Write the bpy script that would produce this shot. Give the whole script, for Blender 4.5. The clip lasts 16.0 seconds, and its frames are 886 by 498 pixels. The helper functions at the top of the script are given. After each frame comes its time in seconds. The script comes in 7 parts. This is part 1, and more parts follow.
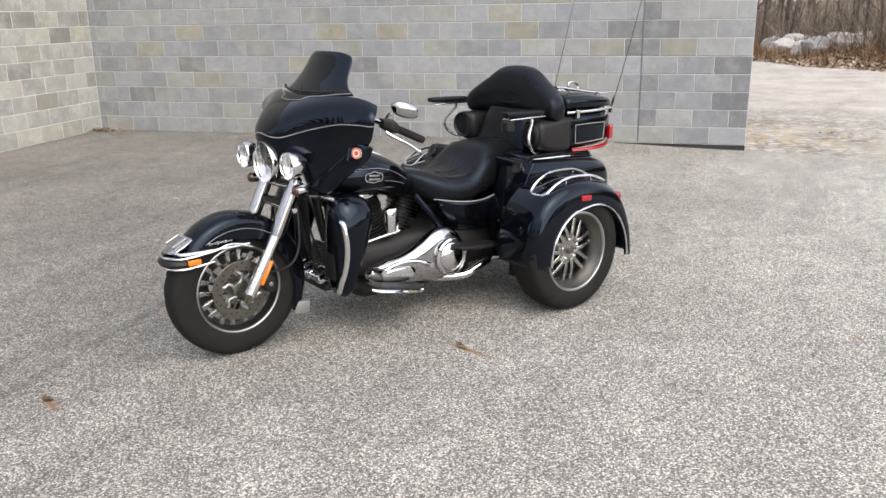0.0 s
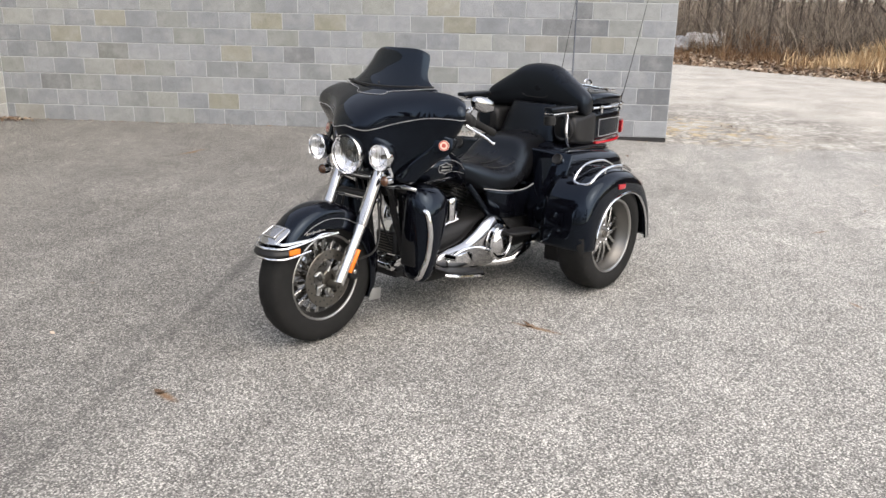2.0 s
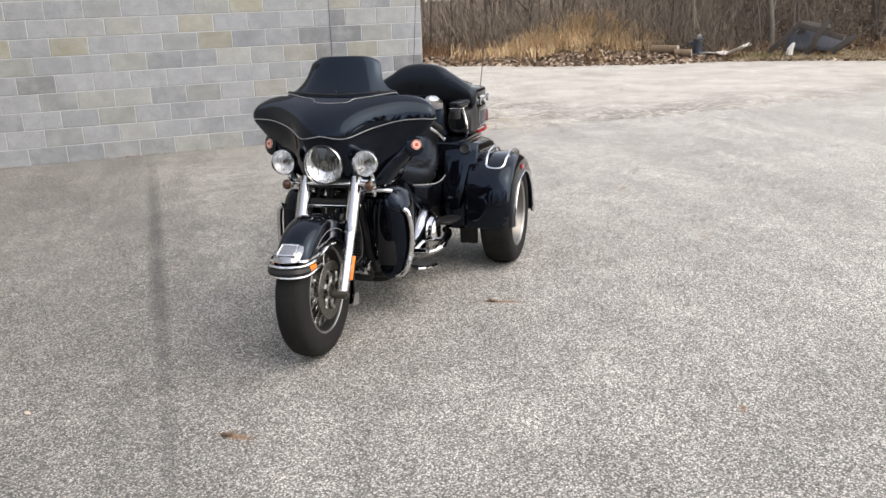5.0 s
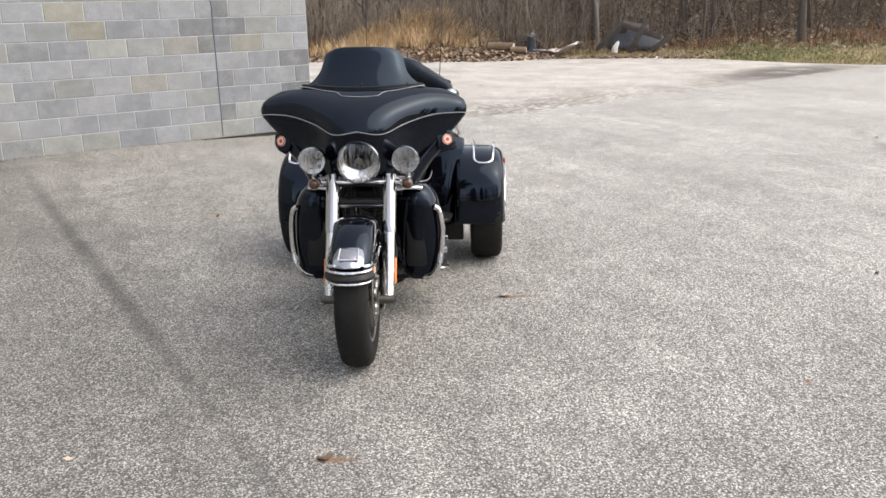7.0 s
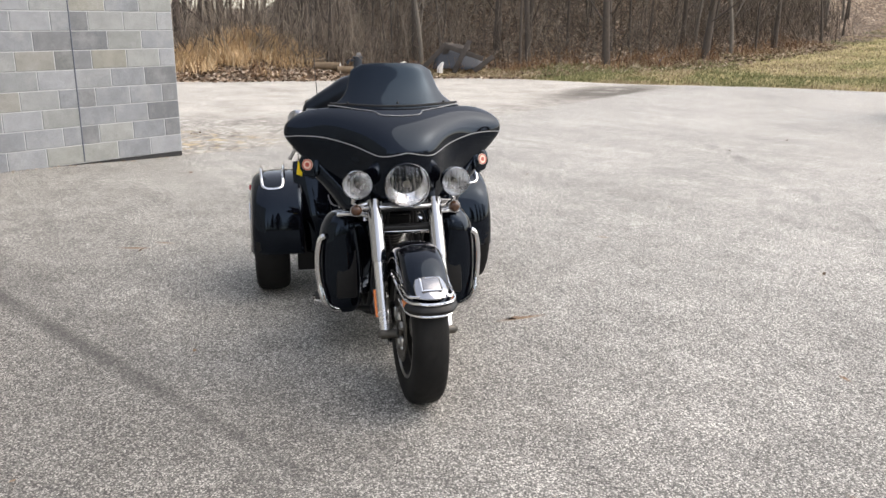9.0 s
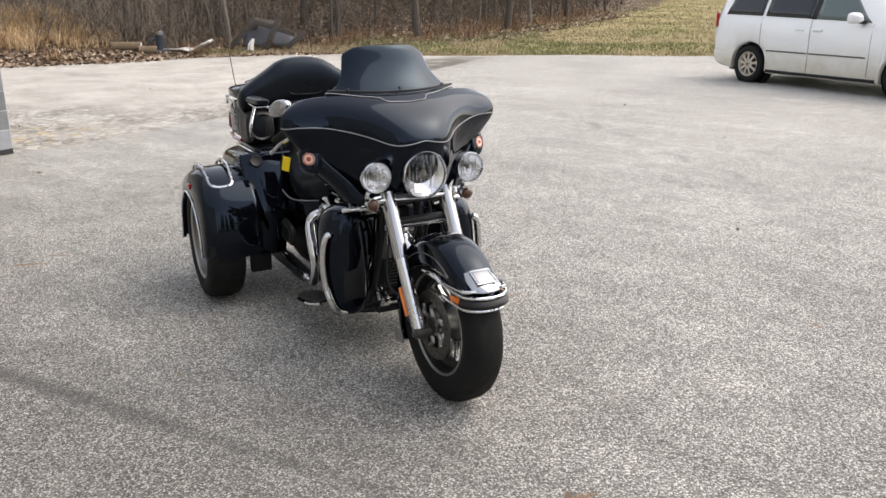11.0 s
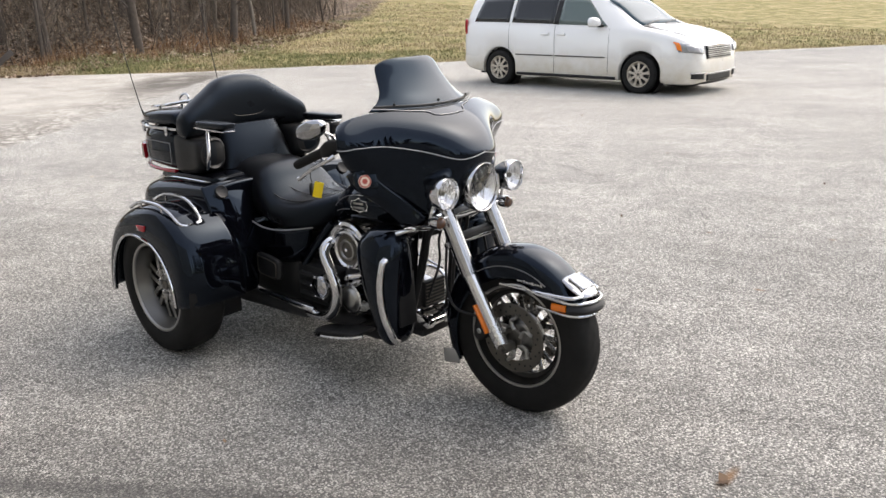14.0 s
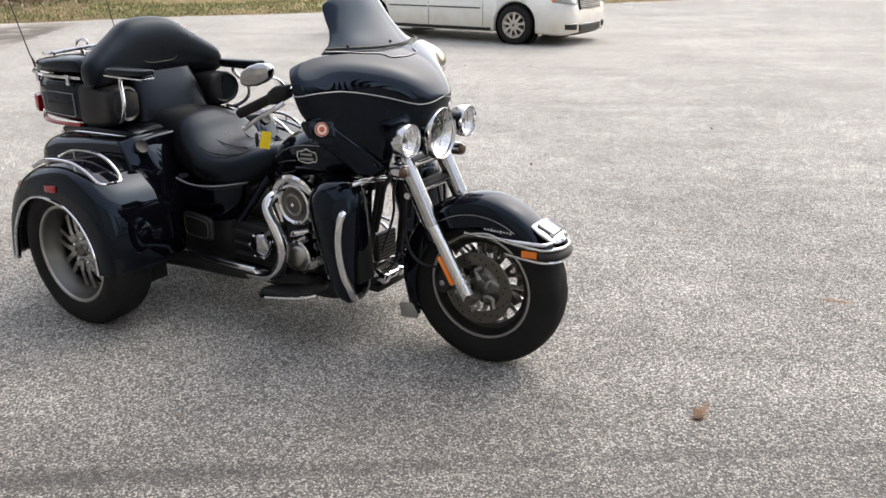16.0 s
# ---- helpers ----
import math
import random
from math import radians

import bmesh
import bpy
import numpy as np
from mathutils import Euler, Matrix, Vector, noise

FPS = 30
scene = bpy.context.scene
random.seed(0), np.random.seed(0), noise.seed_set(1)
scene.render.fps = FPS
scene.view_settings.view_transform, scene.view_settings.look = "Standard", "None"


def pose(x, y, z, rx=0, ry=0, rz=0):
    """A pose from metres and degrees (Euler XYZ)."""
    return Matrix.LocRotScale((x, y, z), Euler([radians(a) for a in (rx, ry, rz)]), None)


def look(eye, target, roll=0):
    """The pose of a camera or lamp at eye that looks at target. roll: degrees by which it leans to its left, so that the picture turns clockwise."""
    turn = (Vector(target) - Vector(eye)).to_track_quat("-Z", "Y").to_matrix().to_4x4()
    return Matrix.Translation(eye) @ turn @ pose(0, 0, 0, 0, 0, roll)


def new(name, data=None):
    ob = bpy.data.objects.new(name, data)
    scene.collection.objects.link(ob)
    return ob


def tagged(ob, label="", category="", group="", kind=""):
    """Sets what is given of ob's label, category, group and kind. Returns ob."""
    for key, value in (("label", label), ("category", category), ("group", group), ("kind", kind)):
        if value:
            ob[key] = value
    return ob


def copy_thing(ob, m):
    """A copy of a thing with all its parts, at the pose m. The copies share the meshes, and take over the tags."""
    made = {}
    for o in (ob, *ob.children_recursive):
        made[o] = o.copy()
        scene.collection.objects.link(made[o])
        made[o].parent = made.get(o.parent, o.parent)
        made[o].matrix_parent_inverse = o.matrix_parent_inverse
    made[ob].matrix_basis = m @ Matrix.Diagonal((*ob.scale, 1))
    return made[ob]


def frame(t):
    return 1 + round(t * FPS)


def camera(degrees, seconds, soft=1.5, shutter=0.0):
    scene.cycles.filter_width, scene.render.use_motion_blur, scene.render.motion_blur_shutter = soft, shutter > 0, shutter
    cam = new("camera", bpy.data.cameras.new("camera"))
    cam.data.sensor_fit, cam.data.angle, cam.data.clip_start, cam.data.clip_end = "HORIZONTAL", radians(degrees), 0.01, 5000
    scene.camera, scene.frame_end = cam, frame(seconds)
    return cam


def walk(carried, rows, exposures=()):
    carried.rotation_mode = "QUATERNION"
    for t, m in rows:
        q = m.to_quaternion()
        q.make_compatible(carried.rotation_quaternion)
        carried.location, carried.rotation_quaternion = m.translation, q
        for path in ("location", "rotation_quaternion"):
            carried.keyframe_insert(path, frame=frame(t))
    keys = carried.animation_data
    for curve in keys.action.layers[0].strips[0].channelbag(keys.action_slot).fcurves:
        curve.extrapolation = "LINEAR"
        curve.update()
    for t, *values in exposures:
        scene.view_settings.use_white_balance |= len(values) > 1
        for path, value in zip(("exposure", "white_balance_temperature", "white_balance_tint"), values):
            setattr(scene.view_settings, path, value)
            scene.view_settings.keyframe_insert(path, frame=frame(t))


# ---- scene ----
cam = camera(56.83, 16.0)
PATH = [
    (0, (3.179, 3.649, 1.615), (2.006, 2.130, 1.054), -0.87),
    (0.5, (3.494, 3.518, 1.605), (2.262, 2.046, 1.042), -0.05),
    (1, (3.782, 3.378, 1.604), (2.469, 1.981, 1.035), -0.08),
    (1.5, (3.977, 3.199, 1.622), (2.600, 1.871, 1.038), -0.06),
    (2, (4.170, 3.071, 1.667), (2.738, 1.802, 1.084), 1.08),
    (2.5, (4.476, 2.925, 1.677), (2.968, 1.749, 1.090), 2.01),
    (3, (4.654, 2.736, 1.670), (3.053, 1.675, 1.111), 0.31),
    (3.5, (4.758, 2.472, 1.687), (3.058, 1.573, 1.142), -0.88),
    (4, (4.929, 2.229, 1.674), (3.161, 1.475, 1.121), -1.07),
    (4.2, (4.999, 2.112, 1.661), (3.212, 1.406, 1.106), -1.48),
    (6.3, (5.286, 1.103, 1.683), (3.396, 0.827, 1.092), -1.05),
    (6.5, (5.298, 0.922, 1.685), (3.398, 0.720, 1.094), -0.94),
    (7, (5.245, 0.629, 1.657), (3.336, 0.515, 1.069), -0.92),
    (7.5, (5.205, 0.346, 1.662), (3.292, 0.366, 1.078), -0.14),
    (8, (5.165, 0.054, 1.670), (3.257, 0.251, 1.105), -0.09),
    (8.5, (5.088, -0.229, 1.654), (3.189, 0.065, 1.102), 0.16),
    (8.7, (5.042, -0.361, 1.635), (3.146, -0.034, 1.086), 0.46),
    (10.8, (4.591, -1.341, 1.639), (2.858, -0.539, 1.045), -1.18),
    (11, (4.513, -1.418, 1.657), (2.804, -0.574, 1.054), -0.22),
    (11.5, (4.402, -1.631, 1.646), (2.752, -0.669, 1.052), -0.46),
    (12, (4.286, -1.848, 1.662), (2.706, -0.774, 1.070), -1.05),
    (12.5, (4.134, -2.003, 1.631), (2.620, -0.838, 1.038), -0.68),
    (13, (3.942, -2.171, 1.656), (2.500, -0.916, 1.068), -0.25),
    (13.5, (3.753, -2.320, 1.637), (2.389, -0.976, 1.059), 0.14),
    (14, (3.558, -2.512, 1.657), (2.260, -1.108, 1.072), -0.96),
    (14.5, (3.433, -2.634, 1.621), (2.186, -1.188, 1.025), -0.61),
    (15, (3.280, -2.647, 1.609), (2.115, -1.148, 0.981), -0.54),
    (15.5, (3.222, -2.653, 1.596), (2.126, -1.120, 0.925), 0.01),
    (16, (3.167, -2.660, 1.597), (2.157, -1.078, 0.908), -0.01),
]
EXPOSURE = [(0, 1.58, 7250, 12), (4, 1.58, 7250, 12), (8, 1.61, 7250, 12), (11, 1.55, 7300, 12), (13, 1.56, 7300, 12), (15, 1.62, 7250, 12), (16, 1.62, 7250, 12)]
walk(cam, [(t, look(eye, to, lean)) for t, eye, to, lean in PATH], EXPOSURE)

# ---- daylight: thin overcast, soft sun over the van's side of the lot ----
SUN_AZ, SUN_EL = radians(80), radians(52)      # azimuth from +x towards +y
world = bpy.data.worlds.new("overcast")
scene.world = world
world.use_nodes = True
wn, wl = world.node_tree.nodes, world.node_tree.links
wn.clear()
sky = wn.new("ShaderNodeTexSky")
sky.sky_type, sky.sun_disc = "NISHITA", False
sky.sun_elevation, sky.sun_rotation = SUN_EL, radians(90) - SUN_AZ
sky.air_density, sky.dust_density, sky.ozone_density = 1.0, 1.6, 1.0
soft_sky = wn.new("ShaderNodeHueSaturation")
soft_sky.inputs["Saturation"].default_value = 0.55
wbg, wout = wn.new("ShaderNodeBackground"), wn.new("ShaderNodeOutputWorld")
wbg.inputs["Strength"].default_value = 0.15
wl.new(sky.outputs[0], soft_sky.inputs["Color"])
wl.new(soft_sky.outputs[0], wbg.inputs["Color"])
wl.new(wbg.outputs[0], wout.inputs[0])
sun = new("sun", bpy.data.lights.new("sun", "SUN"))
sun.data.energy, sun.data.angle, sun.data.color = 0.55, radians(70), (1.0, 0.97, 0.93)
sun_from = Vector((math.cos(SUN_AZ) * math.cos(SUN_EL), math.sin(SUN_AZ) * math.cos(SUN_EL), math.sin(SUN_EL)))
sun.matrix_world = look(sun_from * 60, (0, 0, 0))

# ---- materials ----


class Nodes:
    """A small writer of node materials."""

    def __init__(self, name):
        self.mat = bpy.data.materials.new(name)
        self.mat.use_nodes = True
        self.t = self.mat.node_tree
        self.bsdf = self.t.nodes["Principled BSDF"]
        self.pos = self.t.nodes.new("ShaderNodeTexCoord").outputs["Object"]

    def add(self, kind, **inputs):
        n = self.t.nodes.new(kind)
        for k, v in inputs.items():
            self.put(n.inputs[k.replace("_", " ")], v)
        return n

    def put(self, socket, v):
        if isinstance(v, bpy.types.NodeSocket):
            self.t.links.new(v, socket)
        else:
            socket.default_value = v

    def set(self, **inputs):
        for k, v in inputs.items():
            self.put(self.bsdf.inputs[k.replace("_", " ")], v)
        return self

    def noise(self, scale, detail=4.0, rough=0.55, at=None, out=0):
        return self.add("ShaderNodeTexNoise", Vector=at or self.pos, Scale=scale, Detail=detail, Roughness=rough).outputs[out]

    def voronoi(self, scale, feature="F1", at=None, out=0):
        n = self.add("ShaderNodeTexVoronoi", Vector=at or self.pos, Scale=scale)
        n.feature = feature
        return n.outputs[out]

    def ramp(self, fac, *stops):
        n = self.add("ShaderNodeValToRGB", Fac=fac)
        e = n.color_ramp.elements
        while len(e) < len(stops):
            e.new(0.5)
        for el, (p, c) in zip(e, stops):
            el.position = p
            el.color = (*c, 1) if isinstance(c, tuple) else (c, c, c, 1)
        return n.outputs[0]

    def math(self, op, a, b=0.0, c=0.0, clamp=False):
        n = self.t.nodes.new("ShaderNodeMath")
        n.operation, n.use_clamp = op, clamp
        for s, v in zip(n.inputs, (a, b, c)):
            self.put(s, v)
        return n.outputs[0]

    def mix(self, fac, a, b, mode="MIX"):
        n = self.t.nodes.new("ShaderNodeMix")
        n.data_type, n.blend_type = "RGBA", mode
        self.put(n.inputs[0], fac)
        for s, v in ((n.inputs[6], a), (n.inputs[7], b)):
            self.put(s, (*v, 1) if isinstance(v, tuple) and len(v) == 3 else v)
        return n.outputs[2]

    def mapped(self, at=(0, 0, 0), turn=0.0, size=(1, 1, 1), pos=None):
        m = self.add("ShaderNodeMapping", Vector=pos or self.pos)
        m.vector_type = "TEXTURE"
        m.inputs["Location"].default_value, m.inputs["Rotation"].default_value = at, (0, 0, radians(turn))
        m.inputs["Scale"].default_value = size
        return m.outputs[0]

    def patch(self, at, turn, size, edge=0.5, pos=None):
        """1 within an ellipse on the ground, falling to 0 at its rim."""
        v = self.mapped((*at, 0), turn, (*size, 1000), pos)
        r = self.add("ShaderNodeVectorMath", Vector=v)
        r.operation = "LENGTH"
        m = self.add("ShaderNodeMapRange", Value=r.outputs["Value"])
        m.interpolation_type = "SMOOTHSTEP"
        for k, x in zip(("From Min", "From Max", "To Min", "To Max"), (1.0, 1.0 - edge, 0.0, 1.0)):
            m.inputs[k].default_value = x
        return m.outputs[0]

    def bump(self, height, strength=0.3, distance=0.01):
        n = self.add("ShaderNodeBump", Height=height, Strength=strength, Distance=distance)
        self.t.links.new(n.outputs[0], self.bsdf.inputs["Normal"])
        return self

    def random(self):
        return self.t.nodes.new("ShaderNodeObjectInfo").outputs["Random"]

    def island(self):
        return self.t.nodes.new("ShaderNodeNewGeometry").outputs["Random Per Island"]


def plain(name, color, rough=0.5, metal=0.0, grain=0.12, scale=40.0, coat=0.0, bump=0.0, spec=0.5):
    n = Nodes(name)
    c = n.mix(n.noise(scale), tuple(x * (1 - grain) for x in color), tuple(min(1, x * (1 + grain)) for x in color))
    r = n.math("MULTIPLY_ADD", n.noise(scale * 0.37), rough * 0.5, rough * 0.75)
    n.set(Base_Color=c, Roughness=r, Metallic=metal, Coat_Weight=coat, Coat_Roughness=0.04, Specular_IOR_Level=spec)
    if bump:
        n.bump(n.noise(scale * 4, 3), bump, 0.002)
    return n.mat


def asphalt():
    n = Nodes("weathered_asphalt")
    wob = n.noise(1.7, 3, 0.6, out=1)
    warp = n.add("ShaderNodeVectorMath", Vector=wob)
    warp.operation = "MULTIPLY_ADD"
    warp.inputs[1].default_value = (0.5, 0.5, 0)
    n.t.links.new(n.pos, warp.inputs[2])
    mid_warp = n.add("ShaderNodeVectorMath", Vector=warp.outputs[0])
    mid_warp.operation = "ADD"
    mid_warp.inputs[1].default_value = (-0.25, -0.25, 0)
    wp = mid_warp.outputs[0]
    # aggregate: small stones of many greys in a dark binder
    stone = n.voronoi(150, out=1)
    sep = n.add("ShaderNodeSeparateColor", Color=stone).outputs[0]
    grey = n.ramp(sep, (0.0, (0.03, 0.03, 0.03)), (0.26, (0.145, 0.142, 0.135)), (0.55, (0.325, 0.318, 0.302)), (0.8, (0.45, 0.441, 0.418)), (1.0, (0.76, 0.745, 0.708)))
    edge = n.voronoi(150)
    grey = n.mix(n.ramp(edge, (0.4, 0.0), (0.8, 0.85)), grey, (0.05, 0.049, 0.047))
    chip = n.add("ShaderNodeSeparateColor", Color=n.voronoi(100, out=1)).outputs[2]
    grey = n.mix(n.math("MULTIPLY", n.ramp(chip, (0.88, 0.0), (0.92, 0.9)), n.ramp(n.voronoi(100), (0.25, 1.0), (0.5, 0.0))), grey, (0.7, 0.68, 0.64))
    grey = n.mix(n.math("MULTIPLY", n.ramp(chip, (0.12, 0.85), (0.18, 0.0)), n.ramp(n.voronoi(100), (0.3, 1.0), (0.6, 0.0))), grey, (0.035, 0.034, 0.033))
    fine = n.voronoi(250, out=1)
    grey = n.mix(0.2, grey, n.ramp(n.add("ShaderNodeSeparateColor", Color=fine).outputs[1], (0.0, 0.06), (0.9, 0.45)))
    fleck = n.noise(34, 3, 0.6)
    grey = n.mix(1.0, grey, n.ramp(fleck, (0.34, 0.90), (0.66, 1.09)), "MULTIPLY")
    grey = n.mix(0.05, grey, (0.29, 0.284, 0.27))
    # broad weathering
    broad = n.noise(0.55, 5, 0.6)
    grey = n.mix(1.0, grey, n.ramp(broad, (0.3, 0.82), (0.7, 1.16)), "MULTIPLY")
    streak = n.noise(1.0, 5, 0.65, n.mapped((0, 0, 0), 30.0, (3.6, 0.42, 1), wp))
    grey = n.mix(1.0, grey, n.ramp(streak, (0.32, 0.86), (0.66, 1.1)), "MULTIPLY")
    scuff = n.noise(1.0, 6, 0.7, n.mapped((4, 7, 0), -18.0, (2.4, 0.16, 1), wp))
    grey = n.mix(n.ramp(scuff, (0.6, 0.0), (0.76, 0.4)), grey, (0.09, 0.089, 0.087))
    mid = n.noise(4.5, 4, 0.65)
    grey = n.mix(1.0, grey, n.ramp(mid, (0.3, 0.86), (0.72, 1.1)), "MULTIPLY")
    # a darker lane of paving on the walls' side of the wheel line, with the walls' sky shade painted in
    side = n.add("ShaderNodeVectorMath", Vector=n.mapped((0.57, -1.73, 0), 36.1, (1, 1, 1)))
    side.operation = "DOT_PRODUCT"
    side.inputs[1].default_value = (0, 1, 0)
    lane = n.add("ShaderNodeMapRange", Value=side.outputs["Value"])
    for k, x in zip(("From Min", "From Max", "To Min", "To Max"), (-0.25, 0.25, 0.79, 1.0)):
        lane.inputs[k].default_value = x
    grey = n.mix(1.0, grey, lane.outputs[0], "MULTIPLY")
    # painted brightening away from the walls, for the sky they shut off
    broad_side = n.add("ShaderNodeMapRange", Value=side.outputs["Value"])
    for k, x in zip(("From Min", "From Max", "To Min", "To Max"), (0.2, 4.5, 1.0, 1.34)):
        broad_side.inputs[k].default_value = x
    grey = n.mix(1.0, grey, broad_side.outputs[0], "MULTIPLY")
    # broad paler patch out on the lot
    worn = n.patch((-7.5, 8.9), 40, (18, 10), 0.75, wp)
    grey = n.mix(n.math("MULTIPLY", worn, 0.16), grey, (0.56, 0.54, 0.50))
    # older, paler, sandier paving beyond a ragged joint that runs from the wall's end across the lot
    def beyond(at, out, soft):
        d = n.add("ShaderNodeVectorMath", Vector=n.mapped((*at, 0), 0, (1, 1, 1), wp))
        d.operation = "DOT_PRODUCT"
        d.inputs[1].default_value = (*out, 0)
        m = n.add("ShaderNodeMapRange", Value=d.outputs["Value"])
        for k, x in zip(("From Min", "From Max", "To Min", "To Max"), soft):
            m.inputs[k].default_value = x
        return m.outputs[0]
    joint = ((-5.3, -1.62), (-0.85, -0.52)), ((-7.25, 1.47), (-0.744, -0.668))
    old = n.math("MINIMUM", *(beyond(a, b, (0.0, 0.12, 0.0, 1.0)) for a, b in joint))
    band = n.math("MINIMUM", *(beyond(a, b, (0.3, 2.6, 1.0, 0.0)) for a, b in joint))
    sandy = n.ramp(n.noise(1.1, 7, 0.7), (0.3, (0.30, 0.275, 0.24)), (0.5, (0.46, 0.435, 0.395)), (0.7, (0.60, 0.575, 0.53)))
    grey = n.mix(n.math("MULTIPLY", old, 0.85), grey, n.mix(0.6, grey, sandy))
    # crazed where the two pavings meet and behind the wall's end
    craze_b = n.math("MULTIPLY", n.patch((-7.2, -1.7), 65, (3.9, 3.0), 0.6, wp), 0.8)
    craze = n.math("MULTIPLY", n.math("MAXIMUM", n.math("MULTIPLY", band, 1.0), craze_b), old)
    craze = n.math("MULTIPLY", craze, n.ramp(n.noise(0.8, 5, 0.65), (0.33, 0.15), (0.55, 1.0)))
    cell = n.voronoi(7.0, "DISTANCE_TO_EDGE", wp)
    crack = n.math("MULTIPLY", n.ramp(cell, (0.0, 1.0), (0.2, 0.0)), craze)
    clod = n.add("ShaderNodeSeparateColor", Color=n.voronoi(7.0, out=1, at=wp)).outputs[0]
    grey = n.mix(n.math("MULTIPLY", craze, 0.7), grey, n.mix(1.0, grey, n.ramp(clod, (0.0, 0.5), (1.0, 1.25)), "MULTIPLY"))
    straw = n.math("MULTIPLY", n.patch((-6.8, -2.3), 70, (2.7, 1.4), 0.8, wp), n.ramp(n.noise(4.0, 6, 0.75), (0.5, 0.0), (0.6, 0.85)))
    grey = n.mix(straw, grey, (0.44, 0.33, 0.17))
    grey = n.mix(n.math("MULTIPLY", crack, 0.8), grey, (0.07, 0.06, 0.05))
    # damp, dark hollow along the joint
    damp = n.math("MULTIPLY", n.patch((-13.1, 7.0), 132, (3.6, 1.35), 0.7, wp), n.ramp(n.noise(0.9, 7, 0.72), (0.34, 0.25), (0.48, 1.0)))
    damp = n.math("MULTIPLY", damp, n.math("MULTIPLY_ADD", old, 0.75, 0.25))
    grey = n.mix(n.math("MULTIPLY", damp, 0.8), grey, (0.05, 0.041, 0.032))
    # a broad dark wheel line across the lot and fainter ones beside it
    lines = n.math("MAXIMUM", n.math("MULTIPLY", n.patch((0.57, -1.73), 36.1, (6.4, 0.10), 0.9), n.ramp(n.noise(9, 4, 0.7), (0.35, 0.8), (0.55, 1.0))), n.math("MULTIPLY", n.patch((0.9, -1.2), 36, (5.0, 0.30), 1.0, wp), 0.45))
    lines = n.math("MAXIMUM", lines, n.math("MULTIPLY", n.patch((2.6, -0.4), 28, (3.2, 0.35), 1.0, wp), 0.55))
    lines = n.math("MULTIPLY", lines, n.ramp(n.noise(2.6, 5, 0.65), (0.28, 0.5), (0.55, 1.0)))
    grey = n.mix(n.math("MULTIPLY", lines, 0.68), grey, (0.055, 0.055, 0.055))
    arc = n.math("MULTIPLY", n.patch((-2.4, 4.6), -12, (7.0, 0.16), 0.9, wp), n.ramp(n.noise(1.3, 5, 0.6), (0.4, 0.0), (0.65, 0.4)))
    grey = n.mix(arc, grey, (0.1, 0.1, 0.1))
    # rust-brown drips
    for at, turn, size in (((0.80, 0.76), 100, (0.20, 0.03)), ((2.56, 0.05), 92, (0.12, 0.032)), ((-1.09, -1.60), 80, (0.16, 0.03)), ((-1.2, -1.40), 70, (0.10, 0.02)), ((-0.8, 1.9), 60, (0.07, 0.02)), ((-2.33, 1.2), -25, (0.12, 0.02)), ((1.86, 2.04), 5, (0.05, 0.02)), ((2.82, 1.41), 8, (0.10, 0.03)), ((-0.6, -4.86), 10, (0.3, 0.05)), ((1.84, 3.36), 30, (0.04, 0.02)), ((1.1, 3.0), 10, (0.03, 0.015)), ((-1.7, 2.9), 10, (0.03, 0.02))):
        grey = n.mix(n.math("MULTIPLY", n.patch(at, turn, size, 0.9, wp if size[0] > 0.25 else None), 0.85), grey, (0.19, 0.105, 0.05))
    grey = n.mix(1.0, grey, (0.99, 0.975, 0.94), "MULTIPLY")
    n.set(Base_Color=grey, Roughness=n.mix(damp, (0.92, 0.92, 0.92), (0.75, 0.75, 0.75)), Specular_IOR_Level=0.3)
    h = n.math("ADD", n.math("MULTIPLY", edge, -0.9), n.math("MULTIPLY", n.voronoi(340), -0.3))
    h = n.math("ADD", h, n.math("MULTIPLY", crack, -2.0))
    n.bump(h, 0.55, 0.006)
    return n.mat


def earth():
    n = Nodes("leaf_littered_earth")
    leaf = n.add("ShaderNodeSeparateColor", Color=n.voronoi(11, out=1)).outputs[0]
    soil = n.ramp(leaf, (0.0, (0.045, 0.033, 0.024)), (0.45, (0.12, 0.085, 0.058)), (0.8, (0.22, 0.165, 0.12)), (1.0, (0.36, 0.30, 0.235)))
    soil = n.mix(1.0, soil, n.ramp(n.noise(0.8, 5, 0.6), (0.3, 0.6), (0.7, 1.2)), "MULTIPLY")
    turf = n.ramp(n.noise(1.3, 8, 0.78), (0.3, (0.13, 0.135, 0.045)), (0.47, (0.25, 0.22, 0.095)), (0.6, (0.44, 0.36, 0.20)), (0.75, (0.34, 0.25, 0.15)))
    turf = n.mix(1.0, turf, n.ramp(n.noise(26, 3, 0.7), (0.3, 0.6), (0.7, 1.25)), "MULTIPLY")
    mask = n.add("ShaderNodeAttribute")
    mask.attribute_name = "turf"
    m = n.ramp(n.math("ADD", mask.outputs["Fac"], n.math("MULTIPLY_ADD", n.noise(0.9, 5, 0.65), 0.7, -0.35)), (0.4, 0.0), (0.6, 1.0))
    n.set(Base_Color=n.mix(m, soil, turf), Roughness=0.95, Specular_IOR_Level=0.15)
    n.bump(n.noise(14, 5, 0.7), 0.9, 0.05)
    return n.mat


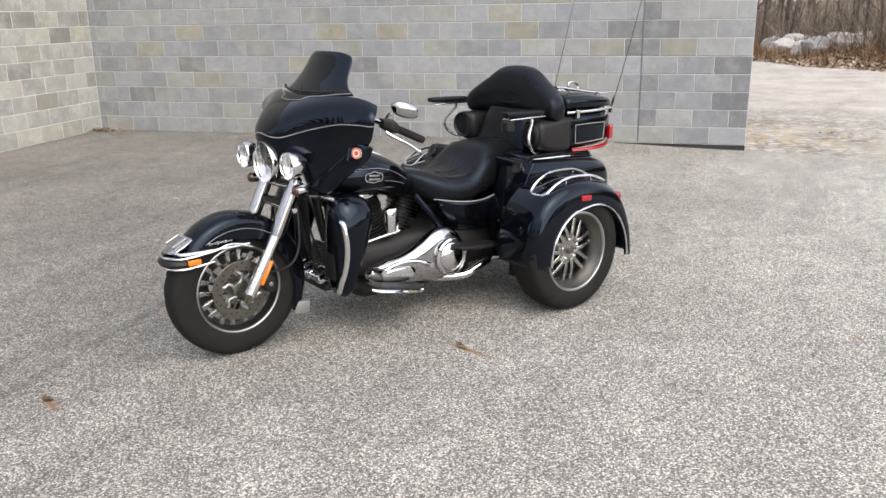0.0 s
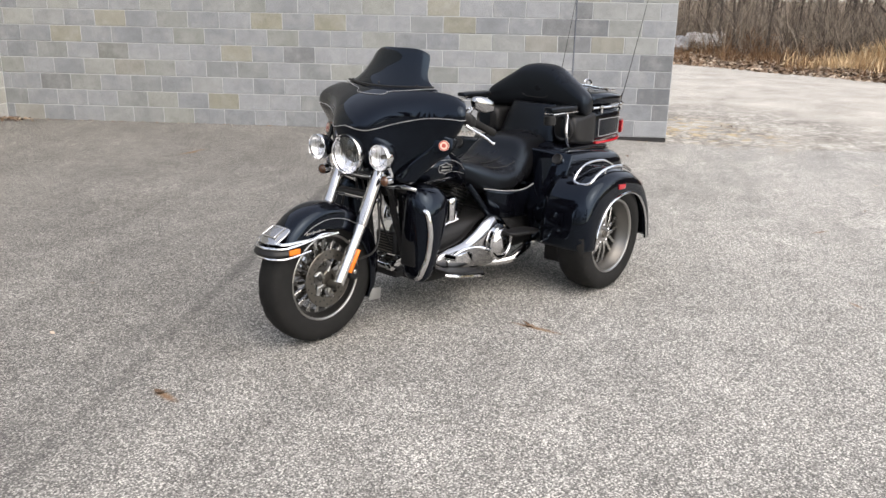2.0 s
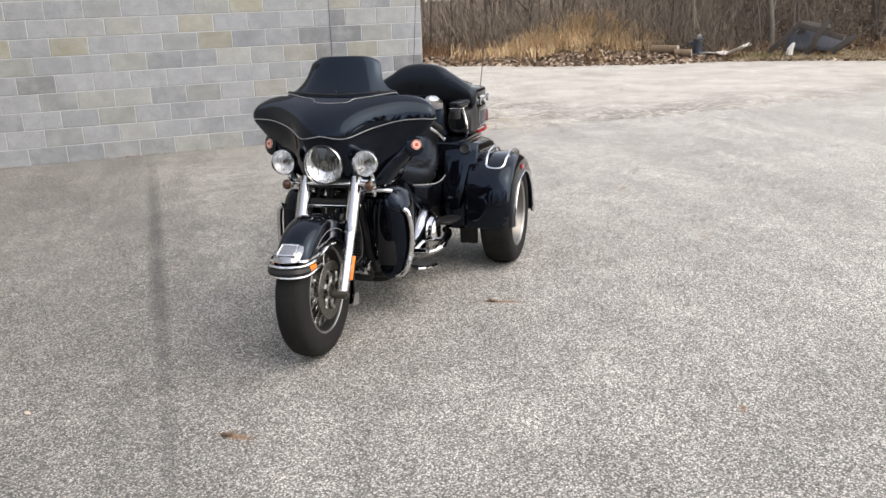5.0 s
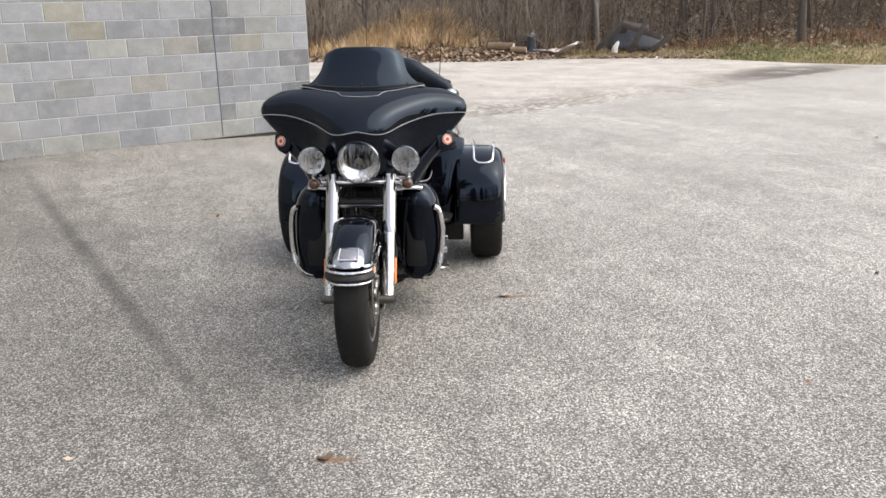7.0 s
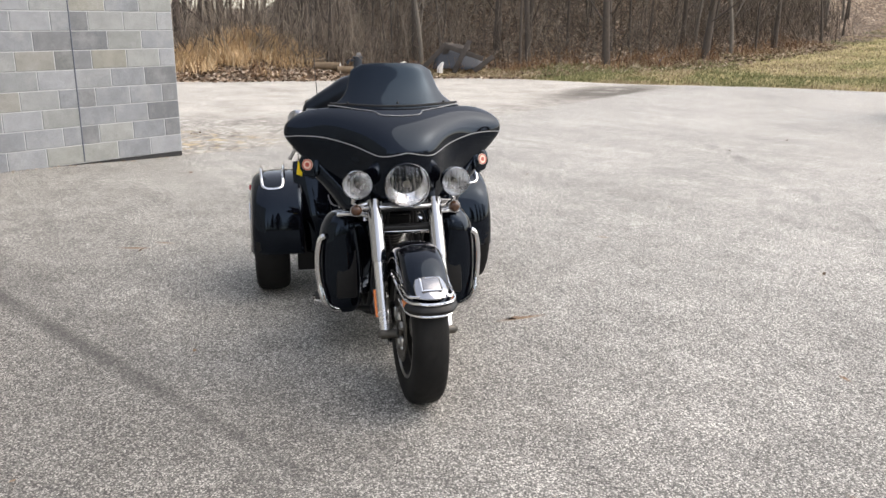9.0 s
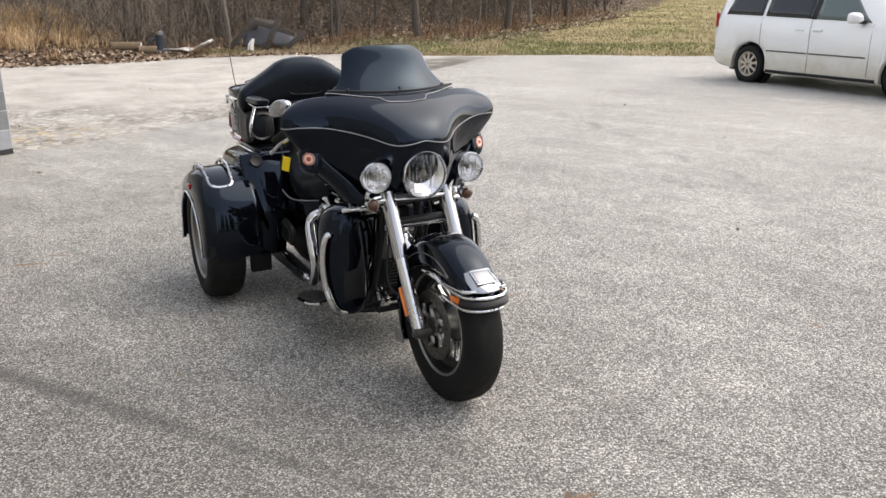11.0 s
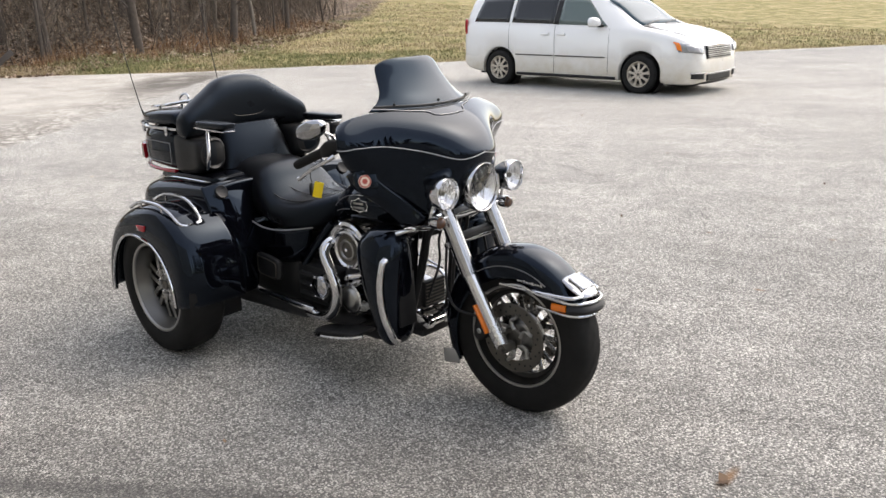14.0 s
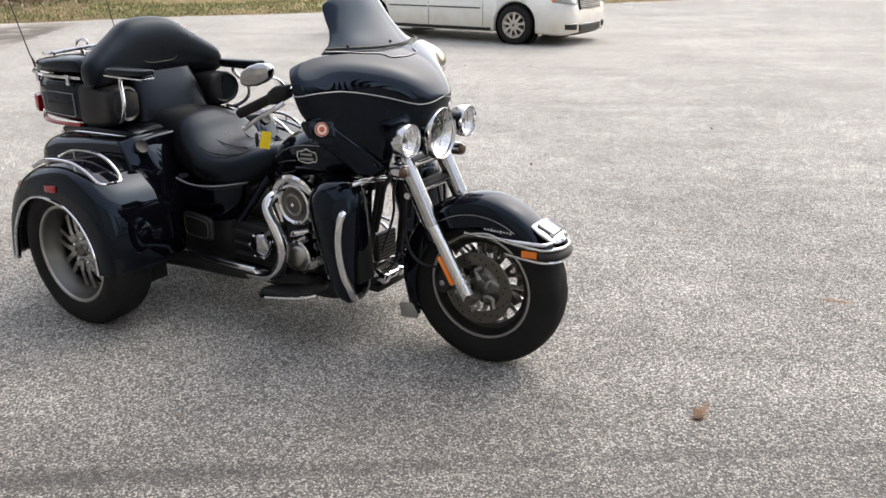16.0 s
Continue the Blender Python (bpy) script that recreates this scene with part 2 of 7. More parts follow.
def block_face(name, lo, hi, bloom=0.4, wash=(0.40, 0.405, 0.40)):
    """Split-faced concrete: every block its own tone and its own blotches, with lime bloom over it."""
    n = Nodes(name)
    rnd = n.random()
    shift = n.add("ShaderNodeCombineXYZ", X=n.math("MULTIPLY", rnd, 91.0), Y=n.math("MULTIPLY", rnd, 37.0), Z=n.math("MULTIPLY", rnd, 53.0))
    at = n.add("ShaderNodeVectorMath", Vector=n.pos)
    n.t.links.new(shift.outputs[0], at.inputs[1])
    n.pos = at.outputs[0]
    grey = n.mix(rnd, lo, hi)
    hue = n.math("FRACT", n.math("MULTIPLY", rnd, 17.3))
    grey = n.mix(n.ramp(hue, (0.55, 0.0), (0.95, 0.75)), grey, n.mix(1.0, grey, (1.07, 1.05, 0.90), "MULTIPLY"))
    grey = n.mix(1.0, grey, n.ramp(n.noise(5, 6, 0.7), (0.25, 0.80), (0.75, 1.17)), "MULTIPLY")
    grey = n.mix(1.0, grey, n.ramp(n.noise(160, 2, 0.6), (0.35, 0.84), (0.65, 1.1)), "MULTIPLY")
    grey = n.mix(n.ramp(n.noise(3.4, 6, 0.72), (0.48, 0.0), (0.72, bloom)), grey, wash)
    n.set(Base_Color=grey, Roughness=0.92, Specular_IOR_Level=0.2)
    n.bump(n.noise(190, 3, 0.7), 0.35, 0.003)
    return n.mat


M_ASPHALT, M_EARTH = asphalt(), earth()
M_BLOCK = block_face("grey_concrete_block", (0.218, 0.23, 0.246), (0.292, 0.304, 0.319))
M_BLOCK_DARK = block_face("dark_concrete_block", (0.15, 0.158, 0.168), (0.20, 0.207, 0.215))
# the west wall's own set, paler and warmer than the north wall's
M_PALE = block_face("west_concrete_block", (0.29, 0.293, 0.28), (0.40, 0.40, 0.375), 0.7, (0.52, 0.52, 0.495))
M_PALE_DARK = block_face("west_brown_grey_block", (0.21, 0.206, 0.198), (0.27, 0.265, 0.253), 0.6, (0.45, 0.45, 0.425))
M_PALE_TAN = block_face("west_tan_block", (0.42, 0.41, 0.33), (0.50, 0.485, 0.40), 0.6, (0.58, 0.57, 0.52))
M_PALE_MORTAR = plain("west_mortar", (0.58, 0.58, 0.555), 0.95, grain=0.3, scale=9, bump=0.3)
M_BLOCK_TAN = block_face("tan_concrete_block", (0.235, 0.233, 0.215), (0.285, 0.282, 0.262))
M_MORTAR = plain("pale_mortar", (0.39, 0.40, 0.408), 0.95, grain=0.25, scale=30, bump=0.3)
M_TAR = plain("black_bitumen_footing", (0.02, 0.02, 0.021), 0.7, grain=0.4, scale=25, bump=0.5)
M_CAULK = plain("blue_grey_sealant", (0.11, 0.125, 0.16), 0.6, scale=20)
M_BARK = plain("grey_brown_bark", (0.07, 0.056, 0.045), 0.95, grain=0.5, scale=9, bump=0.8)
M_BARK_PALE = plain("pale_bark", (0.15, 0.13, 0.108), 0.95, grain=0.4, scale=9, bump=0.7)


def stuff_mat(name, *colors):
    n = Nodes(name)
    k = len(colors) - 1
    n.set(Base_Color=n.ramp(n.island(), *((i / k, c) for i, c in enumerate(colors))), Roughness=0.9, Specular_IOR_Level=0.15)
    return n.mat


M_LEAF = stuff_mat("dead_leaves", (0.07, 0.046, 0.032), (0.18, 0.12, 0.08), (0.30, 0.22, 0.155), (0.52, 0.44, 0.35))
M_STRAW = stuff_mat("dry_tall_grass", (0.38, 0.25, 0.13), (0.60, 0.43, 0.25), (0.78, 0.62, 0.41))
M_WEED = stuff_mat("russet_weeds", (0.10, 0.055, 0.033), (0.2, 0.115, 0.062), (0.32, 0.21, 0.12))
M_TWIG = stuff_mat("bare_twigs", (0.075, 0.06, 0.048), (0.15, 0.122, 0.098), (0.30, 0.255, 0.205))
M_GRASS = stuff_mat("green_winter_turf", (0.12, 0.13, 0.055), (0.19, 0.195, 0.09), (0.29, 0.275, 0.145))
M_DRYGRASS = stuff_mat("dry_winter_turf", (0.21, 0.155, 0.095), (0.36, 0.29, 0.175), (0.50, 0.425, 0.28))

# ---- mesh helpers ----


def finish(name, bm, mat, smooth=40):
    me = bpy.data.meshes.new(name)
    bmesh.ops.recalc_face_normals(bm, faces=bm.faces)
    bm.to_mesh(me)
    bm.free()
    for m in (mat if isinstance(mat, (list, tuple)) else (mat,)):
        me.materials.append(m)
    if smooth:
        me.polygons.foreach_set("use_smooth", [True] * len(me.polygons))
        me.set_sharp_from_angle(angle=radians(smooth))
    return me


def part(name, bm, mat, parent=None, label="", smooth=40):
    """Links a bmesh as one mesh object under a thing or a part."""
    ob = new(name, finish(name, bm, mat, smooth))
    if parent:
        ob.parent = parent
    return tagged(ob, label)


def raw(name, verts, faces, mat, smooth=0):
    me = bpy.data.meshes.new(name)
    me.from_pydata(verts, [], faces)
    me.materials.append(mat)
    if smooth:
        me.polygons.foreach_set("use_smooth", [True] * len(me.polygons))
        me.set_sharp_from_angle(angle=radians(smooth))
    return new(name, me)


def box(size, at=(0, 0, 0), bevel=0.0, rot=None, seg=2):
    bm = bmesh.new()
    m = Matrix.Translation(at) @ (rot or Matrix()) @ Matrix.Diagonal((*size, 1))
    bmesh.ops.create_cube(bm, size=1, matrix=m)
    if bevel:
        bmesh.ops.bevel(bm, geom=bm.edges[:], offset=bevel, segments=seg, profile=0.5, affect="EDGES")
    return bm


def join(*bms):
    out = bms[0]
    for b in bms[1:]:
        me = bpy.data.meshes.new("tmp")
        b.to_mesh(me)
        b.free()
        out.from_mesh(me)
        bpy.data.meshes.remove(me)
    return out


def rings(sections, closed=True, caps=True, loop=False):
    """Skin a list of equal point rows."""
    bm = bmesh.new()
    vs = [[bm.verts.new(p) for p in s] for s in sections]
    n = len(vs[0])
    pairs = list(zip(vs, vs[1:])) + ([(vs[-1], vs[0])] if loop else [])
    for a, b in pairs:
        for i in range(n if closed else n - 1):
            q = (a[i], a[(i + 1) % n], b[(i + 1) % n], b[i])
            if len(set(q)) == 4:
                bm.faces.new(q)
    if caps and closed and not loop:
        bm.faces.new(vs[0][::-1])
        bm.faces.new(vs[-1])
    return bm


def spline(pts, n=8):
    """A smooth line through the points."""
    p = [Vector(q) for q in pts]
    out = []
    for i in range(len(p) - 1):
        a, b, c, d = p[max(i - 1, 0)], p[i], p[i + 1], p[min(i + 2, len(p) - 1)]
        for k in range(n):
            t = k / n
            out.append(0.5 * (2 * b + (c - a) * t + (2 * a - 5 * b + 4 * c - d) * t * t + (3 * b - a - 3 * c + d) * t ** 3))
    return out + [p[-1]]


def tube(pts, radius, seg=8, curve=6, squash=1.0):
    """A rod along a smooth line; radius is a number or one for each point."""
    line = spline(pts, curve) if curve else [Vector(p) for p in pts]
    radii = np.interp(np.linspace(0, 1, len(line)), np.linspace(0, 1, len(radius)), radius) if isinstance(radius, (list, tuple)) else [radius] * len(line)
    rows, side = [], None
    for i, p in enumerate(line):
        d = (line[min(i + 1, len(line) - 1)] - line[max(i - 1, 0)]).normalized()
        if side is None:
            side = d.orthogonal().normalized()
        side = (side - d * side.dot(d)).normalized()
        up = d.cross(side)
        rows.append([p + (side * math.cos(a) + up * squash * math.sin(a)) * radii[i] for a in (2 * math.pi * k / seg for k in range(seg))])
    return rings(rows)


def lathe(profile, m=Matrix(), seg=32, axis="y"):
    """Turn (radius, along) pairs about an axis; an open profile stays open."""
    rows = []
    for k in range(seg):
        a = 2 * math.pi * k / seg
        c, s = math.cos(a), math.sin(a)
        rows.append([m @ Vector({"y": (r * c, h, r * s), "x": (h, r * c, r * s), "z": (r * c, r * s, h)}[axis]) for r, h in profile])
    return rings(rows, closed=False, loop=True)


def slab(outline, lo, hi, axis="y", bevel=0.0):
    """A plate from a 2D outline (in x, z for axis y; x, y for axis z; y, z for axis x), from lo to hi along the axis."""
    put = {"y": lambda a, b, h: (a, h, b), "z": lambda a, b, h: (a, b, h), "x": lambda a, b, h: (h, a, b)}[axis]
    bm = rings([[put(a, b, lo) for a, b in outline], [put(a, b, hi) for a, b in outline]])
    if bevel:
        bmesh.ops.bevel(bm, geom=[e for e in bm.edges if abs(e.calc_length()) > bevel * 0.5], offset=bevel, segments=2, profile=0.5, affect="EDGES", clamp_overlap=True)
    return bm


def thing(name, label, category, at=(0, 0, 0), group="", kind=""):
    ob = new(name)
    ob.location = at
    ob.empty_display_size = 0.1
    return tagged(ob, label, category, group, kind)


# ---- ground ----
LAND_SCALE = 0.89
LAND = Matrix.Translation((4.5, 0, 0)) @ Matrix.Scale(LAND_SCALE, 4) @ Matrix.Translation((-4.5, 0, 0))      # plan of the land beyond the lot, laid into the world
LOT_EDGE = [(-60, -34), (-34, -27), (-13, -23.6), (-9, -21.3), (-4.5, -20.3), (-2.2, -19.8), (0.5, -20.0), (3.0, -20.9), (5.6, -20.6), (6.7, -20.1), (9, -18.1), (10.7, -17.3), (13.5, -15.6), (16.6, -13.8), (24.7, -8.4), (30.3, -5.5), (45, 3), (60, 18)]
WOOD_EDGE = [(-60, -40), (-30, -30), (-14, -26), (-3, -22.4), (5.5, -21.6), (9.5, -21.4), (13.6, -21.8), (16, -23), (20, -25), (26, -28.5), (40, -42), (60, -62)]
WALL_END, WALL_DIR = Vector((-5.410, -1.692)), Vector((0.6089, -0.7933))
WALL_OUT = Vector((0.7933, 0.6089))
WALL_LEN = 8.64


def lot_x(y):
    return float(np.interp(y, *zip(*LOT_EDGE))) + 0.5 * noise.noise((y * 0.35, 0, 3)) + 0.14 * noise.noise((y * 2.1, 4, 0))


def paved_x(y):
    """The lot's edge in the world."""
    return 4.5 + LAND_SCALE * (lot_x(y / LAND_SCALE) - 4.5)


def laid(ob):
    ob.matrix_basis = LAND @ ob.matrix_basis
    return ob


def wood_x(y):
    return float(np.interp(y, *zip(*WOOD_EDGE)))


def smooth(a, b, x):
    t = min(max((x - a) / (b - a), 0), 1)
    return t * t * (3 - 2 * t)


def lot_z(x, y):
    """The paving lifts a little towards the block walls."""
    p = Vector((x, y)) - WALL_END
    return (-0.02 + 0.072 * smooth(-0.3, 2.2, p.dot(WALL_DIR))) * smooth(3.4, 0.2, p.dot(WALL_OUT)) * smooth(-3, 0, p.dot(WALL_DIR))


def land_z(x, y):
    """The land outside the paved lot: a low bank, a rising wood, a grassy slope."""
    d = lot_x(y) - x
    if d < 0.4:
        return -0.06
    w = max(wood_x(y) - x, 0)
    z = -0.02 + 0.10 * smooth(0.4, 1.5, d)
    z += 0.05 * max(d - 1, 0) * smooth(2, 9, y)
    z += w * (0.03 + 0.42 * smooth(-1, 9, y)) * smooth(0, 9, w)
    z += 1.05 * math.exp(-((x + 23.7) / 1.5) ** 2 - ((y + 1.5) / 2.2) ** 2) * (1 + 0.35 * noise.noise((x * 0.8, y * 0.8, 7)))
    z += 0.75 * math.exp(-((x + 27.5) / 2.2) ** 2 - ((y + 8.6) / 2.4) ** 2)
    return min(z, 9) + (0.10 * noise.noise((x * 0.5, y * 0.5, 1)) + 0.05 * noise.noise((x * 1.9, y * 1.9, 5))) * smooth(0.6, 2.5, d)


def axis(lo, hi, a, b, step, far):
    near = list(np.arange(a, b + step, step))
    left = [a - (a - lo) * (k / far) ** 2.2 for k in range(far, 0, -1)]
    right = [b + (hi - b) * (k / far) ** 2.2 for k in range(1, far + 1)]
    return left + near + right


gx, gy = axis(-1500, 1500, -42, -3, 0.5, 16), axis(-1500, 1500, -18, 34, 0.5, 16)
verts = [(x, y, land_z(x, y) if -120 < x < 60 and -120 < y < 120 else 0.5) for x in gx for y in gy]
ny = len(gy)
faces = [(i * ny + j, (i + 1) * ny + j, (i + 1) * ny + j + 1, i * ny + j + 1) for i in range(len(gx) - 1) for j in range(ny - 1)]
ground = tagged(raw("ground", verts, faces, M_EARTH, 180), "brown leaf-littered earth and dry winter turf beyond the lot", "ground", kind="structure")
laid(ground)
att = ground.data.attributes.new("turf", "FLOAT", "POINT")
att.data.foreach_set("value", [smooth(3.0, 7.5, v[1]) * smooth(-0.5, 1.5, v[0] - wood_x(v[1])) if v[0] < 20 else 0.6 for v in verts])

rows_y = list(np.arange(-60, -14, 2.0)) + list(np.arange(-14, 30, 0.4)) + list(np.arange(30, 61, 2.0))
cols = 60
verts = []
for y in rows_y:
    x0, x1 = paved_x(y), 70.0
    for k in range(cols + 1):
        x = x0 + (x1 - x0) * (k / cols) ** 1.5
        verts.append((x, y, lot_z(x, y)))
nc = cols + 1
faces = [(i * nc + j, i * nc + j + 1, (i + 1) * nc + j + 1, (i + 1) * nc + j) for i in range(len(rows_y) - 1) for j in range(cols)]
rim = len(verts)
verts += [(verts[i * nc][0] - 0.05, y, -0.07) for i, y in enumerate(rows_y)]
faces += [(rim + i, i * nc, (i + 1) * nc, rim + i + 1) for i in range(len(rows_y) - 1)]
lot = tagged(raw("pavement", verts, faces, M_ASPHALT, 180), "weathered grey asphalt parking lot with dark wheel lines and rust stains", "pavement", kind="structure")

# ---- block walls ----
COURSE, BLOCK, BASE = 0.2032, 0.4064, 0.044
WALL_TOP = BASE + 30 * COURSE


def block_mesh(length, mat, name):
    """One block face with rounded arrises, 60 mm deep behind its face (face at y = 0, looking to -y)."""
    w, h, c = length - 0.010, COURSE - 0.010, 0.004
    row = lambda y, i: [(-w / 2 + i, y, -h / 2 + i), (w / 2 - i, y, -h / 2 + i), (w / 2 - i, y, h / 2 - i), (-w / 2 + i, y, h / 2 - i)]
    bm = rings([row(0.06, 0), row(0.004, 0), row(0.0, c)], caps=False)
    bm.faces.new([v for v in bm.verts if abs(v.co.y) < 1e-6])
    return finish(name, bm, mat, 30)


BLOCK_MESH = {(n, k): block_mesh(l, m, "block") for n, l in (("full", BLOCK), ("half", BLOCK / 2)) for k, m in (("grey", M_BLOCK), ("dark", M_BLOCK_DARK), ("tan", M_BLOCK_TAN), ("pale_grey", M_PALE), ("pale_dark", M_PALE_DARK), ("pale_tan", M_PALE_TAN))}


def courses(length, joint):
    """(course, start, size) of a running bond that breaks at a straight joint."""
    for r in range(30):
        for lo, hi in ((0.0, joint), (joint, length)):
            s, half = lo, r % 2 == 1
            while s < hi - 0.02:
                l = BLOCK / 2 if half else BLOCK
                half = False
                l = min(l, hi - s)
                yield r, s, l
                s += l


def wall_frame(origin, along):
    """x along the wall, -y out of its face."""
    return Matrix(((along.x, -along.y, 0, origin.x), (along.y, along.x, 0, origin.y), (0, 0, 1, 0), (0, 0, 0, 1)))


def block_wall(name, label, origin, along, length, joint, dark, tan, seed, shown):
    """The bond is counted from the wall's free end; x of its frame runs from its inner corner or, for the second wall, to it."""
    back = seed == 1
    rng = random.Random(seed)
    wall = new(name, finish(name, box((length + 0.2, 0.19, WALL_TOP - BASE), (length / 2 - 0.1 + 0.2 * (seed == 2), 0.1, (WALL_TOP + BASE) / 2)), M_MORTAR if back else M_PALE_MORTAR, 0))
    wall.matrix_world = wall_frame(origin, along)
    tagged(wall, label, "wall", kind="structure")
    rest = []
    for r, s, l in courses(length, joint):
        k = "full" if l > 0.27 else "half"
        u = rng.random()
        tone = "dark" if (r, round(s, 1)) in dark or (u < 0.015) else "tan" if (r, round(s, 1)) in tan or u > 0.95 else "grey"
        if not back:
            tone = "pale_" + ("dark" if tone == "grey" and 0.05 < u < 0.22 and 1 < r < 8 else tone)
        at = Vector((length - s - l / 2 if back else s + l / 2, 0.0 + rng.uniform(-0.0012, 0.0012), BASE + (r + 0.5) * COURSE))
        if r < shown:
            b = new("block", BLOCK_MESH[k, tone])
            b.parent = wall
            b.location = at
            b.scale.x = l / (BLOCK if k == "full" else BLOCK / 2)
        else:
            rest.append((at, l))
    bm = bmesh.new()
    for at, l in rest:
        bmesh.ops.create_cube(bm, size=1, matrix=Matrix.Translation(at + Vector((0, 0.03, 0))) @ Matrix.Diagonal((l - 0.01, 0.06, COURSE - 0.01, 1)))
    tagged(part("upper_blocks", bm, M_BLOCK if back else M_PALE, wall, smooth=0), kind="stuff")
    bm = box((length + 0.16, 0.26, 0.05), (length / 2, 0.09, WALL_TOP + 0.025), 0.01)
    part("coping", bm, M_MORTAR, wall, "pale concrete coping")
    return wall


DARK = {(4, 0.0), (3, 0.0), (2, 0.0), (1, 0.0), (6, 0.8), (6, 1.2), (5, 1.0), (5, 1.2), (4, 4.5), (3, 1.0), (7, 1.0), (1, 1.0), (4, 6.9), (2, 7.7)}
TAN = {(5, 1.4), (3, 1.8), (5, 0.6), (7, 2.6), (8, 2.0)}
wall_north = block_wall("wall_north", "grey concrete block wall in running bond with pale mortar", WALL_END + WALL_DIR * WALL_LEN, -WALL_DIR, WALL_LEN, 3 * BLOCK, DARK, TAN, 1, 11)
corner = WALL_END + WALL_DIR * WALL_LEN
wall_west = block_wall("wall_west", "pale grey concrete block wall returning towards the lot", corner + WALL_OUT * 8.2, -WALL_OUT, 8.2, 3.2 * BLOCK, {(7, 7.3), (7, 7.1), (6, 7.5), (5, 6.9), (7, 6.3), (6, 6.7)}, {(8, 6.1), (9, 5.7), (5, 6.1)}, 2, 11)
f = wall_frame(WALL_END + WALL_DIR * WALL_LEN, -WALL_DIR)
foot = part("footing", box((3.0, 0.16, 0.16), (WALL_LEN - 1.5, 0.09, BASE - 0.084)), M_TAR, None)
foot.name, foot.matrix_world = "trim_1", f
tagged(foot, "black bitumen-coated footing under the block wall", "footing", kind="structure")
foot2 = part("trim_2", box((WALL_LEN - 3.0, 0.18, 0.16), ((WALL_LEN - 3.0) / 2, 0.092, BASE - 0.084)), M_BLOCK)
foot2.matrix_world = f
tagged(foot2, "grey concrete footing course at the paving", "footing", kind="structure")
foot3 = part("trim_3", box((8.2, 0.18, 0.16), (4.1, 0.092, BASE - 0.084)), M_PALE)
foot3.matrix_world = wall_frame(corner + WALL_OUT * 8.2, -WALL_OUT)
tagged(foot3, "grey concrete footing course at the paving", "footing", kind="structure")
seal = part("trim_4", tube([(WALL_LEN - 3 * BLOCK + a, 0.001, b) for a, b in ((0, 0.06), (0.002, 1.5), (-0.002, WALL_TOP))], 0.0065, 6), M_CAULK)
seal.matrix_world = f
tagged(seal, "blue-grey sealant bead in the wall's straight control joint", "sealant", kind="structure")

# ---- wood, brush and verge ----


def tree_mesh(seed, height, r0):
    """Trunk, limbs and twigs of a bare winter tree."""
    rng = random.Random(seed)
    lean = Vector((rng.uniform(-0.05, 0.05), rng.uniform(-0.05, 0.05), 0))
    stem = [Vector((0, 0, -0.3)) + (lean * k + Vector((rng.uniform(-0.035, 0.035), rng.uniform(-0.035, 0.035), 1)) * k) * (height / 7) for k in range(8)]
    trunk = tube(stem, [r0 * 1.35, r0, r0 * 0.88, r0 * 0.75, r0 * 0.6, r0 * 0.45, r0 * 0.28, r0 * 0.1], 9, 2)
    limbs, twigs = bmesh.new(), []
    for k in range(13):
        h = rng.uniform(0.12, 0.92)
        p = stem[0].lerp(stem[-1], h)
        a, l = rng.uniform(0, 6.283), height * rng.uniform(0.12, 0.28) * (1.25 - h)
        d = Vector((math.cos(a), math.sin(a), rng.uniform(0.4, 1.3))).normalized()
        q = [p, p + d * l * 0.5 + Vector((0, 0, 0.06 * l)), p + d * l + Vector((rng.uniform(-0.1, 0.1) * l, rng.uniform(-0.1, 0.1) * l, 0.25 * l))]
        rb = r0 * 0.34 * (1.15 - h)
        limbs = join(limbs, tube(q, [rb, rb * 0.6, rb * 0.2], 5, 2))
        for _ in range(5):
            f0 = rng.uniform(0.35, 1.0)
            s = q[0].lerp(q[2], f0)
            b = rng.uniform(0, 6.283)
            e = s + Vector((math.cos(b), math.sin(b), rng.uniform(0.0, 1.2))) * l * rng.uniform(0.2, 0.45)
            twigs.append((s, e, max(rb * 0.22, 0.004)))
    for s, e, r in twigs:
        limbs = join(limbs, tube([s, s.lerp(e, 0.5) + Vector((0, 0, 0.03)), e], [r, r * 0.7, r * 0.3], 3, 0))
    return trunk, limbs


TREES = []
for i in range(6):
    t = thing("tree", "bare grey-brown winter tree at the wood's edge", "tree", group="trees of the wood")
    tr, li = tree_mesh(40 + i, 7.5 + i * 1.0, (0.04, 0.055, 0.075, 0.05, 0.10, 0.135)[i])
    mat = M_BARK_PALE if i == 2 else M_BARK
    part("trunk", tr, mat, t, smooth=60)
    tagged(part("limbs", li, mat, t, smooth=60), kind="stuff")
    TREES.append(t)
rng = random.Random(7)
spots = []
while len(spots) < 290:
    y = rng.uniform(-32, 2) if len(spots) % 5 < 3 else rng.uniform(0, 30)
    x = wood_x(y) - 0.6 - (26 if y < 1 else 15) * rng.random() ** 1.3
    if all((x - a) ** 2 + (y - b) ** 2 > 0.55 for a, b in spots):
        spots.append((x, y))
for i, (x, y) in enumerate(spots):
    m = LAND @ pose(x, y, land_z(x, y), rng.uniform(-4, 4), rng.uniform(-4, 4), rng.uniform(0, 360))
    src = TREES[i % 6]
    if i < 6:
        src.matrix_basis = m
    else:
        copy_thing(src, m)


